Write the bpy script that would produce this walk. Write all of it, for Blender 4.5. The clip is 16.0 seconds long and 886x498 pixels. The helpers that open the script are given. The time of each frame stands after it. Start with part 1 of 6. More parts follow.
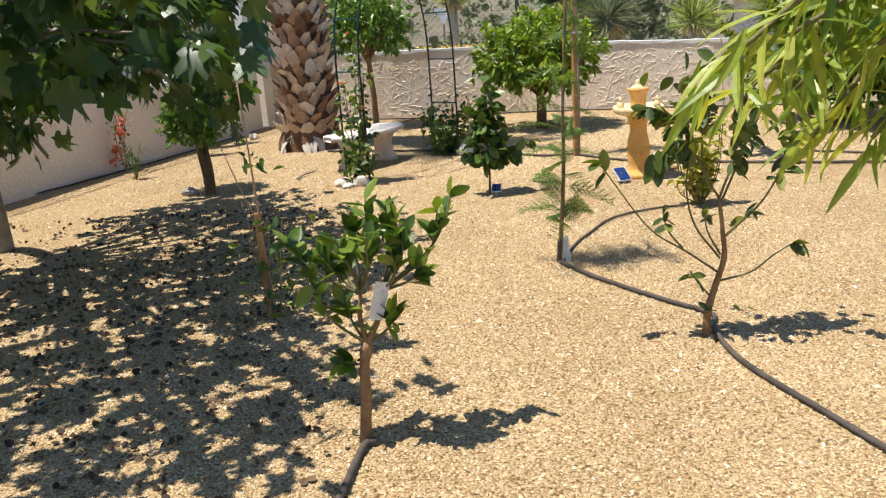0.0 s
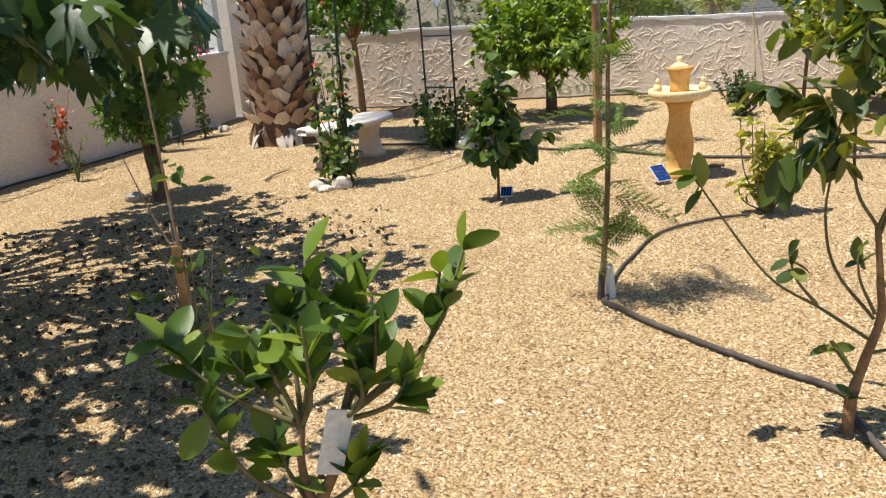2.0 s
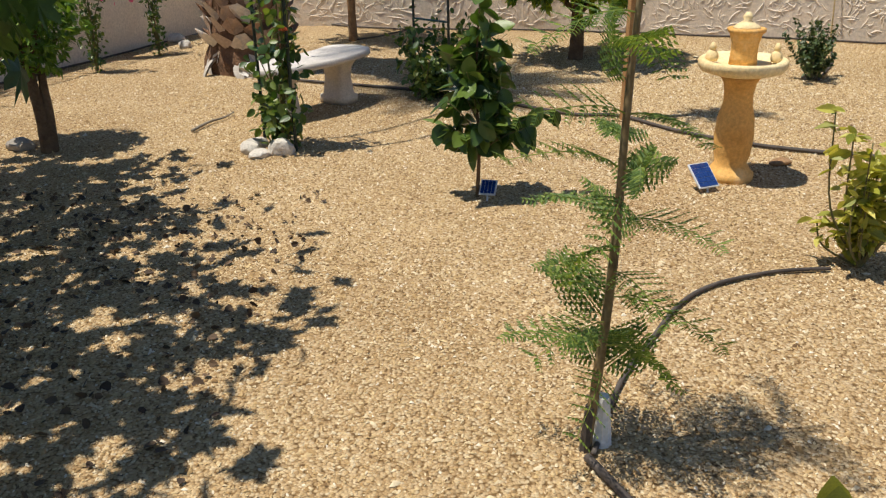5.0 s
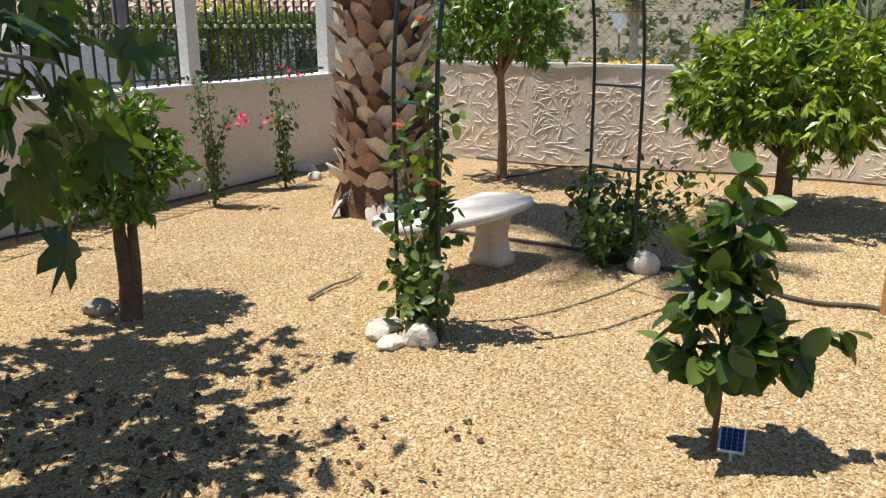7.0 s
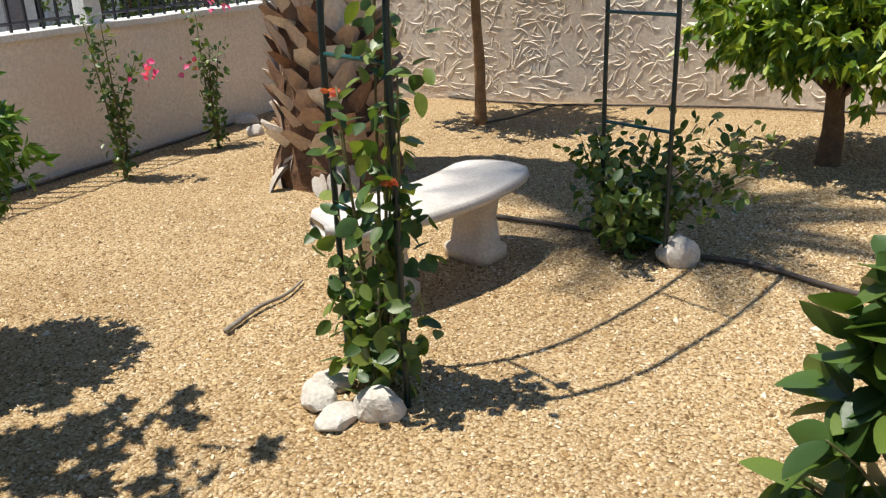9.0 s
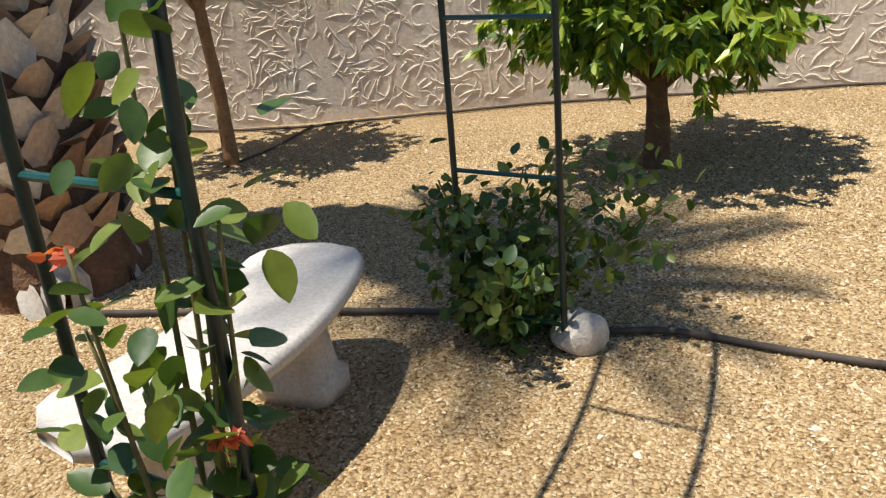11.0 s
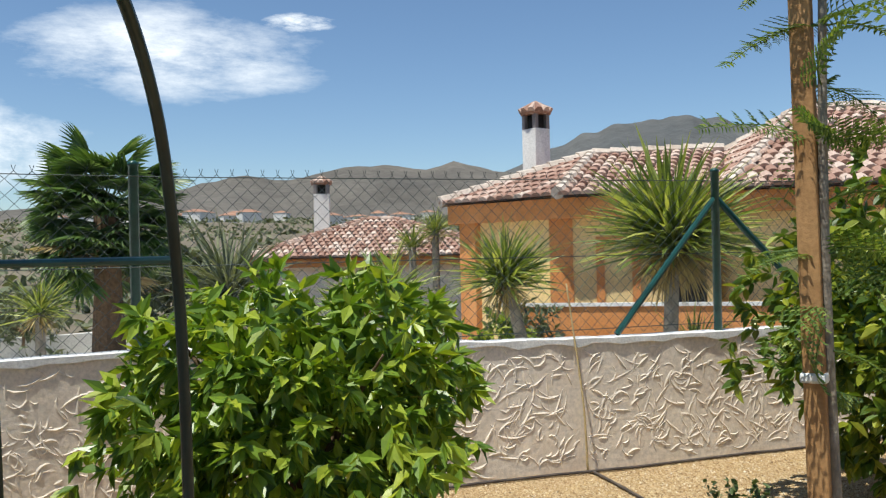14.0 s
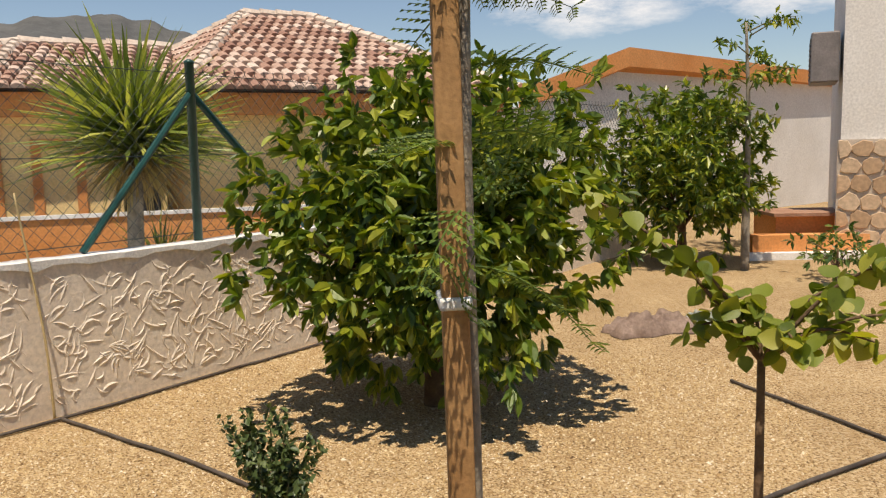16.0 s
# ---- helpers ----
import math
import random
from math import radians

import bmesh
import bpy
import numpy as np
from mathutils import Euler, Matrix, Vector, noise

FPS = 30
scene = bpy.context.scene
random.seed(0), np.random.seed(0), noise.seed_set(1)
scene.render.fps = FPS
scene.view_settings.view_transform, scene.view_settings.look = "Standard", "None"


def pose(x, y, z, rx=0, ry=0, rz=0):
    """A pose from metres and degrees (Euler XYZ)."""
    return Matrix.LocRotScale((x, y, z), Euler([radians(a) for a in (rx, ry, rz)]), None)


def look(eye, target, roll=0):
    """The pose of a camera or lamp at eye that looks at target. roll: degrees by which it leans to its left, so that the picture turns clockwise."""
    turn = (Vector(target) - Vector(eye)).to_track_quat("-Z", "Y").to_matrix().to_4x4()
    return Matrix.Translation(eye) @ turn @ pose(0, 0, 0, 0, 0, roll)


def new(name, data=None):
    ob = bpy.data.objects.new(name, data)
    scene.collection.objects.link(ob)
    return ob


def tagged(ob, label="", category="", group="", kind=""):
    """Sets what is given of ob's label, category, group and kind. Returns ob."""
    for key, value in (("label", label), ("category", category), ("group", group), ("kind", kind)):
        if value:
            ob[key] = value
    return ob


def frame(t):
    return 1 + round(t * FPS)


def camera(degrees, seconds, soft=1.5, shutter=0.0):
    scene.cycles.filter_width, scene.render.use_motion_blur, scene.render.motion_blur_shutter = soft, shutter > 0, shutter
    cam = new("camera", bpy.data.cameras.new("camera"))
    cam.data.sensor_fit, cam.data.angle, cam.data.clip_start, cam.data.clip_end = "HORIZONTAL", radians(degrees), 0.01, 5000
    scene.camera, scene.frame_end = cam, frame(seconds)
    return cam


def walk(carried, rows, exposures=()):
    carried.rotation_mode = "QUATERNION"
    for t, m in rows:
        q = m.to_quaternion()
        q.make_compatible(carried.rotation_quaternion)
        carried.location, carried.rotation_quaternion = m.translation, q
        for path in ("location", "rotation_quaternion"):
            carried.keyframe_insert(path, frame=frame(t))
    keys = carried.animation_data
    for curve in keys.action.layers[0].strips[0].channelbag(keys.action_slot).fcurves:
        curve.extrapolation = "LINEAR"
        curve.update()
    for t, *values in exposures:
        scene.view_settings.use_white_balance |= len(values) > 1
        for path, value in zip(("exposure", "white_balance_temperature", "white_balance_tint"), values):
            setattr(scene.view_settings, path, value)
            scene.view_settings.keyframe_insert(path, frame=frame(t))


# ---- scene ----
cam = camera(55.9, 16.0, soft=1.25)
PATH = [
    (0, (0.186, 0.015, 1.651), (0.133, 1.938, 1.104), -4.1),
    (0.5, (0.223, 0.41, 1.582), (0.165, 2.33, 1.026), -4.0),
    (1, (0.262, 0.732, 1.57), (0.043, 2.643, 1.022), -0.1),
    (1.5, (0.225, 1.103, 1.485), (0.079, 3.016, 0.92), -1.3),
    (2, (0.136, 1.47, 1.474), (0.094, 3.385, 0.899), -4.5),
    (2.5, (0.157, 1.743, 1.459), (0.316, 3.638, 0.841), -4.0),
    (3, (0.265, 2.051, 1.462), (0.592, 3.908, 0.795), -3.9),
    (3.5, (0.318, 2.314, 1.449), (0.782, 4.107, 0.692), -3.4),
    (4, (0.339, 2.678, 1.459), (0.796, 4.468, 0.692), -2.7),
    (4.5, (0.441, 2.969, 1.463), (0.66, 4.8, 0.689), -1.1),
    (5, (0.515, 3.242, 1.527), (0.404, 5.079, 0.744), -1.0),
    (5.2, (0.49, 3.355, 1.544), (0.281, 5.193, 0.784), -1.3),
    (7.3, (0.016, 4.933, 1.478), (-0.4, 6.822, 0.973), -0.8),
    (7.5, (-0.006, 5.068, 1.481), (-0.423, 6.959, 0.98), -1.5),
    (8, (-0.051, 5.44, 1.455), (-0.455, 7.334, 0.955), -2.0),
    (8.2, (-0.068, 5.554, 1.475), (-0.465, 7.442, 0.946), -2.4),
    (10.3, (-0.463, 6.969, 1.395), (-0.64, 8.777, 0.559), -1.8),
    (10.5, (-0.517, 7.09, 1.389), (-0.643, 8.911, 0.572), -4.3),
    (11, (-0.596, 7.38, 1.434), (-0.298, 9.21, 0.684), -5.0),
    (11.5, (-0.515, 7.66, 1.442), (0.109, 9.434, 0.761), -3.8),
    (12, (-0.431, 7.876, 1.477), (0.379, 9.602, 0.875), -3.4),
    (12.5, (-0.411, 7.983, 1.531), (0.565, 9.646, 0.999), -3.3),
    (13, (-0.428, 8.106, 1.623), (0.658, 9.778, 1.466), -2.5),
    (13.5, (-0.414, 8.157, 1.643), (0.737, 9.793, 1.664), -1.8),
    (14, (-0.369, 8.211, 1.64), (0.825, 9.815, 1.652), -1.3),
    (14.5, (-0.347, 8.254, 1.616), (1.021, 9.713, 1.597), -1.1),
    (15, (-0.214, 8.385, 1.575), (1.378, 9.584, 1.409), -1.0),
    (15.5, (0.005, 8.637, 1.591), (1.747, 9.593, 1.366), -1.0),
    (16, (0.061, 8.868, 1.605), (1.968, 9.423, 1.369), -1.1),
]
walk(cam, [(t, look(eye, target, roll)) for t, eye, target, roll in PATH],
     [(0.0, 0.63, 6500, 10), (2.0, 0.58, 6500, 10), (3.0, 0.33, 6550, 10), (4.0, 0.16, 6700, 10), (5.0, 0.23, 6650, 10), (7.5, 0.62, 6550, 9), (8.0, 0.58, 6500, 9),
      (10.5, 0.42, 6550, 10), (12.0, 0.41, 6500, 8), (13.5, 0.34, 6300, 6), (14.5, 0.25, 6350, 8), (15.0, 0.22, 6850, 11), (15.5, 0.22, 7150, 13), (16.0, 0.2, 7500, 14)])

# ---- light ----
SUN_EL, SUN_AZ = 72.0, -100.0          # degrees up, degrees clockwise from +y
world = bpy.data.worlds.new("world")
scene.world = world
world.use_nodes = True
wn, wl = world.node_tree.nodes, world.node_tree.links
sky = wn.new("ShaderNodeTexSky")
sky.sky_type, sky.sun_disc = "NISHITA", False
sky.sun_elevation, sky.sun_rotation = radians(SUN_EL), radians(SUN_AZ)
sky.air_density, sky.dust_density, sky.ozone_density = 1.0, 0.2, 4.5
wn["Background"].inputs["Strength"].default_value = 0.096
wl.new(sky.outputs[0], wn["Background"].inputs["Color"])
sun_data = bpy.data.lights.new("sun", "SUN")
sun_data.energy, sun_data.angle, sun_data.color = 4.7, radians(0.53), (1.0, 0.95, 0.86)
sun = new("sun", sun_data)
_d = Vector((math.sin(radians(SUN_AZ)) * math.cos(radians(SUN_EL)), math.cos(radians(SUN_AZ)) * math.cos(radians(SUN_EL)), math.sin(radians(SUN_EL))))
sun.matrix_world = look(_d * 50, (0, 0, 0))


# ---- materials ----
def material(name, rough=0.8, metal=0.0, spec=0.4):
    m = bpy.data.materials.new(name)
    m.use_nodes = True
    b = m.node_tree.nodes["Principled BSDF"]
    b.inputs["Roughness"].default_value, b.inputs["Metallic"].default_value = rough, metal
    b.inputs["Specular IOR Level"].default_value = spec
    return m, m.node_tree.nodes, m.node_tree.links, b


def ramp(nodes, stops):
    r = nodes.new("ShaderNodeValToRGB")
    e = r.color_ramp.elements
    while len(e) < len(stops):
        e.new(0.5)
    for k, (p, c) in enumerate(stops):
        e[k].position, e[k].color = p, (*c, 1)
    return r


def noise_tex(nodes, links, scale, detail=4, rough=0.6, coord="Object"):
    tc, n = nodes.new("ShaderNodeTexCoord"), nodes.new("ShaderNodeTexNoise")
    n.inputs["Scale"].default_value, n.inputs["Detail"].default_value, n.inputs["Roughness"].default_value = scale, detail, rough
    links.new(tc.outputs[coord], n.inputs["Vector"])
    return n


def mixed(nodes, links, a, b, fac, kind="MIX"):
    m = nodes.new("ShaderNodeMix")
    m.data_type, m.blend_type = "RGBA", kind
    for sock, v in ((m.inputs[6], a), (m.inputs[7], b), (m.inputs[0], fac)):
        if isinstance(v, (int, float)):
            sock.default_value = v
        elif isinstance(v, tuple):
            sock.default_value = (*v, 1)
        else:
            links.new(v, sock)
    return m.outputs[2]


def bumped(nodes, links, bsdf, height, strength=0.4, dist=0.01):
    b = nodes.new("ShaderNodeBump")
    b.inputs["Strength"].default_value, b.inputs["Distance"].default_value = strength, dist
    links.new(height, b.inputs["Height"])
    links.new(b.outputs[0], bsdf.inputs["Normal"])


def rough_mat(name, low, high, scale=3.0, fine=60.0, rough=0.85, bump=0.4, dist=0.006, spec=0.3, metal=0.0, stain=None):
    """Two scales of colour noise and a fine relief."""
    m, n, l, b = material(name, rough, metal, spec)
    big, small = noise_tex(n, l, scale, 5), noise_tex(n, l, fine, 4)
    r1 = ramp(n, [(0.3, low), (0.7, high)])
    l.new(big.outputs[0], r1.inputs[0])
    r2 = ramp(n, [(0.3, (0.72, 0.72, 0.72)), (0.7, (1.12, 1.12, 1.12))])
    l.new(small.outputs[0], r2.inputs[0])
    col = mixed(n, l, r1.outputs[0], r2.outputs[0], 0.8, "MULTIPLY")
    if stain:
        sn = noise_tex(n, l, scale * 0.6, 6, 0.7)
        rs = ramp(n, [(0.55, (0, 0, 0)), (0.75, (1, 1, 1))])
        l.new(sn.outputs[0], rs.inputs[0])
        col = mixed(n, l, col, stain, rs.outputs[0])
    l.new(col, b.inputs["Base Color"])
    bumped(n, l, b, small.outputs[0], bump, dist)
    return m


def leaf_mat(name, dark, mid, light, rough=0.4, trans=0.3, spec=0.5, by_object=False):
    m, n, l, b = material(name, rough, 0.0, spec)
    if by_object:
        rnd = n.new("ShaderNodeObjectInfo").outputs["Random"]
    else:
        rnd = n.new("ShaderNodeNewGeometry").outputs["Random Per Island"]
    r = ramp(n, [(0.0, dark), (0.5, mid), (1.0, light)])
    l.new(rnd, r.inputs[0])
    sm = noise_tex(n, l, 40, 3)
    rv = ramp(n, [(0.3, (0.75, 0.78, 0.7)), (0.7, (1.15, 1.1, 1.1))])
    l.new(sm.outputs[0], rv.inputs[0])
    col = mixed(n, l, r.outputs[0], rv.outputs[0], 0.8, "MULTIPLY")
    l.new(col, b.inputs["Base Color"])
    bumped(n, l, b, sm.outputs[0], 0.25, 0.003)
    t = n.new("ShaderNodeBsdfTranslucent")
    tint = mixed(n, l, col, (1.5, 1.5, 0.5), 1.0, "MULTIPLY")
    l.new(tint, t.inputs["Color"])
    mx = n.new("ShaderNodeMixShader")
    mx.inputs[0].default_value = trans
    l.new(b.outputs[0], mx.inputs[1]), l.new(t.outputs[0], mx.inputs[2])
    l.new(mx.outputs[0], n["Material Output"].inputs["Surface"])
    return m


def island_mat(name, stops, rough=0.85, fine=80.0, bump=0.3, by_object=False, dist=0.004):
    m, n, l, b = material(name, rough, 0.0, 0.25)
    rnd = n.new("ShaderNodeObjectInfo").outputs["Random"] if by_object else n.new("ShaderNodeNewGeometry").outputs["Random Per Island"]
    r = ramp(n, stops)
    l.new(rnd, r.inputs[0])
    sm = noise_tex(n, l, fine, 4)
    rv = ramp(n, [(0.3, (0.7, 0.7, 0.7)), (0.7, (1.15, 1.15, 1.15))])
    l.new(sm.outputs[0], rv.inputs[0])
    l.new(mixed(n, l, r.outputs[0], rv.outputs[0], 0.8, "MULTIPLY"), b.inputs["Base Color"])
    bumped(n, l, b, sm.outputs[0], bump, dist)
    return m


def gravel_mat():
    m, n, l, b = material("gravel_ground", 0.95, 0.0, 0.2)
    tc = n.new("ShaderNodeTexCoord")
    v = n.new("ShaderNodeTexVoronoi")
    v.inputs["Scale"].default_value = 84
    l.new(tc.outputs["Object"], v.inputs["Vector"])
    r = ramp(n, [(0.0, (0.28, 0.18, 0.085)), (0.35, (0.44, 0.31, 0.165)), (0.7, (0.54, 0.41, 0.245)), (1.0, (0.64, 0.545, 0.385))])
    l.new(v.outputs["Color"], r.inputs[0])
    gaps = ramp(n, [(0.0, (1, 1, 1)), (0.55, (0.95, 0.95, 0.95)), (0.85, (0.34, 0.28, 0.21))])
    l.new(v.outputs["Distance"], gaps.inputs[0])
    col = mixed(n, l, r.outputs[0], gaps.outputs[0], 1.0, "MULTIPLY")
    big = noise_tex(n, l, 0.9, 5)
    rb = ramp(n, [(0.3, (0.8, 0.74, 0.66)), (0.7, (1.1, 1.08, 1.04))])
    l.new(big.outputs[0], rb.inputs[0])
    l.new(mixed(n, l, col, rb.outputs[0], 0.9, "MULTIPLY"), b.inputs["Base Color"])
    inv = n.new("ShaderNodeMath")
    inv.operation = "SUBTRACT"
    inv.inputs[0].default_value = 1.0
    l.new(v.outputs["Distance"], inv.inputs[1])
    bumped(n, l, b, inv.outputs[0], 0.9, 0.012)
    return m


def cloud_mat():
    m = bpy.data.materials.new("cloud")
    m.use_nodes = True
    n, l = m.node_tree.nodes, m.node_tree.links
    n.remove(n["Principled BSDF"])
    em, tr, mx = n.new("ShaderNodeEmission"), n.new("ShaderNodeBsdfTransparent"), n.new("ShaderNodeMixShader")
    em.inputs["Color"].default_value, em.inputs["Strength"].default_value = (0.93, 0.96, 1.0, 1), 0.95
    nz = noise_tex(n, l, 3.4, 11, 0.68, "Generated")
    tc = n.new("ShaderNodeTexCoord")
    gr = n.new("ShaderNodeTexGradient")
    gr.gradient_type = "SPHERICAL"
    mp = n.new("ShaderNodeMapping")
    mp.inputs["Location"].default_value, mp.inputs["Scale"].default_value = (-1.0, -1.0, 0), (2.0, 2.0, 0.0)
    l.new(tc.outputs["Generated"], mp.inputs[0]), l.new(mp.outputs[0], gr.inputs[0])
    mul = n.new("ShaderNodeMath")
    mul.operation = "MULTIPLY"
    l.new(nz.outputs[0], mul.inputs[0]), l.new(gr.outputs["Fac"], mul.inputs[1])
    r = ramp(n, [(0.2, (0, 0, 0)), (0.27, (0.3, 0.3, 0.3)), (0.42, (1, 1, 1))])
    l.new(mul.outputs[0], r.inputs[0])
    l.new(r.outputs[0], mx.inputs[0]), l.new(tr.outputs[0], mx.inputs[1]), l.new(em.outputs[0], mx.inputs[2])
    l.new(mx.outputs[0], n["Material Output"].inputs["Surface"])
    return m


M_GRAVEL = gravel_mat()
M_PEBBLE = island_mat("pebble", [(0.0, (0.13, 0.075, 0.035)), (0.12, (0.3, 0.185, 0.08)), (0.35, (0.47, 0.325, 0.155)), (0.7, (0.58, 0.44, 0.245)), (0.93, (0.66, 0.55, 0.37)), (1.0, (0.72, 0.65, 0.52))], 0.9, 90)
M_EARTH = rough_mat("dry_earth", (0.12, 0.1, 0.065), (0.215, 0.18, 0.125), 0.05, 2.0, 0.95, 0.5, 0.05)
M_ASPHALT = rough_mat("asphalt", (0.1, 0.098, 0.095), (0.16, 0.155, 0.15), 1.0, 120)
M_WHITE_GRAVEL = rough_mat("white_gravel", (0.6, 0.57, 0.52), (0.8, 0.78, 0.74), 2.0, 40, 0.9, 0.8, 0.02)
M_STUCCO = rough_mat("stucco_wall", (0.77, 0.65, 0.52), (0.86, 0.77, 0.65), 1.2, 35, 0.9, 0.5, 0.006, stain=(0.68, 0.53, 0.4))
M_COPING = rough_mat("white_coping", (0.68, 0.66, 0.62), (0.84, 0.83, 0.8), 3.0, 60, 0.85, 0.5, 0.006)
M_CREAM = rough_mat("cream_render", (0.79, 0.69, 0.575), (0.86, 0.77, 0.66), 0.9, 45, 0.9, 0.25, 0.003, stain=(0.74, 0.61, 0.49))
M_WHITE = rough_mat("white_render", (0.7, 0.67, 0.62), (0.82, 0.8, 0.76), 0.8, 30, 0.85, 0.2, 0.003)
M_IRON = rough_mat("black_iron", (0.012, 0.012, 0.014), (0.03, 0.03, 0.032), 6, 80, 0.45, 0.15, 0.001, 0.5)
M_BRASS = rough_mat("gold_bead", (0.45, 0.36, 0.2), (0.65, 0.55, 0.36), 8, 60, 0.4, 0.1, 0.001, 0.5)
M_GREENPAINT = rough_mat("green_painted_steel", (0.006, 0.045, 0.038), (0.014, 0.085, 0.072), 8, 90, 0.35, 0.15, 0.001, 0.5)
M_ARCH = rough_mat("dark_green_tube", (0.004, 0.014, 0.013), (0.01, 0.03, 0.028), 8, 90, 0.35, 0.15, 0.001, 0.5)
M_WIRE = rough_mat("fence_wire", (0.018, 0.03, 0.027), (0.045, 0.06, 0.055), 8, 50, 0.5, 0.1, 0.001, 0.5, 0.3)
M_STONE = rough_mat("cast_stone", (0.52, 0.44, 0.34), (0.68, 0.6, 0.49), 4, 70, 0.85, 0.5, 0.004, stain=(0.42, 0.36, 0.28))
M_STONE_TOP = rough_mat("pale_cast_stone", (0.5, 0.46, 0.41), (0.64, 0.6, 0.55), 4, 90, 0.85, 0.4, 0.003, stain=(0.5, 0.45, 0.39))
M_OCHRE = rough_mat("ochre_stone", (0.62, 0.32, 0.08), (0.78, 0.46, 0.15), 5, 60, 0.8, 0.5, 0.004, stain=(0.8, 0.6, 0.34))
M_OCHRE_PALE = rough_mat("pale_ochre_stone", (0.74, 0.55, 0.25), (0.84, 0.7, 0.42), 5, 60, 0.8, 0.4, 0.004, stain=(0.66, 0.4, 0.14))
M_BARK = rough_mat("brown_bark", (0.1, 0.06, 0.035), (0.2, 0.13, 0.075), 14, 70, 0.9, 0.9, 0.01)
M_BARK_RED = rough_mat("orange_brown_bark", (0.22, 0.12, 0.055), (0.36, 0.22, 0.11), 14, 70, 0.85, 0.7, 0.006)
M_BARK_GREY = rough_mat("grey_bark", (0.2, 0.17, 0.13), (0.34, 0.3, 0.24), 10, 60, 0.9, 0.7, 0.008)
M_TWIG = rough_mat("green_brown_twig", (0.12, 0.1, 0.04), (0.2, 0.18, 0.08), 14, 60, 0.7, 0.4, 0.003)
M_STEM = rough_mat("olive_brown_stem", (0.16, 0.11, 0.05), (0.27, 0.2, 0.1), 12, 60, 0.8, 0.5, 0.004)
M_DEADTWIG = rough_mat("dry_twig", (0.3, 0.19, 0.12), (0.42, 0.3, 0.2), 14, 60, 0.9, 0.4, 0.003)
M_STAKE = rough_mat("weathered_stake_wood", (0.3, 0.15, 0.055), (0.48, 0.28, 0.12), 5, 90, 0.8, 0.45, 0.003)
M_BAMBOO = rough_mat("bamboo_cane", (0.45, 0.33, 0.15), (0.6, 0.47, 0.25), 6, 60, 0.6, 0.2, 0.002)
M_HOSE = rough_mat("dark_irrigation_hose", (0.045, 0.035, 0.03), (0.12, 0.1, 0.085), 6, 80, 0.7, 0.3, 0.002)
M_TAPE = rough_mat("white_tape", (0.7, 0.7, 0.68), (0.82, 0.82, 0.8), 10, 60, 0.6, 0.2, 0.001)
M_ROCK = rough_mat("pale_rock", (0.5, 0.45, 0.38), (0.72, 0.68, 0.62), 6, 50, 0.9, 0.8, 0.01, stain=(0.45, 0.32, 0.22))
M_GREYROCK = rough_mat("grey_rock", (0.26, 0.23, 0.2), (0.42, 0.38, 0.33), 6, 50, 0.9, 0.8, 0.01)
M_TARP = rough_mat("brown_tarp", (0.15, 0.1, 0.075), (0.29, 0.21, 0.165), 5, 40, 0.7, 0.5, 0.008)
M_TARP2 = rough_mat("grey_net", (0.25, 0.27, 0.22), (0.4, 0.42, 0.36), 8, 60, 0.8, 0.8, 0.01)
M_BOOT = island_mat("palm_boot", [(0.0, (0.2, 0.105, 0.06)), (0.3, (0.4, 0.25, 0.16)), (0.65, (0.58, 0.46, 0.35)), (1.0, (0.72, 0.65, 0.56))], 0.9, 32, 1.0, True, 0.012)
M_BOOT_J = island_mat("palm_boot_upper", [(0.0, (0.2, 0.105, 0.06)), (0.3, (0.4, 0.25, 0.16)), (0.65, (0.58, 0.46, 0.35)), (1.0, (0.72, 0.65, 0.56))], 0.9, 32, 1.0, False, 0.012)
M_PALMCORE = rough_mat("palm_fibre", (0.1, 0.055, 0.03), (0.24, 0.13, 0.07), 8, 50, 0.95, 0.9, 0.02)
M_BOOTDRY = rough_mat("bleached_boot", (0.4, 0.35, 0.29), (0.58, 0.53, 0.46), 8, 40, 0.9, 0.6, 0.006)
M_PANEL = rough_mat("solar_cell", (0.01, 0.03, 0.13), (0.02, 0.06, 0.22), 10, 60, 0.15, 0.05, 0.001, 0.6)
M_PANELFRAME = rough_mat("panel_frame", (0.5, 0.52, 0.55), (0.65, 0.67, 0.7), 10, 60, 0.4, 0.1, 0.001, 0.5)
M_BLUE = rough_mat("blue_plastic", (0.02, 0.13, 0.36), (0.04, 0.2, 0.5), 10, 60, 0.4, 0.1, 0.001, 0.5)
M_ORANGEWALL = rough_mat("orange_render", (0.62, 0.24, 0.07), (0.74, 0.34, 0.13), 1.0, 30, 0.9, 0.3, 0.004)
M_YELLOWWALL = rough_mat("yellow_render", (0.85, 0.6, 0.24), (0.9, 0.7, 0.36), 1.0, 30, 0.9, 0.3, 0.004)
M_ROOFTILE = island_mat("clay_tile", [(0.0, (0.27, 0.15, 0.11)), (0.35, (0.38, 0.235, 0.175)), (0.7, (0.48, 0.34, 0.27)), (1.0, (0.6, 0.49, 0.41))], 0.9, 20, 0.5, True, 0.01)
M_ROOFTILE_J = island_mat("clay_tile_row", [(0.0, (0.27, 0.15, 0.11)), (0.35, (0.38, 0.235, 0.175)), (0.7, (0.48, 0.34, 0.27)), (1.0, (0.6, 0.49, 0.41))], 0.9, 20, 0.5, False, 0.01)
M_ROOFBASE = rough_mat("roof_underlay", (0.3, 0.16, 0.1), (0.42, 0.25, 0.17), 2, 20)
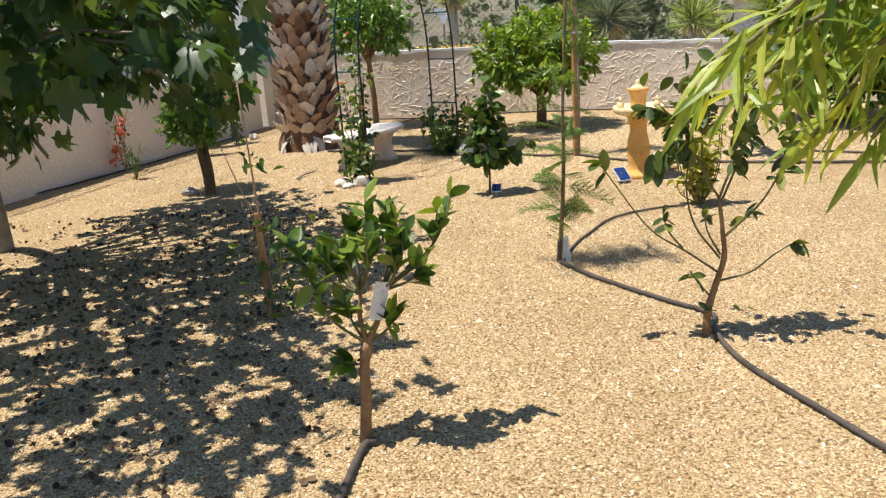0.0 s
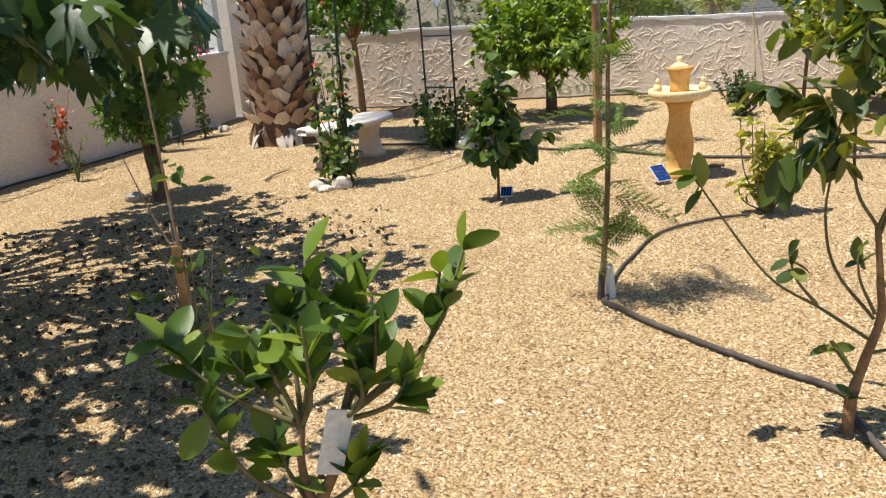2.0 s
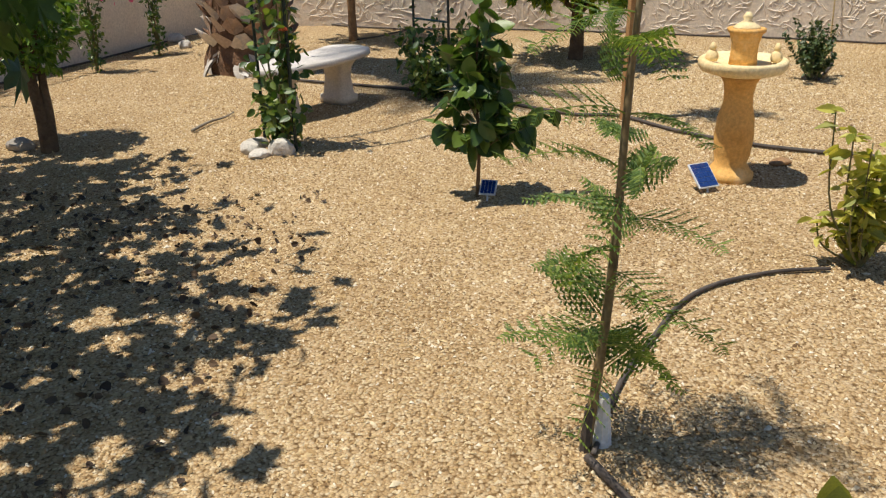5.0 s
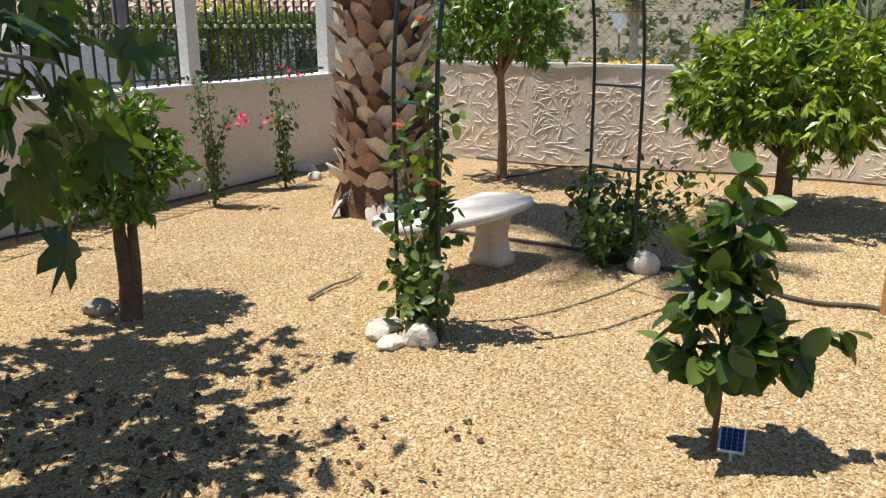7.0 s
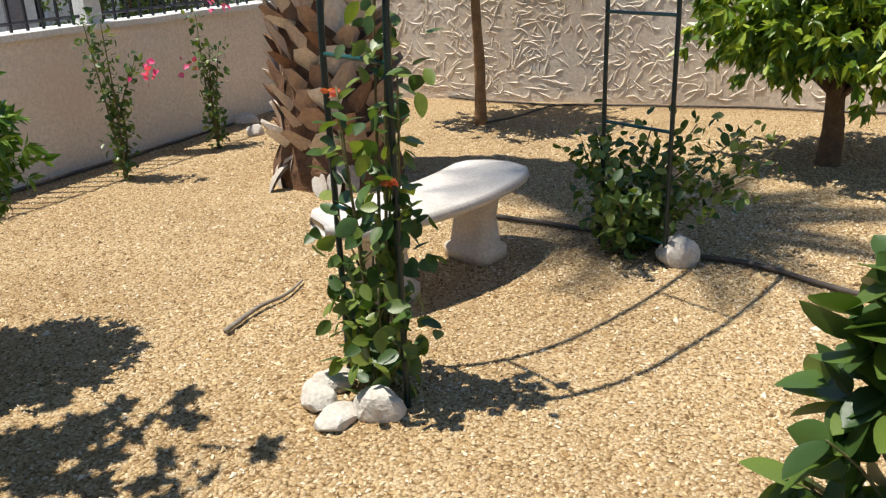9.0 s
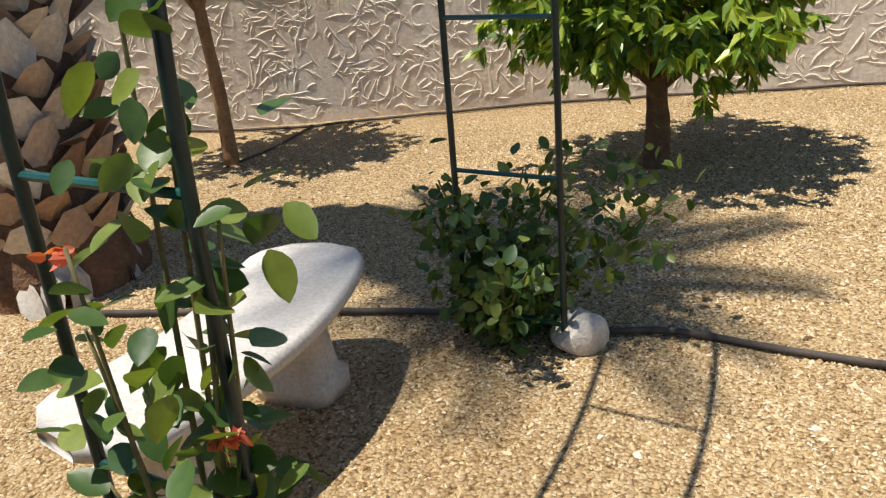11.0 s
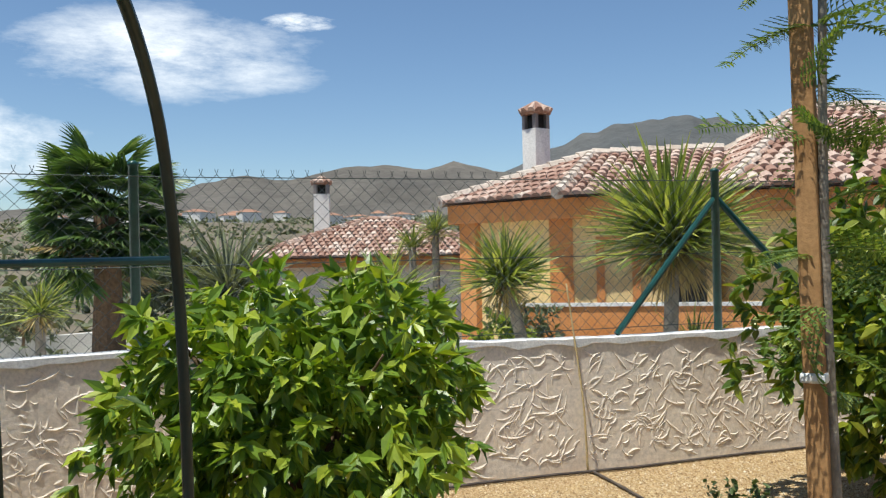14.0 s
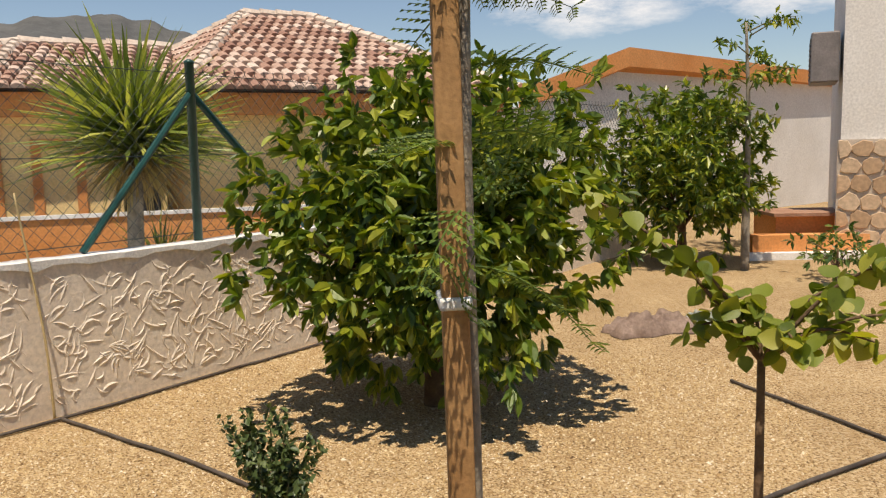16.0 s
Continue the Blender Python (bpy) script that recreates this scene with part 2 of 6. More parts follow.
M_DARK = rough_mat("dark_opening", (0.012, 0.01, 0.009), (0.03, 0.026, 0.022), 3, 20)
M_FLAG = island_mat("flagstone", [(0.0, (0.42, 0.28, 0.17)), (0.5, (0.55, 0.38, 0.24)), (1.0, (0.62, 0.48, 0.34))], 0.85, 20, 0.5, True, 0.008)
M_GROUT = rough_mat("pale_grout", (0.5, 0.42, 0.34), (0.62, 0.54, 0.45), 5, 50)
M_GREYMETAL = rough_mat("grey_brown_metal", (0.16, 0.14, 0.13), (0.26, 0.23, 0.22), 4, 40, 0.55, 0.1, 0.001, 0.5)
M_SIGNWHITE = rough_mat("sign_face", (0.7, 0.72, 0.74), (0.8, 0.82, 0.84), 4, 40, 0.4, 0.05, 0.001)
M_HILL = rough_mat("dry_hillside", (0.085, 0.078, 0.068), (0.15, 0.135, 0.115), 0.006, 0.05, 1.0, 0.8, 4.0)
M_HILLFAR = rough_mat("distant_mountain", (0.075, 0.08, 0.082), (0.12, 0.12, 0.115), 0.004, 0.03, 1.0, 0.8, 6.0)

L_LEMON = leaf_mat("lemon_leaf", (0.042, 0.085, 0.014), (0.085, 0.155, 0.02), (0.22, 0.29, 0.034), 0.38, 0.3, by_object=True)
L_CITRUS = leaf_mat("citrus_leaf", (0.037, 0.067, 0.013), (0.079, 0.124, 0.018), (0.22, 0.22, 0.029), 0.48, 0.25, by_object=True)
L_DARKLEAF = leaf_mat("dark_tree_leaf", (0.036, 0.078, 0.017), (0.072, 0.134, 0.026), (0.143, 0.213, 0.042), 0.38, 0.25, by_object=True)
L_FIG = leaf_mat("fig_leaf", (0.022, 0.056, 0.022), (0.044, 0.098, 0.03), (0.11, 0.17, 0.04), 0.38, 0.36, by_object=True)
L_ORANGE = leaf_mat("orange_tree_leaf", (0.075, 0.145, 0.018), (0.17, 0.275, 0.028), (0.4, 0.46, 0.045), 0.36, 0.3)
L_BUSH = leaf_mat("citrus_bush_leaf", (0.05, 0.097, 0.014), (0.12, 0.19, 0.022), (0.36, 0.38, 0.042), 0.36, 0.3)
L_ROUND = leaf_mat("small_glossy_leaf", (0.054, 0.126, 0.016), (0.108, 0.21, 0.026), (0.215, 0.336, 0.042), 0.36, 0.25)
L_MIMOSA = leaf_mat("feathery_leaflet", (0.06, 0.12, 0.024), (0.12, 0.2, 0.04), (0.24, 0.31, 0.06), 0.55, 0.35)
L_VARIEG = leaf_mat("yellow_green_leaf", (0.17, 0.2, 0.025), (0.36, 0.37, 0.06), (0.58, 0.52, 0.14), 0.45, 0.3)
L_CITRUS2 = leaf_mat("shoot_leaf", (0.045, 0.085, 0.015), (0.09, 0.15, 0.025), (0.2, 0.24, 0.04), 0.4, 0.28)
L_HOLLY = leaf_mat("blue_green_leaf", (0.032, 0.06, 0.018), (0.064, 0.1, 0.03), (0.13, 0.17, 0.06), 0.45, 0.15)
L_ROSE = leaf_mat("rose_leaf", (0.035, 0.082, 0.02), (0.077, 0.142, 0.033), (0.21, 0.262, 0.049), 0.42, 0.3)
L_HEART = leaf_mat("yellow_green_heart_leaf", (0.1, 0.17, 0.02), (0.2, 0.28, 0.035), (0.36, 0.4, 0.06), 0.45, 0.4)
L_OLEANDER = leaf_mat("narrow_leaf", (0.12, 0.2, 0.02), (0.26, 0.34, 0.05), (0.48, 0.48, 0.09), 0.4, 0.4)
L_PALM = leaf_mat("palm_leaflet", (0.05, 0.1, 0.03), (0.09, 0.16, 0.05), (0.17, 0.24, 0.08), 0.45, 0.25)
L_YUCCA = leaf_mat("yucca_blade", (0.08, 0.12, 0.03), (0.2, 0.26, 0.06), (0.46, 0.46, 0.14), 0.45, 0.3)
L_YUCCA_ONE = leaf_mat("yucca_blade_single", (0.08, 0.12, 0.03), (0.2, 0.26, 0.06), (0.46, 0.46, 0.14), 0.45, 0.3, by_object=True)
L_DEADBLADE = leaf_mat("dry_blade", (0.25, 0.18, 0.09), (0.36, 0.27, 0.14), (0.5, 0.4, 0.22), 0.7, 0.25)
L_HEDGE = leaf_mat("hedge_leaf", (0.045, 0.084, 0.016), (0.09, 0.14, 0.026), (0.179, 0.238, 0.042), 0.5, 0.2)
L_FARGREEN = leaf_mat("far_scrub_leaf", (0.08, 0.1, 0.05), (0.13, 0.15, 0.08), (0.2, 0.21, 0.12), 0.7, 0.15)
L_PINK = leaf_mat("pink_bract", (0.6, 0.03, 0.16), (0.7, 0.06, 0.24), (0.75, 0.15, 0.35), 0.6, 0.35)
L_RED = leaf_mat("red_petal", (0.58, 0.09, 0.06), (0.68, 0.17, 0.1), (0.74, 0.32, 0.18), 0.6, 0.3)
L_YELLOWFLOWER = leaf_mat("yellow_petal", (0.65, 0.4, 0.02), (0.75, 0.5, 0.03), (0.8, 0.6, 0.1), 0.6, 0.3)
L_WHITEFLOWER = leaf_mat("white_petal", (0.6, 0.6, 0.55), (0.75, 0.75, 0.72), (0.8, 0.8, 0.8), 0.6, 0.3)
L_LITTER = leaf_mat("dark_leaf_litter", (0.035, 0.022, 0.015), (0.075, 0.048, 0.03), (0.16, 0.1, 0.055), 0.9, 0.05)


# ---- building helpers ----
def mesh_data(name, verts, faces, mat, smooth=False):
    me = bpy.data.meshes.new(name)
    me.from_pydata([tuple(map(float, v)) for v in verts], [], [tuple(map(int, f)) for f in faces])
    me.materials.append(mat)
    if smooth:
        me.polygons.foreach_set("use_smooth", [True] * len(me.polygons))
    return me


def add(name, geo, mat, parent=None, label="", smooth=False, kind=""):
    """Links (verts, faces) as one mesh object, under parent if there is one."""
    ob = new(name, mesh_data(name, geo[0], geo[1], mat, smooth))
    ob.parent = parent
    return tagged(ob, label=label, kind=kind)


def part(name, bm, mat, parent, label="", smooth=False):
    me = bpy.data.meshes.new(name)
    bm.to_mesh(me)
    bm.free()
    me.materials.append(mat)
    if smooth:
        me.polygons.foreach_set("use_smooth", [True] * len(me.polygons))
    ob = new(name, me)
    ob.parent = parent
    return tagged(ob, label=label)


def thing(name, x, y, z, label, category, group="", rz=0.0):
    e = new(name)
    e.empty_display_size = 0.1
    e.matrix_world = pose(x, y, z, 0, 0, rz)
    return tagged(e, label, category, group)


def joined(*geos):
    vs, fs, k = [], [], 0
    for v, f in geos:
        v = np.asarray(v, float).reshape(-1, 3)
        vs.append(v)
        fs += [tuple(i + k for i in t) for t in f]
        k += len(v)
    return np.concatenate(vs), fs


def box(x0, y0, z0, x1, y1, z1):
    v = [(x, y, z) for z in (z0, z1) for y in (y0, y1) for x in (x0, x1)]
    return np.array(v, float), [(0, 2, 3, 1), (4, 5, 7, 6), (0, 1, 5, 4), (2, 6, 7, 3), (0, 4, 6, 2), (1, 3, 7, 5)]


def bevel_box(x0, y0, z0, x1, y1, z1, r=0.01, seg=2):
    bm = bmesh.new()
    bmesh.ops.create_cube(bm, size=1.0)
    for v in bm.verts:
        v.co = ((x0 + x1) / 2 + v.co.x * (x1 - x0), (y0 + y1) / 2 + v.co.y * (y1 - y0), (z0 + z1) / 2 + v.co.z * (z1 - z0))
    bmesh.ops.bevel(bm, geom=bm.edges[:], offset=r, segments=seg, affect="EDGES", profile=0.5)
    return bm


def tube(points, radii, seg=8, cap=True):
    pts = np.array(points, float)
    n = len(pts)
    radii = np.full(n, radii, float) if np.isscalar(radii) else np.array(radii, float)
    tang = np.gradient(pts, axis=0)
    tang /= np.linalg.norm(tang, axis=1)[:, None] + 1e-9
    ref = np.array((0.31, 0.87, 0.38)) if abs(tang[0][2]) > 0.8 else np.array((0.05, 0.03, 1.0))
    vs, fs = [], []
    a = np.linspace(0, 2 * np.pi, seg, endpoint=False)
    for p, t, r in zip(pts, tang, radii):
        u = np.cross(t, ref)
        u /= np.linalg.norm(u) + 1e-9
        w = np.cross(t, u)
        vs.append(p + r * (np.cos(a)[:, None] * u + np.sin(a)[:, None] * w))
    for i in range(n - 1):
        for j in range(seg):
            k = (j + 1) % seg
            fs.append((i * seg + j, i * seg + k, (i + 1) * seg + k, (i + 1) * seg + j))
    if cap:
        fs.append(tuple(range(seg))[::-1])
        fs.append(tuple((n - 1) * seg + j for j in range(seg)))
    return np.concatenate(vs), fs


def spline(points, n=10, wob=0.0, rng=None):
    """A smooth line through points (Catmull-Rom)."""
    p = np.array(points, float)
    p = np.vstack([2 * p[0] - p[1], p, 2 * p[-1] - p[-2]])
    out = []
    for i in range(1, len(p) - 2):
        for t in np.linspace(0, 1, n, endpoint=False):
            out.append(0.5 * (2 * p[i] + (p[i + 1] - p[i - 1]) * t + (2 * p[i - 1] - 5 * p[i] + 4 * p[i + 1] - p[i + 2]) * t ** 2 + (3 * p[i] - p[i - 1] - 3 * p[i + 1] + p[i + 2]) * t ** 3))
    out.append(p[-2])
    out = np.array(out)
    if wob and rng is not None:
        out[1:-1] += rng.normal(0, wob, (len(out) - 2, 3))
    return out


def lathe(profile, seg=32, wob=0.0, rng=None):
    vs, fs = [], []
    a = np.linspace(0, 2 * np.pi, seg, endpoint=False)
    for r, z in profile:
        w = 1 + (rng.normal(0, wob, seg) if wob else 0)
        vs.append(np.stack([r * np.cos(a) * w, r * np.sin(a) * w, np.full(seg, z)], 1))
    for i in range(len(profile) - 1):
        for j in range(seg):
            k = (j + 1) % seg
            fs.append((i * seg + j, i * seg + k, (i + 1) * seg + k, (i + 1) * seg + j))
    fs.append(tuple(range(seg))[::-1])
    fs.append(tuple((len(profile) - 1) * seg + j for j in range(seg)))
    return np.concatenate(vs), fs


def rock(size, seed, flat=0.65):
    rng = np.random.default_rng(seed)
    bm = bmesh.new()
    bmesh.ops.create_icosphere(bm, subdivisions=3, radius=1.0)
    planes = rng.normal(0, 1, (9, 3))
    planes /= np.linalg.norm(planes, axis=1)[:, None]
    cut = rng.uniform(0.62, 0.9, 9)
    for v in bm.verts:
        c = np.array(v.co)
        for q, d in zip(planes, cut):
            e = c @ q - d
            if e > 0:
                c = c - q * e * 0.85
        c *= 1 + 0.05 * noise.noise(Vector(c * 4))
        v.co = (c[0] * size, c[1] * size * 0.8, c[2] * size * flat)
    return bm


# a leaf lies along +y, its face up
def leaf_shape(length, width, fold=0.18, droop=0.12, stations=((0.0, 0.06), (0.28, 0.85), (0.55, 1.0), (0.8, 0.6), (1.0, 0.0))):
    vs, fs = [], []
    for s, w in stations:
        y, zc = s * length, -droop * length * s * s
        h = width / 2 * w
        vs += [(-h, y, zc + h * fold), (0, y, zc - h * fold), (h, y, zc + h * fold)]
    for i in range(len(stations) - 1):
        a = i * 3
        fs += [(a, a + 1, a + 4, a + 3), (a + 1, a + 2, a + 5, a + 4)]
    return np.array(vs, float), fs


LEAF5 = leaf_shape(1, 0.48, 0.32, 0.26)
SOFTLEAF = leaf_shape(1, 0.5, 0.16, 0.2, ((0.0, 0.07), (0.12, 0.5), (0.3, 0.9), (0.5, 1.0), (0.7, 0.87), (0.87, 0.54), (1.0, 0.05)))
BROADLEAF = leaf_shape(1, 0.64, 0.14, 0.2, ((0.0, 0.1), (0.12, 0.62), (0.3, 0.97), (0.5, 1.0), (0.7, 0.84), (0.87, 0.5), (1.0, 0.05)))
HEARTLEAF = leaf_shape(1, 0.95, 0.1, 0.16, ((0.0, 0.3), (0.1, 0.78), (0.3, 1.0), (0.5, 0.95), (0.7, 0.72), (0.87, 0.36), (1.0, 0.03)))
LEAF3 = leaf_shape(1, 0.42, 0.2, 0.18, ((0.0, 0.1), (0.45, 1.0), (1.0, 0.03)))
NARROW = leaf_shape(1, 0.26, 0.2, 0.25, ((0.0, 0.2), (0.4, 1.0), (1.0, 0.03)))
LONGNARROW = leaf_shape(1, 0.13, 0.15, 0.3, ((0.0, 0.3), (0.25, 0.9), (0.55, 1.0), (0.8, 0.6), (1.0, 0.03)))
OVATE = leaf_shape(1, 0.66, 0.15, 0.2, ((0.0, 0.2), (0.25, 0.95), (0.6, 0.85), (1.0, 0.03)))
ROUNDISH = leaf_shape(1, 0.92, 0.12, 0.15, ((0.0, 0.5), (0.3, 1.0), (0.7, 0.75), (1.0, 0.03)))
BLADE = leaf_shape(1, 0.05, 0.3, 0.2, ((0.0, 0.6), (0.3, 1.0), (0.7, 0.8), (1.0, 0.03)))


def fig_leaf():
    """A broad leaf with five rounded lobes."""
    ang = np.radians([-150, -120, -95, -68, -50, -32, -12, 0, 12, 32, 50, 68, 95, 120, 150])
    rad = [0.3, 0.5, 0.62, 0.42, 0.72, 0.9, 0.5, 1.0, 0.5, 0.9, 0.72, 0.42, 0.62, 0.5, 0.3]
    rad[7] = 1.05
    vs = [(0, 0, 0)] + [(r * math.sin(a) * 0.62, 0.32 + r * math.cos(a) * 0.62, -0.14 * r * r) for a, r in zip(ang, rad)] + [(0, 0.32, 0.03)]
    fs = [(16, i + 1, i) for i in range(1, 15)] + [(16, 1, 0), (16, 0, 15)]
    return np.array(vs, float), fs


FIG = fig_leaf()


def frames_for(d, rng, roll=0.6):
    d = d / (np.linalg.norm(d, axis=1)[:, None] + 1e-9)
    up = np.tile((0.0, 0.0, 1.0), (len(d), 1)) + rng.normal(0, roll, (len(d), 3))
    x = np.cross(d, up)
    x /= np.linalg.norm(x, axis=1)[:, None] + 1e-9
    z = np.cross(x, d)
    return np.stack([x, d, z], 2)


def scatter(shape, pos, d, size, rng, roll=0.6):
    """Many copies of a leaf shape as one (verts, faces)."""
    v0, f0 = shape
    R = frames_for(np.asarray(d, float), rng, roll)
    size = np.broadcast_to(np.asarray(size, float), (len(pos),))
    v = np.einsum("nij,kj->nki", R, v0) * size[:, None, None] + np.asarray(pos)[:, None, :]
    k = len(v0)
    fs = [tuple(i + n * k for i in f) for n in range(len(pos)) for f in f0]
    return v.reshape(-1, 3), fs


def unit(rng, n):
    d = rng.normal(0, 1, (n, 3))
    return d / np.linalg.norm(d, axis=1)[:, None]


def tufts(tips, axes, per, rng, spread=0.9, back=0.05, droop=0.25):
    """Leaves that ring the twig tips: places and directions."""
    n = len(tips) * per
    t, a = np.repeat(tips, per, 0), np.repeat(axes, per, 0)
    d = a * rng.uniform(0.2, 1.0, n)[:, None] + unit(rng, n) * spread
    d[:, 2] -= droop
    return t - a * rng.uniform(0, back, n)[:, None], d


def lumpy_tips(n, radii, rng, inner=0.55, lump=0.22, freq=2.2, zmin=-1.0, seed=0.0):
    d = unit(rng, n)
    d = d[d[:, 2] > zmin]
    r = rng.uniform(inner ** 2, 1, len(d)) ** 0.5
    lumps = np.array([1 + lump * noise.noise(Vector(q * freq) + Vector((seed, seed * 2, 0))) * 1.8 for q in d])
    return d * (r * lumps)[:, None] * np.array(radii), d


def leaf_objects(name, shape, pos, d, size, mat, parent, rng, roll=0.5):
    """Every leaf an object of its own on one shared mesh."""
    me = mesh_data(name, shape[0], shape[1], mat, True)
    R = frames_for(np.asarray(d, float), rng, roll)
    size = np.broadcast_to(np.asarray(size, float), (len(pos),))
    for p, r, s in zip(pos, R, size):
        ob = new(name, me)
        ob.parent = parent
        ob.matrix_basis = Matrix.Translation([float(c) for c in p]) @ Matrix([[float(c) for c in row] for row in r]).to_4x4() @ Matrix.Scale(float(s), 4)


def limbs(parent, mat, lines, name="branch"):
    """Tapered branches: rows of (points, thick, thin)."""
    for pts, r0, r1 in lines:
        q = spline(pts, 6)
        add(name, tube(q, np.linspace(r0, r1, len(q)), 7), mat, parent, smooth=True)


# ---- the plot: ground, walls, fences ----
BACK = [(-3.05, 14.3), (-0.3, 13.8), (1.35, 13.55), (4.15, 12.62), (7.0, 11.65), (14.6, 9.1)]   # foot of the back wall
LEFT_A, LEFT_B = (-7.6, -0.6), (-3.0, 13.75)                                                    # foot of the side wall


def back_y(x):
    return float(np.interp(x, [p[0] for p in BACK], [p[1] for p in BACK]))


def left_x(y):
    return LEFT_A[0] + (LEFT_B[0] - LEFT_A[0]) * (y - LEFT_A[1]) / (LEFT_B[1] - LEFT_A[1])


def ground_z(x, y):
    z = 0.012 * noise.noise(Vector((x * 0.9, y * 0.9, 0))) + 0.006 * noise.noise(Vector((x * 3, y * 3, 5)))
    out = max(0.0, y - back_y(min(max(x, -3), 14)) - 1.5, x - 30, -x - 12, -y - 10)
    far = math.hypot(x, y)
    if out > 0:
        z += -0.045 * min(out, 32) + 0.5 * noise.noise(Vector((x * 0.06, y * 0.06, 2))) * min(1, out / 10)
    if far > 70:
        z += 0.05 * (far - 70) * (1 if y > -40 else 0.3) + 4 * noise.noise(Vector((x * 0.008, y * 0.008, 1)))
    return z


def graded(lo, hi, step, reach=3200):
    a = list(np.arange(lo, hi + 1e-6, step))
    g, q = 0.35, [hi]
    while q[-1] < reach:
        q.append(q[-1] + g)
        g *= 1.28
    g, r = 0.35, [lo]
    while r[-1] > -reach:
        r.append(r[-1] - g)
        g *= 1.28
    return r[::-1][:-1] + a + q[1:]


def build_ground():
    xs, ys = graded(-8.5, 14.8, 0.14), graded(-3.0, 14.6, 0.14)
    nx = len(xs)
    vs = [(x, y, ground_z(x, y)) for y in ys for x in xs]
    fs, mi = [], []
    for j in range(len(ys) - 1):
        for i in range(nx - 1):
            fs.append((j * nx + i, j * nx + i + 1, (j + 1) * nx + i + 1, (j + 1) * nx + i))
            x, y = (xs[i] + xs[i + 1]) / 2, (ys[j] + ys[j + 1]) / 2
            if left_x(y) < x < 30 and -10 < y < back_y(min(max(x, -3), 14.6)) + 0.1:
                mi.append(0)
            elif -2.6 < x < 9 and y < 27 and y > 10 and x < 12:
                mi.append(2)
            elif -12 < x < left_x(min(max(y, -6), 20)) and -30 < y < 40:
                mi.append(3)
            else:
                mi.append(1)
    me = mesh_data("ground", vs, fs, M_GRAVEL, True)
    for m in (M_EARTH, M_WHITE_GRAVEL, M_ASPHALT):
        me.materials.append(m)
    me.polygons.foreach_set("material_index", mi)
    tagged(new("ground", me), "pale yellow gravel garden ground running out to dry land", "ground", kind="structure")


build_ground()


def strip_wall(line, width, tops, base=-0.3, step=0.25):
    """A wall along a line, of that thickness on the far side, its top following heights."""
    vs, fs = [], []
    pts = []
    for (x0, y0), (x1, y1) in zip(line[:-1], line[1:]):
        n = max(1, int(math.hypot(x1 - x0, y1 - y0) / step))
        pts += [(x0 + (x1 - x0) * k / n, y0 + (y1 - y0) * k / n) for k in range(n)]
    pts.append(line[-1])
    p = np.array(pts)
    t = np.gradient(p, axis=0)
    t /= np.linalg.norm(t, axis=1)[:, None]
    nrm = np.stack([-t[:, 1], t[:, 0]], 1)
    for k, (q, m) in enumerate(zip(p, nrm)):
        z = float(np.interp(q[0], [a[0] for a in tops], [a[1] for a in tops])) + 0.006 * noise.noise(Vector((q[0] * 2, q[1] * 2, 0)))
        w = q + m * width
        vs += [(q[0], q[1], base), (q[0], q[1], z), (w[0], w[1], z), (w[0], w[1], base)]
        if k:
            a, b = (k - 1) * 4, k * 4
            fs += [(a, b, b + 1, a + 1), (a + 1, b + 1, b + 2, a + 2), (a + 2, b + 2, b + 3, a + 3)]
    e = (len(p) - 1) * 4
    fs += [(0, 1, 2, 3), (e, e + 3, e + 2, e + 1)]
    return (np.array(vs), fs), p, nrm


TOPS = [(-3.1, 1.06), (1.3, 1.04), (4.2, 0.95), (15, 0.95)]
geo, line_p, line_n = strip_wall(BACK, 0.16, TOPS)
wall_back = tagged(add("wall_back", geo, M_STUCCO), "beige garden wall with trowelled stucco swirls", "wall", kind="structure")


def coping(line, width, tops, over=0.015, thick=0.03, uneven=1.0):
    """A rough whitewashed top, laid on the wall."""
    geo, p, n = strip_wall([(x, y) for x, y in line], width, tops, 0, 0.12)
    v = geo[0].reshape(-1, 4, 3).copy()
    rng = np.random.default_rng(5)
    for k in range(len(v)):
        m = np.array((n[k][0], n[k][1], 0))
        z = v[k][1][2]
        a, b = v[k][1] - m * (over + rng.normal(0, 0.004) * uneven), v[k][2] + m * over
        v[k][0], v[k][1], v[k][2], v[k][3] = a, a, b, b
        v[k][0][2] = v[k][3][2] = z + 0.003
        v[k][0][2] -= abs(rng.normal(0.012, 0.012)) * uneven
        v[k][1][2] = v[k][2][2] = z + thick + rng.normal(0, 0.003) * uneven
    return v.reshape(-1, 3), geo[1]


add("coping", coping(BACK, 0.16, TOPS), M_COPING, wall_back, "whitewashed wall top")


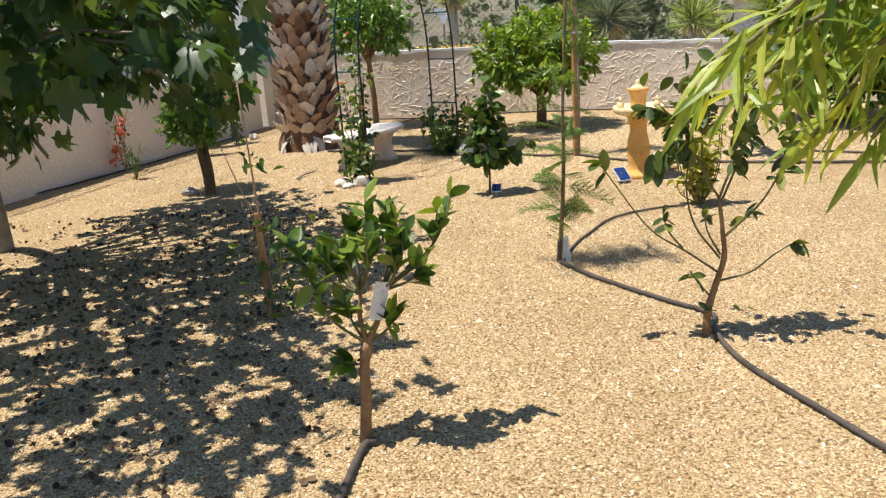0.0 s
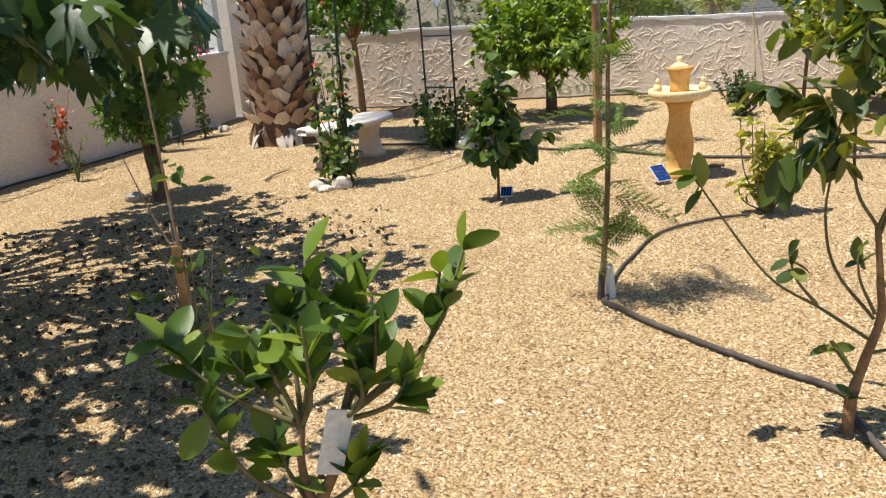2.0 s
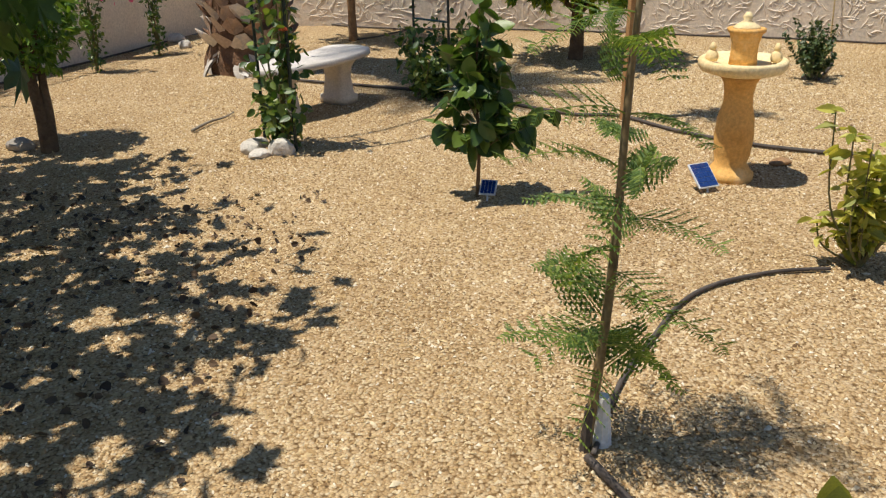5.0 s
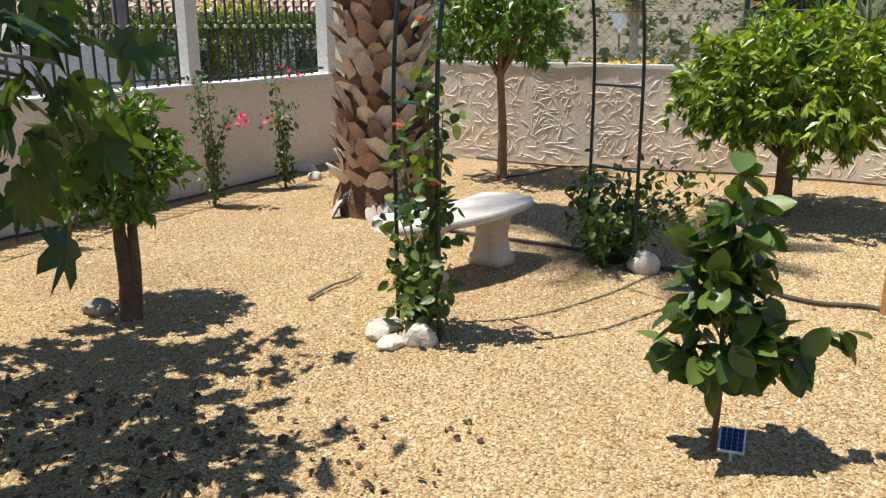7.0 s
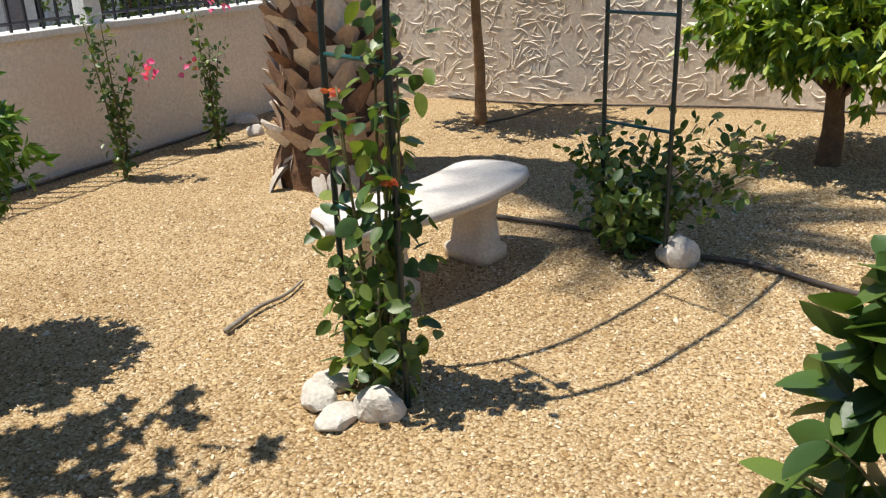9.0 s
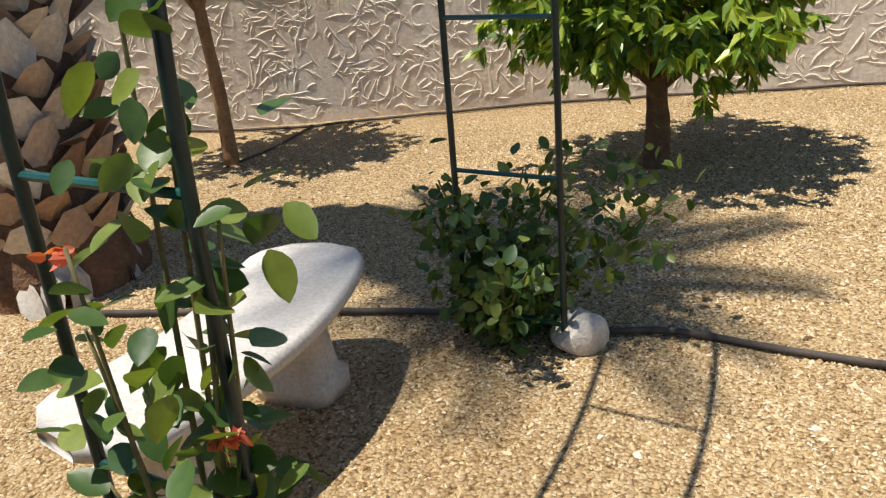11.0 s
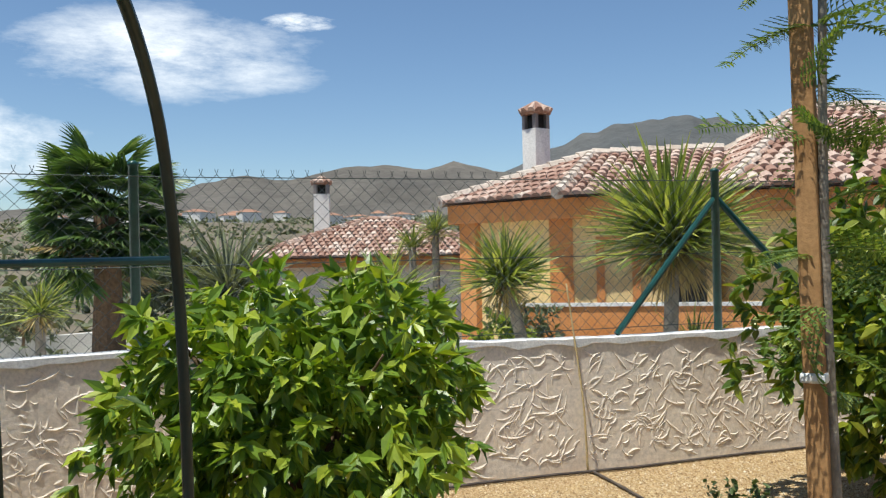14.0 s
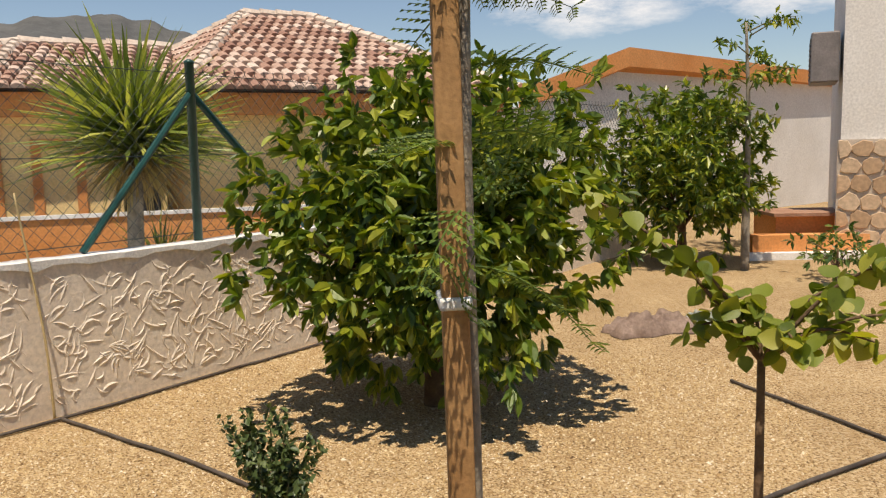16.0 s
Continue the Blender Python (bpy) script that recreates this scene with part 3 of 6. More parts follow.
def stucco_strokes(p0, p1, z0, z1f, count, rng):
    """Short curved trowel ridges that stand proud of the wall's face."""
    (x0, y0), (x1, y1) = p0, p1
    L = math.hypot(x1 - x0, y1 - y0)
    t = np.array(((x1 - x0) / L, (y1 - y0) / L, 0))
    face = np.array((t[1], -t[0], 0))
    vs, fs, k = [], [], 0
    for _ in range(count):
        s, q = rng.uniform(0, L), rng.uniform(z0, 1.0)
        ang, bend, ln = rng.uniform(0, 2 * math.pi), rng.normal(0, 1.2), rng.uniform(0.06, 0.14) + 0.16 * rng.random() ** 2
        w, hgt = rng.uniform(0.008, 0.019), rng.uniform(0.0032, 0.0078)
        pts = [(s, q)]
        n = 5
        for i in range(n):
            ang += bend * 1.3 / n
            pts.append((pts[-1][0] + math.cos(ang) * ln / n, pts[-1][1] + math.sin(ang) * ln / n))
        if any(b > z1f(x0 + t[0] * a) - 0.02 or b < 0.02 or a < 0 or a > L for a, b in pts):
            continue
        for i, (a, b) in enumerate(pts):
            i2 = min(i + 1, n)
            dx, dz = pts[i2][0] - pts[i2 - 1][0], pts[i2][1] - pts[i2 - 1][1]
            d = math.hypot(dx, dz) + 1e-9
            ux, uz = -dz / d, dx / d
            g = math.sin(math.pi * (i + 0.3) / (n + 0.6))
            base = np.array((x0, y0, 0)) + t * a
            for off, up in ((-w * g, -0.002), (0, hgt * g), (w * g, -0.002)):
                vs.append(base + t * ux * off + face * up + np.array((0, 0, b + uz * off)))
            if i:
                c = k + (i - 1) * 3
                fs += [(c, c + 3, c + 4, c + 1), (c + 1, c + 4, c + 5, c + 2)]
        k += (n + 1) * 3
    return np.array(vs), fs


rng = np.random.default_rng(3)
for a, b in zip(BACK[:-1], BACK[1:]):
    ln = math.hypot(b[0] - a[0], b[1] - a[1])
    add("stucco_ridges", stucco_strokes(a, b, 0.02, lambda x: float(np.interp(x, [q[0] for q in TOPS], [q[1] for q in TOPS])), int(ln * (200 if a[0] < 6 else 70)), rng), M_STUCCO, wall_back, kind="stuff")

# side wall: smooth cream render with a white coping and an iron fence on it
LEFT_TOP = [(-9, 0.93), (-2, 0.93)]
side = [LEFT_A, LEFT_B]
geo, sp, sn = strip_wall(side, 0.2, LEFT_TOP)
wall_left = tagged(add("wall_left", geo, M_CREAM), "smooth cream rendered side wall", "wall", kind="structure")
add("coping", coping(side, 0.2, LEFT_TOP, 0.03, 0.045, 0.15), M_COPING, wall_left, "white coping slab")
pillar = tagged(add("wall_pillar", box(-0.14, -0.14, -0.2, 0.14, 0.14, 2.3), M_CREAM), "cream rendered corner pillar", "pillar", kind="structure")
pillar.matrix_world = pose(-3.04, 14.12, 0, 0, 0, -18)
add("pillar_cap", box(-0.18, -0.18, 2.302, 0.18, 0.18, 2.36), M_COPING, pillar)


def iron_fence():
    f = thing("iron_fence", 0, 0, 0, "black iron railing with pale beads on the side wall", "fence")
    d = np.array((LEFT_B[0] - LEFT_A[0], LEFT_B[1] - LEFT_A[1], 0))
    L = np.linalg.norm(d)
    d /= L
    n = np.array((-d[1], d[0], 0)) * 0.1
    o = np.array((LEFT_A[0], LEFT_A[1], 0)) + n
    bar = mesh_data("bar", *box(-0.008, -0.008, 0.94, 0.008, 0.008, 2.35), M_IRON)
    bm = bmesh.new()
    bmesh.ops.create_icosphere(bm, subdivisions=1, radius=0.024)
    bead = bpy.data.meshes.new("bead")
    bm.to_mesh(bead)
    bm.free()
    bead.materials.append(M_BRASS)
    s = 5.2
    yaw = math.degrees(math.atan2(d[1], d[0]))
    while s < L - 0.3:
        q = o + d * s
        if abs((s - 5.2) % 2.6) > 0.1:
            b = new("bar", bar)
            b.parent = f
            b.matrix_basis = pose(*q, 0, 0, yaw)
            if s > 8:
                e = new("bead", bead)
                e.parent = b
                e.matrix_basis = pose(0, 0, 1.475)
        s += 0.125
    for z in (1.03, 2.28):
        a, b = o + d * 4.0 + (0, 0, z), o + d * (L - 0.15) + (0, 0, z)
        add("rail", tube([a, b], 0.012, 4), M_IRON, f)
    for s in (12.95, L - 0.1):
        q = o + d * s
        g = box(-0.07, -0.07, 0.9, 0.07, 0.07, 2.45)
        ob = add("post", g, M_WHITE, f, "white rendered fence post")
        ob.matrix_basis = pose(*q, 0, 0, yaw)


iron_fence()


def chain_link():
    f = thing("chain_link_fence", 0, 0, 0, "green chain link fence standing on the back wall", "fence")
    z0, z1, pitch = 1.0, 2.2, 0.1
    p = line_p + line_n * 0.1
    seg = np.r_[0, np.cumsum(np.linalg.norm(np.diff(p, axis=0), axis=1))]

    def at(s):
        return np.array((np.interp(s, seg, p[:, 0]), np.interp(s, seg, p[:, 1])))
    vs, fs, k = [], [], 0
    rows = int((z1 - z0) / (pitch / 2))
    for i in range(int(seg[-1] / pitch)):
        for sgn in (1, -1):
            pts = []
            for j in range(rows + 1):
                s = i * pitch + pitch / 2 + sgn * (pitch / 2) * (1 if j % 2 else 0) * 0.98
                q = at(s)
                pts.append((q[0], q[1], z0 + (z1 - z0) * j / rows))
            q = pts[-1]
            pts.append((q[0] + 0.012 * sgn, q[1], q[2] + 0.035))
            g = tube(pts, 0.0027, 3, False)
            vs.append(g[0])
            fs += [tuple(a + k for a in t) for t in g[1]]
            k += len(g[0])
    add("wire_mesh", (np.concatenate(vs), fs), M_WIRE, f, "twisted wire diamonds", kind="stuff")
    for z in (1.04, 1.6, 2.18):
        g = tube([(*at(s), z) for s in np.arange(0, seg[-1], 0.8)], 0.0032, 4)
        add("straining_wire", g, M_WIRE, f)

    def post(x, y, brace=()):
        b = thing_part = add("fence_post", lathe([(0.033, -0.05), (0.033, 1.28), (0.037, 1.28), (0.037, 1.3), (0.01, 1.315)], 12), M_GREENPAINT, f, "dark green steel post", True)
        b.matrix_basis = pose(x, y, 0.97)
        for dx, dy in brace:
            add("brace", tube([(0, 0, 1.08), (dx, dy, 0.02)], 0.027, 8), M_GREENPAINT, thing_part)
    for x in (-2.9, 1.24, 9.4, 12.9):
        post(x, back_y(x) + 0.11)
    post(5.42, back_y(5.42) + 0.11, ((-0.87, 0.3), (1.05, -0.36)))


chain_link()

# ---- gravel stones, nearest the walk ----
def pebbles():
    rng = np.random.default_rng(11)
    n = 235000
    x = np.concatenate([rng.uniform(-4.2, 3.6, n // 2), rng.uniform(-2.0, 2.6, n // 4), rng.uniform(0.3, 6.5, n // 4)])
    y = np.concatenate([rng.uniform(2.0, 13.2, n // 2), rng.uniform(2.0, 11.5, n // 4), rng.uniform(8.2, 12.4, n // 4)])
    keep = (x > left_x(0) + 0.1) & (np.array([left_x(b) for b in y]) + 0.1 < x) & (y < np.interp(x, [p[0] for p in BACK], [p[1] for p in BACK]) - 0.06)
    x, y = x[keep], y[keep]
    n = len(x)
    z = np.array([ground_z(a, b) for a, b in zip(x, y)])
    v0 = np.array([(1, 0, 0), (0.35, 0.8, 0.1), (-0.6, 0.6, 0), (-1, -0.1, 0.1), (-0.2, -0.8, 0), (0.6, -0.6, 0.05), (0.1, 0.05, 0.9)])
    f0 = np.array([(0, 1, 6), (1, 2, 6), (2, 3, 6), (3, 4, 6), (4, 5, 6), (5, 0, 6)])
    s = rng.uniform(0.003, 0.0068, n) * (1 + 0.8 * (rng.random(n) > 0.97))
    a = rng.uniform(0, 2 * np.pi, n)
    w = v0[None] * np.stack([s * rng.uniform(1.0, 1.9, n), s * rng.uniform(0.6, 0.95, n), s * rng.uniform(0.8, 1.8, n)], 1)[:, None, :]
    w = w + rng.normal(0, 0.12, w.shape) * s[:, None, None]
    c, d = np.cos(a)[:, None], np.sin(a)[:, None]
    v = np.stack([w[..., 0] * c - w[..., 1] * d + x[:, None], w[..., 0] * d + w[..., 1] * c + y[:, None], w[..., 2] + z[:, None] + 0.001], 2).reshape(-1, 3)
    f = (f0[None] + np.arange(n)[:, None, None] * 7).reshape(-1, 3)
    me = bpy.data.meshes.new("gravel")
    me.vertices.add(len(v))
    me.vertices.foreach_set("co", v.ravel())
    me.loops.add(f.size)
    me.loops.foreach_set("vertex_index", f.ravel())
    me.polygons.add(len(f))
    me.polygons.foreach_set("loop_start", np.arange(0, f.size, 3))
    me.update(calc_edges=True)
    me.materials.append(M_PEBBLE)
    tagged(new("gravel", me), "loose pale yellow and cream gravel chips", "gravel", kind="stuff")


pebbles()


def litter():
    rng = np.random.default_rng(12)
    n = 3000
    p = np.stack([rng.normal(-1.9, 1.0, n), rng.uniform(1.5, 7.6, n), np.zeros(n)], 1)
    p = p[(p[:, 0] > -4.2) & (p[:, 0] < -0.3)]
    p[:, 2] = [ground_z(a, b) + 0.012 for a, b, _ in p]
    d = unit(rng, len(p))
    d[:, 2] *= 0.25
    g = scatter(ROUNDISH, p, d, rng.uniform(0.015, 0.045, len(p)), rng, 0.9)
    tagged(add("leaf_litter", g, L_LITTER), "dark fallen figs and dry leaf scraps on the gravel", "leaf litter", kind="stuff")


litter()

# ---- trees and shrubs ----
def lemon_tree():
    rng = np.random.default_rng(21)
    t = thing("lemon_tree", -0.26, 3.054, 0, "young lemon tree with glossy green leaves on gravel", "tree")
    q = spline([(0, 0, -0.03), (0.0, 0.0, 0.05), (0.015, 0.0, 0.2), (0.02, 0, 0.32), (0.04, 0.0, 0.43)], 5)
    add("trunk", tube(q, np.interp(np.linspace(0, 1, len(q)), [0, 0.25, 0.8, 0.92, 1], [0.03, 0.024, 0.021, 0.026, 0.018]) * rng.uniform(0.95, 1.05, len(q)), 10), M_BARK_RED, t, smooth=True)
    fork = np.array((0.04, 0, 0.42))
    left, right = np.array((0.03, 0.02, 0.62)), np.array((0.12, -0.01, 0.64))
    limbs(t, M_BARK_RED, [((fork, (0.02, 0.01, 0.53), left), 0.012, 0.007), ((fork, (0.1, 0, 0.54), right), 0.015, 0.008)])
    ends = [(left, (0.04, 0.0, 1.09)), (left, (-0.03, 0.05, 1.0)), (left, (-0.09, -0.04, 0.95)), (left, (0.05, -0.1, 0.98)), (left, (-0.17, 0.05, 0.84)), (left, (-0.3, 0.0, 0.92)), (left, (-0.1, 0.1, 0.8)),
            (right, (0.12, 0.04, 1.05)), (right, (0.2, -0.05, 0.98)), (right, (0.4, 0.09, 1.07)), (right, (0.34, 0.08, 1.0)), (right, (0.14, -0.08, 0.93)), (right, (0.15, 0.1, 0.98)), (right, (0.27, -0.03, 0.81)),
            (fork, (-0.06, 0.02, 0.62)), (fork, (0.17, -0.02, 0.6)), (fork, (-0.2, -0.05, 0.78)), (np.array((0.02, 0, 0.34)), (-0.07, -0.01, 0.36))]
    lines, tips, axes = [], [], []
    for s, e in ends:
        e = fork + (np.array(e) - fork) * (0.9, 1.2, 0.86)
        e[0] += 0.08 * (e[2] - 0.43)
        m = (s + e) / 2 + np.array((0.15 * e[0], 0.1 * e[1], -0.01)) + rng.normal(0, 0.012, 3)
        lines.append(([s, m, e], 0.007, 0.003))
        sp_ = spline([s, m, e], 6)
        for k in range(7, len(sp_)):
            tips.append(sp_[k])
            axes.append((sp_[k] - sp_[k - 1]) / np.linalg.norm(sp_[k] - sp_[k - 1]))
    limbs(t, M_TWIG, lines)
    pos, d = tufts(np.array(tips), np.array(axes), 2, rng, 0.75, 0.03, -0.05)
    leaf_objects("leaf", SOFTLEAF, pos, d, rng.uniform(0.065, 0.11, len(pos)), L_LEMON, t, rng)
    add("plant_tag", joined(box(-0.028, -0.002, 0, 0.028, 0.002, 0.16)), M_TAPE, t, "blank white plant tag").matrix_basis = pose(0.085, -0.03, 0.53, 8, 14, 15)


def citrus_spread():
    rng = np.random.default_rng(22)
    t = thing("citrus_tree", 1.365, 3.935, 0, "young citrus tree with long bare branches and drooping leaves", "tree")
    q = spline([(0, 0, -0.03), (0.005, 0.0, 0.12), (0.04, 0, 0.26), (0.08, 0.0, 0.4), (0.07, 0, 0.53), (0.05, 0, 0.7)], 5)
    add("trunk", tube(q, np.linspace(0.021, 0.009, len(q)) * rng.uniform(0.94, 1.06, len(q)), 10), M_BARK_RED, t, smooth=True)
    bare = [((0.05, 0, 0.33), (-0.1, 0.02, 0.44), (-0.28, 0.0, 0.57), (-0.46, 0.0, 0.82), (-0.52, 0.0, 0.92)), ((0.04, 0, 0.28), (0.2, -0.03, 0.33), (0.32, 0, 0.4), (0.44, 0, 0.47)), ((-0.12, 0.01, 0.46), (-0.19, 0.0, 0.55), (-0.22, 0.0, 0.64)),
            ((0.07, 0, 0.5), (0.13, -0.05, 0.58), (0.19, -0.06, 0.66)), ((0.06, 0, 0.42), (-0.02, -0.05, 0.56), (-0.03, -0.05, 0.66)), ((0.02, 0, 0.2), (-0.06, -0.04, 0.3), (-0.1, -0.05, 0.36))]
    leafy = [((0.07, 0, 0.5), (0.26, 0, 0.68), (0.36, 0, 0.89), (0.4, 0.02, 1.08)), ((0.06, 0, 0.4), (-0.05, 0.05, 0.56), (-0.1, 0.03, 0.76), (-0.09, 0, 1.0), (-0.16, 0.02, 1.16)), ((0.05, 0, 0.7), (-0.03, 0, 0.86), (-0.02, 0.03, 1.2), (0.0, 0.04, 1.36)),
             ((0.05, 0, 0.7), (0.12, -0.02, 0.95), (0.15, 0, 1.3)), ((0.05, 0, 0.66), (0.2, 0.08, 0.95), (0.28, 0.1, 1.2)), ((-0.03, 0, 0.86), (-0.13, -0.03, 0.98), (-0.24, -0.02, 0.93)), ((-0.09, 0, 1.0), (-0.2, 0.05, 1.12), (-0.32, 0.05, 1.16)), ((0.12, -0.02, 0.95), (0.1, -0.12, 1.1), (0.06, -0.15, 1.25))]
    lines, tips, axes = [], [], []
    for e, first in [(b, -3) for b in bare] + [(b, -13) for b in leafy]:
        lines.append((np.array(e), 0.0062, 0.0022))
        sp_ = spline(e, 9)
        for k in range(max(1, len(sp_) + first), len(sp_)):
            tips.append(sp_[k])
            axes.append((sp_[k] - sp_[k - 1]) / np.linalg.norm(sp_[k] - sp_[k - 1]))
    limbs(t, M_TWIG, lines)
    pos, d = tufts(np.array(tips), np.array(axes), 2, rng, 0.75, 0.05, 0.7)
    n = 60
    top = np.array([(rng.normal(0.06, 0.19), rng.normal(0.0, 0.12), rng.uniform(0.98, 1.42)) for _ in range(n)])
    top[:, 0] = np.clip(top[:, 0], -0.33, 0.44)
    dt = unit(rng, n)
    dt[:, 2] -= 0.8
    hang = np.array([(-0.22 + rng.normal(0, 0.035), rng.normal(-0.02, 0.03), rng.uniform(0.88, 0.96)) for _ in range(9)])
    dh = rng.normal(0, 0.25, (9, 3)) - (0, 0, 1)
    pos, d = np.concatenate([hang, top, pos])[:292], np.concatenate([dh, dt, d])[:292]
    size = np.r_[np.full(9, 0.115), rng.uniform(0.06, 0.108, len(pos) - 9)]
    leaf_objects("leaf", SOFTLEAF, pos, d, size, L_CITRUS, t, rng, 0.7)
    low = np.array([(0.06 + rng.normal(0, 0.05), rng.normal(-0.03, 0.04), rng.uniform(0.03, 0.2)) for _ in range(7)])
    leaf_objects("leaf", SOFTLEAF, low, unit(rng, 7) + (0, 0, 0.2), rng.uniform(0.05, 0.08, 7), L_LEMON, t, rng)


def frond(length, pairs, rng, size=0.02, width=0.05):
    """A twice-feathered leaf along +y: side stalks, each with rows of small leaflets."""
    P, D, S, stalks = [], [], [], []
    spine = []
    for k in range(pairs):
        s = (k + 1.5) / (pairs + 1)
        y, z = s * length, -0.72 * length * s * s
        spine.append((0, y, z))
        for sg in (-1, 1):
            w = width * (1.2 - 0.6 * abs(s - 0.35) * 1.5)
            n = max(4, int(w / 0.0125))
            tip = np.array((sg * w * 0.85, y + w * 0.55, z - 0.25 * w))
            stalks.append(tube([(0, y, z), tip], [0.0012, 0.0007], 3, False))
            for j in range(n):
                u = (j + 0.6) / n
                base = np.array((0, y, z)) * (1 - u) + tip * u
                for q in (-1, 1):
                    P.append(base)
                    D.append((sg * (0.25 if q > 0 else 0.75), q * 0.9 + 0.1, -0.12))
                    S.append(size * (1.1 - 0.5 * u))
    g1 = scatter(LEAF3, np.array(P), np.array(D), np.array(S), rng, 0.12)
    g2 = tube([(0, 0, 0)] + spine, np.linspace(0.0025, 0.001, pairs + 1), 4)
    return joined(g1, g2, *stalks)


def mimosa(x, y, h, stem, z_from, count, flen, rng, label, name="feathery_tree", lean=(0, 0), bias=1.0, bark=M_BARK_GREY):
    t = thing(name, x, y, 0, label, "tree")
    q = spline([(0, 0, -0.03), (lean[0] * 0.3 + 0.01, lean[1] * 0.3, h * 0.3), (lean[0] * 0.6 - 0.01, lean[1] * 0.6 + 0.01, h * 0.6), (lean[0], lean[1], h)], 8)
    add("trunk", tube(q, np.linspace(stem, stem * 0.35, len(q)), 8), bark, t, smooth=True)
    shapes = [mesh_data("frond", *frond(flen * k, 8, rng, flen * 0.11, flen * 0.31), L_MIMOSA) for k in (0.8, 1.0, 1.2)]
    for k in range(count):
        s = z_from + (1 - z_from) * ((k + rng.random()) / count) ** bias
        p = q[int(s * (len(q) - 1))]
        a = k * 2.4 + rng.normal(0, 0.3)
        up = rng.uniform(0.0, 1.0)
        d = np.array([[math.cos(a), math.sin(a), up]])
        R = frames_for(d, rng, 0.55)[0]
        ob = new("frond", shapes[k % 3])
        ob.parent = t
        ob.matrix_basis = Matrix.Translation([float(c) for c in p]) @ Matrix([[float(c) for c in r] for r in R]).to_4x4()
    return t


def small_tree():
    rng = np.random.default_rng(24)
    t = thing("young_tree", 0.446, 7.57, 0, "young tree with large dark green leaves", "tree")
    q = spline([(0, 0, -0.03), (0.01, 0, 0.25), (0.0, 0.01, 0.5), (0.0, 0, 0.8), (0.02, 0, 1.1)], 6)
    add("trunk", tube(q, np.linspace(0.012, 0.004, len(q)), 8), M_BARK, t, smooth=True)
    ends = [(-0.2, 0.02, 0.4), (0.42, 0.02, 0.48), (-0.13, 0.08, 0.62), (0.14, -0.1, 0.5), (-0.1, -0.12, 0.4), (0.14, 0.1, 0.7), (0.24, 0.08, 0.42), (-0.16, -0.05, 0.54), (0.15, -0.06, 0.62), (0.06, -0.04, 0.9),
            (-0.11, 0.06, 0.78), (0.11, 0.05, 0.84), (-0.05, -0.12, 0.7), (0.0, 0.12, 0.86), (0.3, -0.02, 0.4), (-0.06, 0.0, 0.88), (0.02, -0.14, 0.46)]
    lines, tips, axes = [], [], []
    for e in ends:
        s = q[int((e[2] * 0.75) / 1.1 * (len(q) - 1))]
        sp_ = spline([s, (s + np.array(e)) / 2 + (0, 0, 0.02), e], 5)
        lines.append(([s, (s + np.array(e)) / 2 + (0, 0, 0.02), e], 0.005, 0.002))
        for k in range(3, len(sp_)):
            tips.append(sp_[k])
            axes.append((sp_[k] - sp_[k - 1]) / np.linalg.norm(sp_[k] - sp_[k - 1]))
    tips += [q[k] for k in range(14, len(q))]
    axes += [np.array((0, 0, 1.0))] * (len(q) - 14)
    limbs(t, M_TWIG, lines)
    pos, d = tufts(np.array(tips), np.array(axes), 2, rng, 0.95, 0.05, 0.7)
    leaf_objects("leaf", BROADLEAF, pos, d, rng.uniform(0.085, 0.14, len(pos)), L_DARKLEAF, t, rng, 0.6)


def crown_tree(name, label, x, y, trunk_h, trunk_r, centre_z, radii, n, per, shape, size, mat, bark, seed, inner=0.5, zmin=-0.75, droop=0.4, lean=(0, 0), two=False, cat="tree", lump=0.22, dense=0):
    rng = np.random.default_rng(seed)
    t = thing(name, x, y, 0, label, cat)
    c = np.array((lean[0], lean[1], centre_z))
    q = spline([(0, 0, -0.04), (lean[0] * 0.4 + 0.01, lean[1] * 0.4, trunk_h * 0.5), (lean[0] * 0.8, lean[1] * 0.8, trunk_h), (lean[0], lean[1], centre_z + radii[2] * 0.2)], 5)
    add("trunk", tube(q, np.linspace(trunk_r * 1.15, trunk_r * 0.6, len(q)) * rng.uniform(0.95, 1.05, len(q)), 12), bark, t, smooth=True)
    if two:
        q2 = q[:12] + np.array((0.05, 0.03, 0)) * np.linspace(0.4, 1.2, 12)[:, None]
        add("trunk", tube(q2, np.linspace(trunk_r, trunk_r * 0.6, 12), 10), bark, t, smooth=True)
    for k in range(7):
        a = k * 2.4
        e = c + np.array((math.cos(a) * radii[0] * 0.75, math.sin(a) * radii[1] * 0.75, radii[2] * rng.uniform(-0.3, 0.7)))
        s = np.array((lean[0] * 0.8, lean[1] * 0.8, trunk_h * rng.uniform(0.92, 1.1)))
        limbs(t, bark, [((s, (s + e) / 2 + (0, 0, 0.06), e), trunk_r * 0.42, 0.005)])
    tips, ax = lumpy_tips(n, radii, rng, inner, lump, 2.2, zmin, seed)
    pos, d = tufts(tips + c, ax, per, rng, 0.9, size * 0.5, droop)
    g = scatter(shape, pos, d, rng.uniform(size * 0.7, size * 1.25, len(pos)), rng, 0.6)
    if dense:
        p2 = unit(rng, dense) * (rng.uniform(0, 0.6, dense)[:, None]) * np.array(radii) + c
        g = joined(g, scatter(shape, p2, unit(rng, dense), size, rng, 1.0))
    add("crown", g, mat, t, "dense leafy crown")
    return t


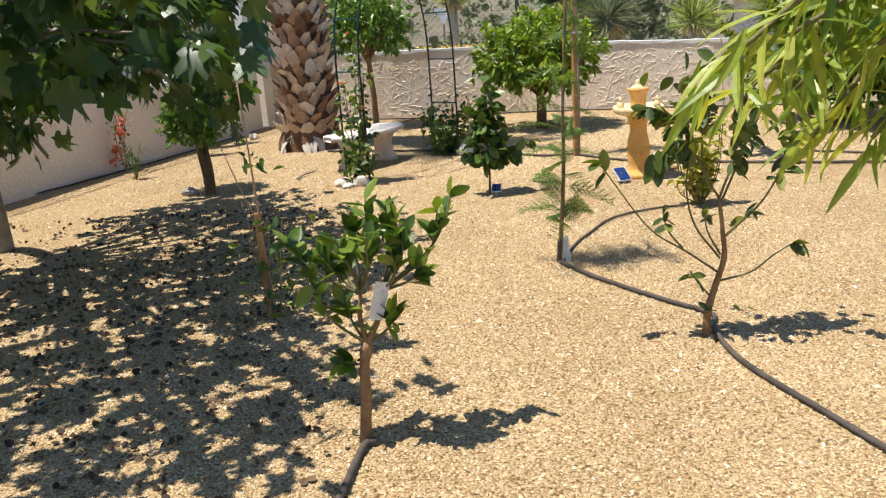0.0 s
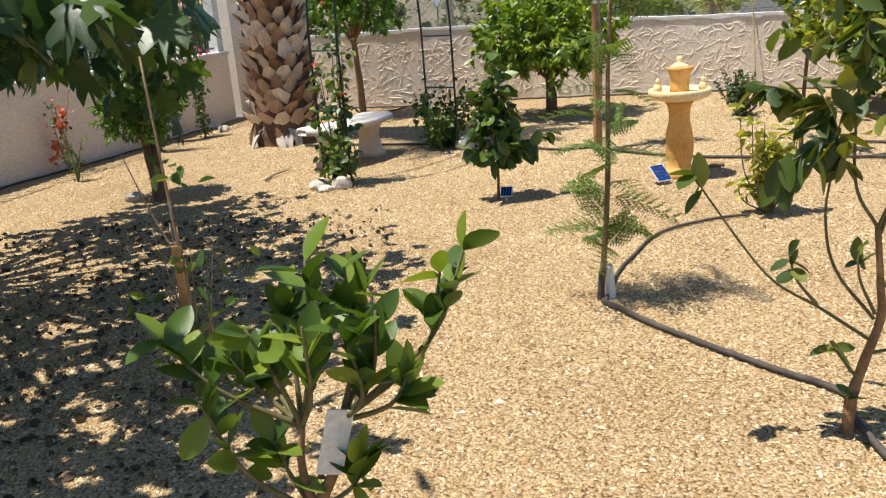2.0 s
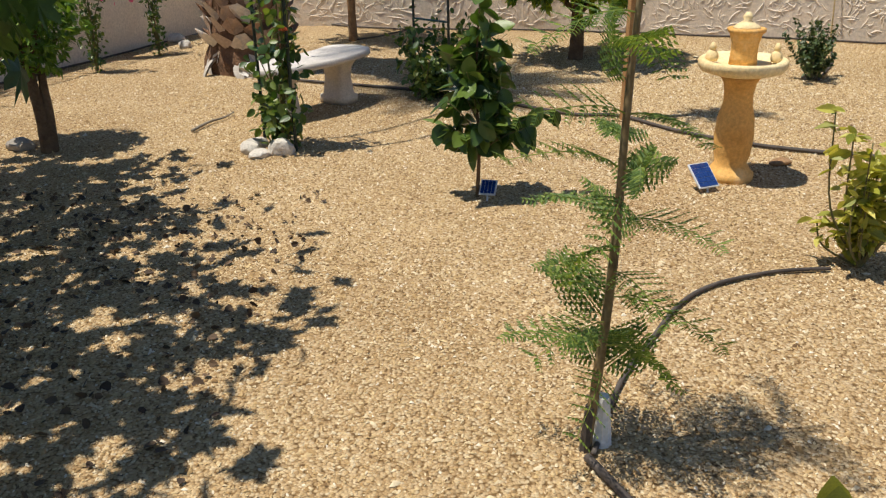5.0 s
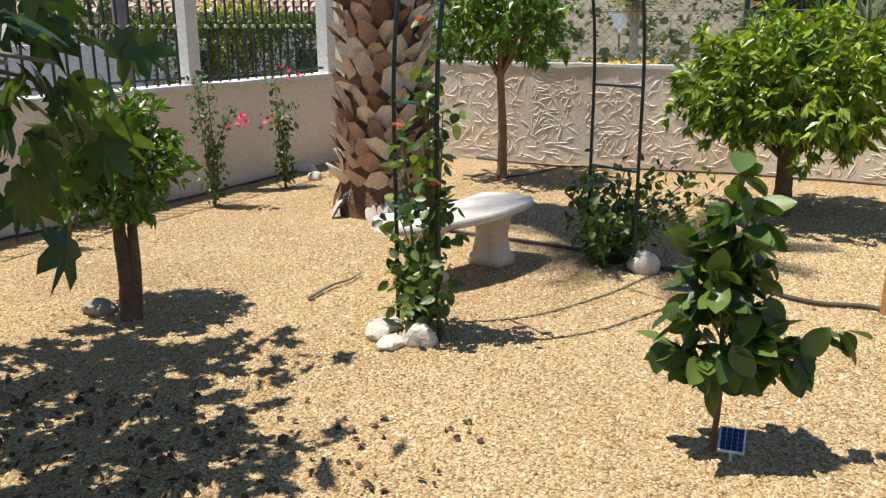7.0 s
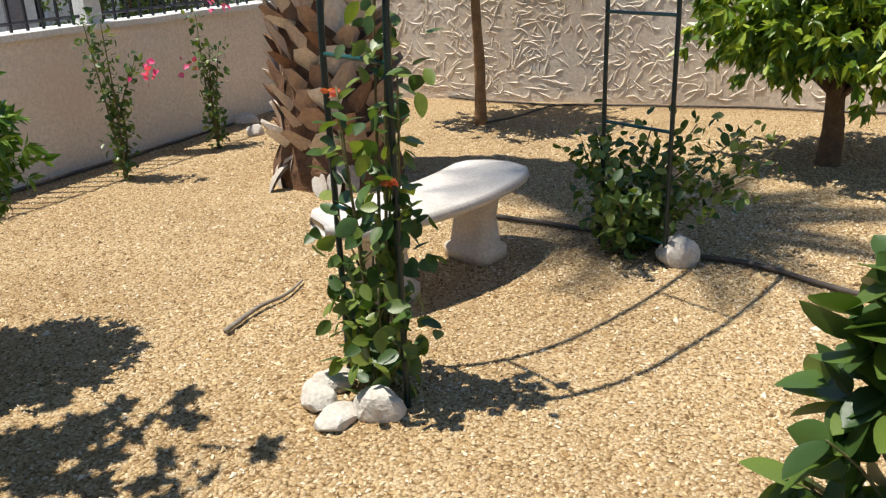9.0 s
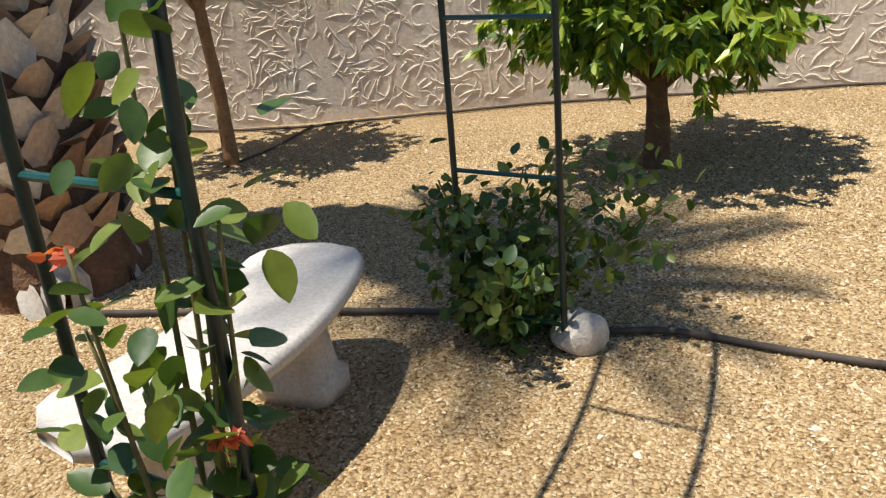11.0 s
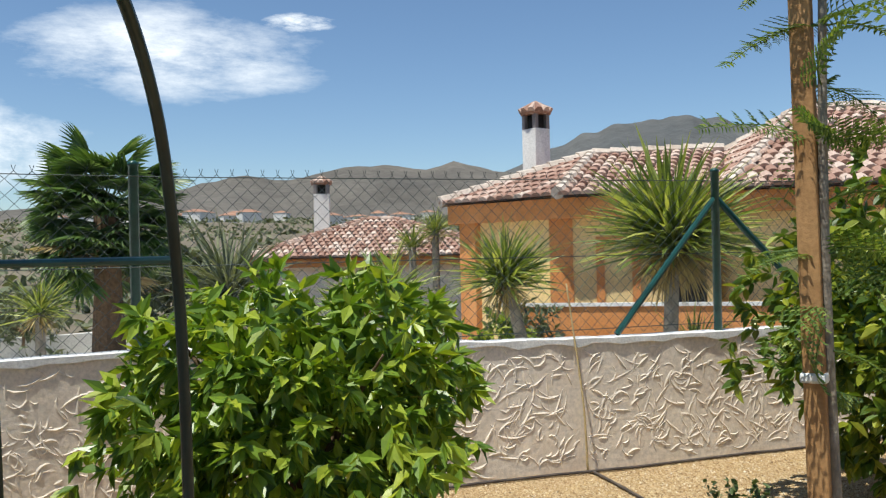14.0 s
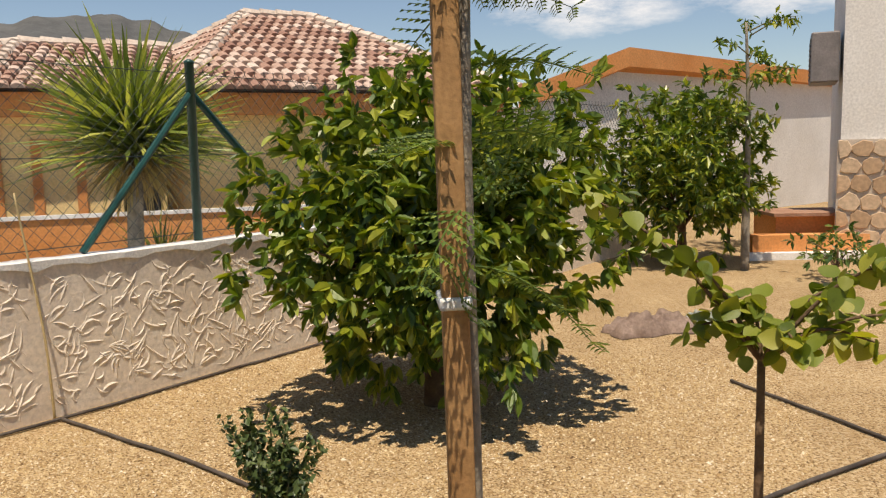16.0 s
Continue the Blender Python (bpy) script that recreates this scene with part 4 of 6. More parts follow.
def holly(x, y):
    rng = np.random.default_rng(31)
    t = thing("shrub", x, y, 0, "low dark blue-green shrub in stiff upright tufts", "shrub")
    lines, P, D = [], [], []
    for k in range(26):
        a, r = rng.uniform(0, 6.28), rng.uniform(0.03, 0.27)
        e = np.array((math.cos(a) * r, math.sin(a) * r, rng.uniform(0.14, 0.52) * (1 - 0.7 * max(0, r - 0.12))))
        lines.append((((0, 0, -0.01), e * (0.6, 0.6, 0.4), e), 0.006, 0.003))
        for s in np.linspace(0.4, 1, 16):
            q = e * (s, s, s ** 1.2)
            for _ in range(4):
                P.append(q + rng.normal(0, 0.012, 3))
                D.append(rng.normal(0, 1, 3) + (0, 0, 0.3))
    limbs(t, M_TWIG, lines[:14])
    add("foliage", scatter(OVATE, np.array(P), np.array(D), rng.uniform(0.025, 0.045, len(P)), rng), L_HOLLY, t)


def variegated(x, y):
    rng = np.random.default_rng(32)
    t = thing("shrub", x, y, 0, "upright shrub with yellow and green variegated leaves", "shrub")
    lines, P, D = [], [], []
    for k in range(16):
        a, r = rng.uniform(0, 6.28), rng.uniform(0.02, 0.2)
        e = np.array((math.cos(a) * r - 0.03, math.sin(a) * r, rng.uniform(0.18, 0.68)))
        lines.append((((0, 0, -0.01), e * (0.8, 0.8, 0.4), e), 0.006, 0.003))
        for s in np.linspace(0.3, 1, 7):
            for _ in range(4):
                P.append(e * (s, s, s) + rng.normal(0, 0.015, 3))
                D.append(np.append(rng.normal(0, 1, 2), rng.uniform(-0.5, 0.7)))
    limbs(t, M_TWIG, lines)
    add("foliage", scatter(LEAF5, np.array(P), np.array(D), rng.uniform(0.05, 0.1, len(P)), rng), L_VARIEG, t)


def fig_tree():
    rng = np.random.default_rng(33)
    t = thing("fig_tree", -3.62, 6.6, 0, "spreading fig tree with broad dark lobed leaves", "tree")
    q = spline([(0, 0, -0.05), (0.02, -0.05, 0.5), (0.05, -0.2, 1.0), (0.2, -0.5, 1.5)], 6)
    add("trunk", tube(q, np.linspace(0.1, 0.06, len(q)), 12), M_BARK_GREY, t, smooth=True)
    s = np.array((0.15, -0.4, 1.3))
    lines, pos, d = [], [], []
    for cx, cy, cz, rx, ry, rz_, n in ((1.15, -1.3, 1.75, 1.45, 1.5, 0.72, 640), (1.55, -3.2, 2.25, 1.25, 1.35, 0.4, 600), (0.85, 0.75, 1.7, 0.95, 0.8, 0.6, 260), (0.35, -1.2, 1.4, 0.9, 0.95, 0.5, 140), (1.85, -0.75, 2.3, 0.9, 1.4, 0.36, 420), (0.2, -2.8, 2.1, 1.2, 1.5, 0.5, 220), (1.1, 0.95, 2.05, 0.72, 0.75, 0.38, 210), (1.85, 0.45, 1.25, 0.3, 0.4, 0.38, 60), (0.75, -0.55, 0.95, 0.4, 0.4, 0.4, 24), (0.3, -1.2, 0.95, 0.35, 0.5, 0.35, 70)):
        q, ax = lumpy_tips(n, (rx, ry, rz_), rng, 0.2, 0.3, 2.0, -1.0, cx)
        pos.append(q + (cx, cy, cz))
        d.append(ax * 0.5 + unit(rng, len(q)) * 0.8 - (0, 0, 0.75))
        for k in range(4):
            e = np.array((cx, cy, cz)) + unit(rng, 1)[0] * (rx * 0.7, ry * 0.7, rz_ * 0.5)
            lines.append(((s, (s + e) / 2 + (0, 0, 0.2), e), 0.035, 0.007))
    pos, d = np.concatenate(pos), np.concatenate(d)
    keep = (pos[:, 2] > np.interp(pos[:, 0], [0.4, 0.9, 1.3], [0.7, 1.0, 1.36])) | (pos[:, 1] > -0.1)
    pos, d = pos[keep], d[keep]
    limbs(t, M_BARK_GREY, lines)
    near = pos[:, 0] > 1.35
    pick = np.where(near)[0][:290]
    leaf_objects("leaf", FIG, pos[pick], d[pick], rng.uniform(0.19, 0.31, len(pick)), L_FIG, t, rng, 0.5)
    rest = np.setdiff1d(np.arange(len(pos)), pick)
    L2 = leaf_mat("fig_leaf_crown", (0.022, 0.056, 0.022), (0.044, 0.098, 0.03), (0.11, 0.17, 0.04), 0.38, 0.36)
    add("crown", scatter(FIG, pos[rest], d[rest], rng.uniform(0.16, 0.27, len(rest)), rng, 0.5), L2, t, "broad lobed leaves", kind="stuff")


def narrow_leaf_shrub():
    rng = np.random.default_rng(34)
    t = thing("oleander", 1.97, 1.4, 0, "tall shrub with long narrow yellow-green leaves", "shrub")
    lines, P, D = [], [], []
    for e in [(-1.4, -0.1, 1.54), (-1.3, 0.0, 1.5), (-1.26, -0.05, 1.58), (-1.2, 0.1, 1.47), (-1.16, -0.12, 1.56), (-1.18, 0.05, 1.4), (-1.1, 0.0, 1.4), (-1.08, -0.1, 1.5), (-1.05, 0.12, 1.6), (-1.0, 0.0, 1.36), (-0.95, -0.08, 1.6), (-0.9, 0.1, 1.45), (-0.6, 0.2, 1.7), (-0.3, -0.2, 1.7), (0.1, 0.1, 1.85)]:
        e = np.array(e)
        pts = ((e[0] * 0.02, 0, -0.02), (e[0] * 0.3, e[1] * 0.5, 1.15), (e[0] * 0.72, e[1], 1.72), e)
        lines.append((pts, 0.014, 0.004))
        sp_ = spline(pts, 10)
        for k in range(19, len(sp_)):
            ax = sp_[k] - sp_[k - 1]
            ax /= np.linalg.norm(ax)
            for _ in range(5):
                P.append(sp_[k] + rng.normal(0, 0.01, 3))
                D.append(ax * 0.6 + rng.normal(0, 0.7, 3) + (0, 0, -0.4))
    limbs(t, M_TWIG, lines)
    add("foliage", scatter(LONGNARROW, np.array(P), np.array(D), rng.uniform(0.08, 0.14, len(P)), rng), L_OLEANDER, t)


def climber(x, y, h, seed, flower, label, red=False, n=150):
    rng = np.random.default_rng(seed)
    t = thing("bougainvillea", x, y, 0, label, "climber")
    lines, P, D = [], [], []
    for k in range(4):
        e = np.array((rng.normal(0, 0.07), rng.normal(0, 0.05), h * rng.uniform(0.7, 1.0)))
        lines.append((((0, 0, -0.02), e * (0.2, 0.2, 0.5) + rng.normal(0, 0.03, 3), e), 0.009, 0.003))
        sp_ = spline(lines[-1][0], 9)
        for _ in range(n // 4):
            P.append(sp_[rng.integers(2, len(sp_))] + rng.normal(0, 0.035, 3))
            D.append(rng.normal(0, 1, 3))
    limbs(t, M_DEADTWIG if red else M_TWIG, lines)
    add("foliage", scatter(OVATE, np.array(P), np.array(D), rng.uniform(0.03, 0.06, len(P)), rng), L_ROSE, t)
    for fx, fz, m in flower:
        q = np.array((fx, -0.03, fz)) + rng.normal(0, 0.035, (m, 3))
        add("bloom", scatter(ROUNDISH, q, unit(rng, m), rng.uniform(0.03, 0.055, m), rng, 1.0), L_PINK if not red else L_RED, t, "bright pink bracts" if not red else "red bracts", kind="stuff")


def bevel_piece():
    return box(-0.018, -0.012, -0.05, 0.018, 0.012, 0.6)


def dry_sapling():
    rng = np.random.default_rng(36)
    t = thing("dry_sapling", -0.95, 4.62, 0, "thin dry sapling of bundled brown twigs", "sapling")
    for k in range(13):
        e = (rng.normal(-0.03, 0.07), rng.normal(0, 0.05), rng.uniform(0.3, 0.75))
        b = (rng.normal(0, 0.03), rng.normal(0, 0.03), -0.01)
        limbs(t, M_DEADTWIG, [((b, ((b[0] + e[0]) / 2 + 0.01, e[1] / 2, e[2] / 2), e), 0.004, 0.0018)], "twig")
    limbs(t, M_DEADTWIG, [(((0, 0, -0.01), (-0.02, 0, 0.6), (-0.05, 0.02, 1.35)), 0.009, 0.004), (((0, 0, 0.5), (-0.1, 0, 0.75), (-0.18, 0, 1.0)), 0.005, 0.002)], "stem")
    P = np.array([(-0.05, 0.02, 0.9), (0.02, 0, 0.93), (-0.02, 0, 0.95), (0.03, 0.0, 0.86), (-0.14, -0.03, 0.35)] * 3) + rng.normal(0, 0.04, (15, 3))
    add("foliage", scatter(LEAF5, P, unit(rng, 15), rng.uniform(0.05, 0.09, 15), rng), L_ROSE, t)
    P = np.array([rng.normal(0, 0.1, 3) * (1.2, 1, 0.8) + (0.06, -0.05, 0.5) for _ in range(26)])
    add("foliage", scatter(LEAF5, P, unit(rng, 26), rng.uniform(0.04, 0.08, 26), rng), L_ROSE, t)
    P = np.array([rng.normal(0, 0.1, 3) * (1, 1, 1.3) + (0.03, -0.05, 0.24) for _ in range(44)])
    P[:, 2] = np.maximum(P[:, 2], 0.06)
    add("foliage", scatter(LEAF5, P, unit(rng, 44), rng.uniform(0.05, 0.1, 44), rng), L_CITRUS2, t)
    q = add("peg", bevel_piece(), M_STAKE, t, "reddish wooden peg beside the stem")
    q.matrix_basis = pose(-0.03, 0, 0.02)


def rose(x, y, z, rng, name, label, lines_e, n, flowers=(), leaf=L_ROSE, size=(0.03, 0.06)):
    t = thing(name, x, y, z, label, "rose")
    lines, P, D = [], [], []
    for e in lines_e:
        e = np.array(e, float)
        pts = ((e[0] * 0.1, e[1] * 0.1, -0.02), e * (0.5, 0.5, 0.55) + rng.normal(0, 0.02, 3), e)
        lines.append((pts, 0.007, 0.003))
        sp_ = spline(pts, 10)
        for _ in range(n // len(lines_e)):
            P.append(sp_[rng.integers(3, len(sp_))] + rng.normal(0, 0.05, 3))
            D.append(rng.normal(0, 1, 3) + (0, 0, -0.25))
    limbs(t, M_TWIG, lines)
    add("foliage", scatter(BROADLEAF, np.array(P), np.array(D), rng.uniform(*size, len(P)), rng), leaf, t, smooth=True)
    for f in flowers:
        q = np.array(f) + rng.normal(0, 0.008, (14, 3))
        add("flower", scatter(ROUNDISH, q, unit(rng, 14) + (0, 0, 0.4), rng.uniform(0.015, 0.026, 14), rng, 1.0), L_RED, t, "orange-red rose bloom")


def date_palm():
    rng = np.random.default_rng(41)
    H, R = 7.6, 0.355

    def bend(z):
        k = max(0.0, (z - 2.4) / (H - 2.4)) ** 1.6
        return np.array((-0.43 * k, -1.2 * k, 0.0))
    t = thing("palm_tree", -1.8, 11.28, 0, "stout date palm with a trunk of cut leaf bases", "palm")
    prof = [(0.44, -0.05), (0.42, 0.12), (R * 0.98, 0.3), (R * 0.9, 0.6), (R * 0.84, 1.5), (R * 0.8, 3), (R * 0.79, 4), (R * 0.79, 5), (R * 0.78, 6), (R * 0.78, 7), (R * 0.78, H)]
    g = lathe(prof, 28, 0.02, rng)
    add("trunk", (np.array([np.array(p) + bend(p[2]) for p in g[0]]), g[1]), M_PALMCORE, t, "reddish fibrous trunk")
    bv = np.array([(-0.03, 0, -0.13), (0.03, 0, -0.1), (0.1, 0.015, -0.01), (0.045, 0.105, 0.1), (-0.04, 0.1, 0.115), (-0.1, 0.015, 0.0), (0.0, 0.035, -0.06), (0.005, 0.085, 0.03)])
    bf = [(0, 1, 6), (1, 2, 6), (2, 7, 6), (2, 3, 7), (3, 4, 7), (4, 5, 7), (5, 6, 7), (5, 0, 6), (3, 2, 1, 0, 5, 4)]
    boot = mesh_data("leaf_base", bv, bf, M_BOOT)
    rest, k, made = [], 0, 0
    z = 0.3
    while z < H - 0.2:
        r = np.interp(z, [p[1] for p in prof], [p[0] for p in prof]) - 0.01
        n = 13
        for j in range(n):
            a = 2 * math.pi * (j + 0.5 * (k % 2)) / n + k * 0.06 + rng.normal(0, 0.02)
            o = bend(z)
            m = pose(r * math.cos(a) + o[0], r * math.sin(a) + o[1], z + rng.normal(0, 0.012), 0, 0, math.degrees(a) - 90) @ pose(0, 0, 0, rng.normal(-6, 10), rng.normal(0, 11), rng.normal(0, 9)) @ Matrix.Diagonal((rng.uniform(0.7, 1.08), rng.uniform(0.7, 1.5), rng.uniform(0.75, 1.2), 1))
            if made < 299 and math.sin(a) < 0.55:
                ob = new("leaf_base", boot)
                ob.parent = t
                ob.matrix_basis = m
                made += 1
            else:
                mm = np.array(m)
                rest.append((bv @ mm[:3, :3].T + mm[:3, 3], bf))
        z += 0.125
        k += 1
    add("upper_leaf_bases", joined(*rest), M_BOOT_J, t, kind="stuff")
    dead = mesh_data("fallen_leaf_base", *joined(leaf_shape(0.24, 0.1, 0.25, 0.5), (leaf_shape(0.24, 0.09, 0.25, 0.5)[0] - (0, 0, 0.012), leaf_shape(0.24, 0.1)[1])), M_BOOTDRY)
    for j in range(9):
        a = -2.7 + j * 0.3 + rng.normal(0, 0.12)
        ob = new("old_leaf_base", dead)
        ob.parent = t
        ob.matrix_basis = pose(0.39 * math.cos(a), 0.39 * math.sin(a), rng.uniform(0.1, 0.22), rng.uniform(-70, -20), rng.normal(0, 30), math.degrees(a) - 90 + rng.normal(0, 20))
    for j in range(15):
        a, up = j * 2.4, rng.uniform(0.2, 1.25)
        L = rng.uniform(1.15, 1.6)
        P, D, S, sp_ = [], [], [], []
        for s in np.linspace(0, 1, 44):
            q = np.array((0, s * L * math.cos(up * (1 - s * 0.5)), L * (s * math.sin(up) - 0.75 * s * s)))
            sp_.append(q)
            if s > 0.12:
                for sg in (-1, 1):
                    P.append(q)
                    D.append((sg * 0.8, 0.75, 0.15))
                    S.append(0.42 * (1.15 - 0.7 * s))
        g = joined(scatter(leaf_shape(1, 0.085, 0.3, 0.12, ((0.0, 0.6), (0.4, 1.0), (1.0, 0.03))), np.array(P), np.array(D), np.array(S) * 0.9, rng, 0.2), tube(sp_, np.linspace(0.02, 0.005, 44), 5))
        ob = add("frond", g, L_PALM, t)
        ob.matrix_basis = pose(-0.43, -1.2, H - 0.05, 0, 0, math.degrees(a))
    return t


def spiky(x, y, z, trunk_h, trunk_r, r, n, seed, label, name="yucca", lean=(0.0, 0.0), mat=L_YUCCA, dead=40, cat="yucca", zlow=-0.35, bark=M_BARK_GREY, shape=BLADE, single=False):
    rng = np.random.default_rng(seed)
    t = thing(name, x, y, z, label, cat)
    q = spline([(0, 0, -0.1), (lean[0] * 0.4, lean[1] * 0.4, trunk_h * 0.5), (lean[0], lean[1], trunk_h)], 5)
    add("trunk", tube(q, np.linspace(trunk_r * 1.2, trunk_r, len(q)), 10), bark, t, smooth=True)
    c = np.array((lean[0], lean[1], trunk_h))
    d = unit(rng, n)
    d = d[d[:, 2] > zlow]
    d[:, 2] += 0.28
    pos = c + d * 0.04 + rng.normal(0, 0.03, d.shape) * (1, 1, 2)
    size = rng.uniform(r * 0.65, r * 1.12, len(d))
    k = min(280, len(d)) if single else 0
    if k:
        leaf_objects("blade", shape, pos[:k], d[:k], size[:k], L_YUCCA_ONE, t, rng, 0.3)
    if k < len(d):
        add("blade_rosette", scatter(shape, pos[k:], d[k:], size[k:], rng, 0.3), mat, t, "stiff pointed blades", kind="stuff")
    if dead:
        d = unit(rng, dead * 3)
        d = d[d[:, 2] < -0.25][:dead]
        add("dead_skirt", scatter(shape, c - (0, 0, 0.03) + d * 0.03, d, rng.uniform(r * 0.4, r * 0.72, len(d)), rng, 0.3), L_DEADBLADE, t, "dry hanging blades", kind="stuff")
    return t


lemon_tree()
citrus_spread()
rng = np.random.default_rng(23)
m1 = mimosa(0.8, 5.3, 1.95, 0.016, 0.17, 34, 0.225, rng, "slender feathery mimosa sapling tied to a cane", lean=(0.12, 0.02), bias=1.3, bark=M_STEM)
add("cane", tube([(0.02, 0.03, -0.02), (0.1, 0.04, 2.05)], [0.008, 0.006], 7), M_BAMBOO, m1, "support cane")
add("stem_guard", tube([(0, 0, 0.0), (0.0, 0, 0.17)], [0.035, 0.02], 10), M_TAPE, m1, "white plastic guard at the stem").matrix_basis = pose(0.05, 0.04, 0.0)
add("black_sleeve", tube([(0, 0, 0.0), (0.01, 0, 0.16)], [0.018, 0.016], 8), M_HOSE, m1)
small_tree()
crown_tree("orange_tree", "orange tree with a thick dark trunk and dense glossy crown", 1.35, 11.63, 0.45, 0.07, 0.98, (0.87, 0.83, 0.61), 900, 9, LEAF3, 0.105, L_ORANGE, M_BARK, 51, 0.45, -0.85, 0.55, dense=1200)
crown_tree("standard_tree", "slim trunked tree with a rounded dark green crown", -1.05, 12.87, 1.0, 0.045, 1.55, (0.72, 0.7, 0.62), 520, 8, LEAF3, 0.095, L_ROUND, M_BARK_RED, 52, 0.4, -0.8, 0.5, lean=(-0.04, 0.05), dense=700)
crown_tree("topiary_tree", "small standard tree clipped into a leafy ball", -2.4, 8.43, 0.45, 0.042, 0.8, (0.39, 0.39, 0.37), 380, 8, LEAF3, 0.065, L_ROUND, M_BARK, 53, 0.5, -0.9, 0.1, two=True, lean=(-0.09, 0.12), dense=900, lump=0.12)
crown_tree("citrus_bush", "large citrus bush with leaves nearly down to the gravel", 5.02, 10.38, 0.5, 0.07, 1.15, (1.1, 1.1, 1.03), 1250, 8, LEAF5, 0.105, L_BUSH, M_BARK, 54, 0.45, -0.95, 0.4, dense=2200, lump=0.28)
crown_tree("citrus_bush", "tall dense citrus bush beside the terrace", 11.75, 8.9, 0.5, 0.07, 1.3, (1.1, 1.15, 1.2), 900, 8, LEAF3, 0.13, L_BUSH, M_BARK, 55, 0.45, -0.95, 0.3, dense=1500, lump=0.25)
rng = np.random.default_rng(25)
m2 = mimosa(1.512, 9.247, 2.9, 0.02, 0.46, 46, 0.19, rng, "feathery mimosa tied to a square wooden stake", lean=(0.02, -0.02), bias=0.6)
holly(3.25, 10.58)
variegated(2.13, 6.66)
fig_tree()
narrow_leaf_shrub()
climber(-3.93, 10.2, 0.85, 61, ((0.0, 0.5, 46), (-0.08, 0.3, 40), (0.05, 0.64, 26), (-0.12, 0.16, 20)), "young bougainvillea with red bracts by the wall", True, 80)
climber(-3.25, 11.1, 1.12, 62, ((0.3, 0.72, 16),), "bougainvillea trained up the side wall with pink bracts", n=440)
climber(-2.98, 12.0, 1.0, 63, ((0.12, 1.05, 9), (-0.15, 0.62, 7)), "thin bougainvillea beside the corner of the wall", n=340)
climber(-3.6, 9.6, 0.5, 64, (), "small young climber by the wall", n=60)
dry_sapling()
date_palm()


# ---- garden furniture ----
def bench():
    b = thing("garden_bench", -1.0, 9.74, 0, "curved cast stone bench on two pedestals", "bench")
    # the seat is an arc round a point behind it
    cx, cy, r0, r1 = 0.05 + 0.78, 0.0, 0.0, 0.0
    A, B = np.array((-0.22, -0.62)), np.array((0.41, 0.37))
    mid = (A + B) / 2
    d = (B - A) / np.linalg.norm(B - A)
    nrm = np.array((-d[1], d[0]))
    L = np.linalg.norm(B - A)
    vs, fs, n = [], [], 24
    for k in range(n + 1):
        s = k / n * 2 - 1
        c = mid + d * s * L / 2 + nrm * (0.03 - 0.12 * (1 - s * s))
        w = 0.205 * max(0.12, 1 - abs(s) ** 13) ** 0.5
        nn = nrm - d * (0.3 * s)
        nn /= np.linalg.norm(nn)
        for off, z in ((-w, 0.355), (-w - 0.008, 0.375), (-w, 0.4), (-w + 0.012, 0.405), (w - 0.012, 0.405), (w, 0.4), (w + 0.008, 0.375), (w, 0.355)):
            q = c + nn * off
            vs.append((q[0], q[1], z))
        if k:
            a, e = (k - 1) * 8, k * 8
            fs += [(a + j, e + j, e + (j + 1) % 8, a + (j + 1) % 8) for j in range(8)]
    fs += [tuple(range(8))[::-1], tuple(n * 8 + j for j in range(8))]
    add("seat", (np.array(vs), fs), M_STONE_TOP, b, "pale curved seat slab", True)
    for s in (-0.52, 0.52):
        c = mid + d * s * L / 2 - nrm * 0.05
        prof = [(0.0, 0.15, 0.11), (0.06, 0.15, 0.11), (0.07, 0.12, 0.09), (0.2, 0.1, 0.075), (0.28, 0.11, 0.085), (0.33, 0.14, 0.11), (0.354, 0.15, 0.12)]
        vs, fs = [], []
        for z, hx, hy in prof:
            for a in np.linspace(0, 2 * math.pi, 20, endpoint=False):
                ca, sa = math.cos(a), math.sin(a)
                px, py = abs(ca) ** 0.5 * math.copysign(hx, ca), abs(sa) ** 0.5 * math.copysign(hy, sa)
                q = c + nrm * px * 0.95 + d * py
                vs.append((q[0], q[1], z))
        for i in range(len(prof) - 1):
            fs += [(i * 20 + j, i * 20 + (j + 1) % 20, (i + 1) * 20 + (j + 1) % 20, (i + 1) * 20 + j) for j in range(20)]
        fs.append(tuple(range(20))[::-1])
        add("pedestal", (np.array(vs), fs), M_STONE, b, "shaped stone pedestal", True)


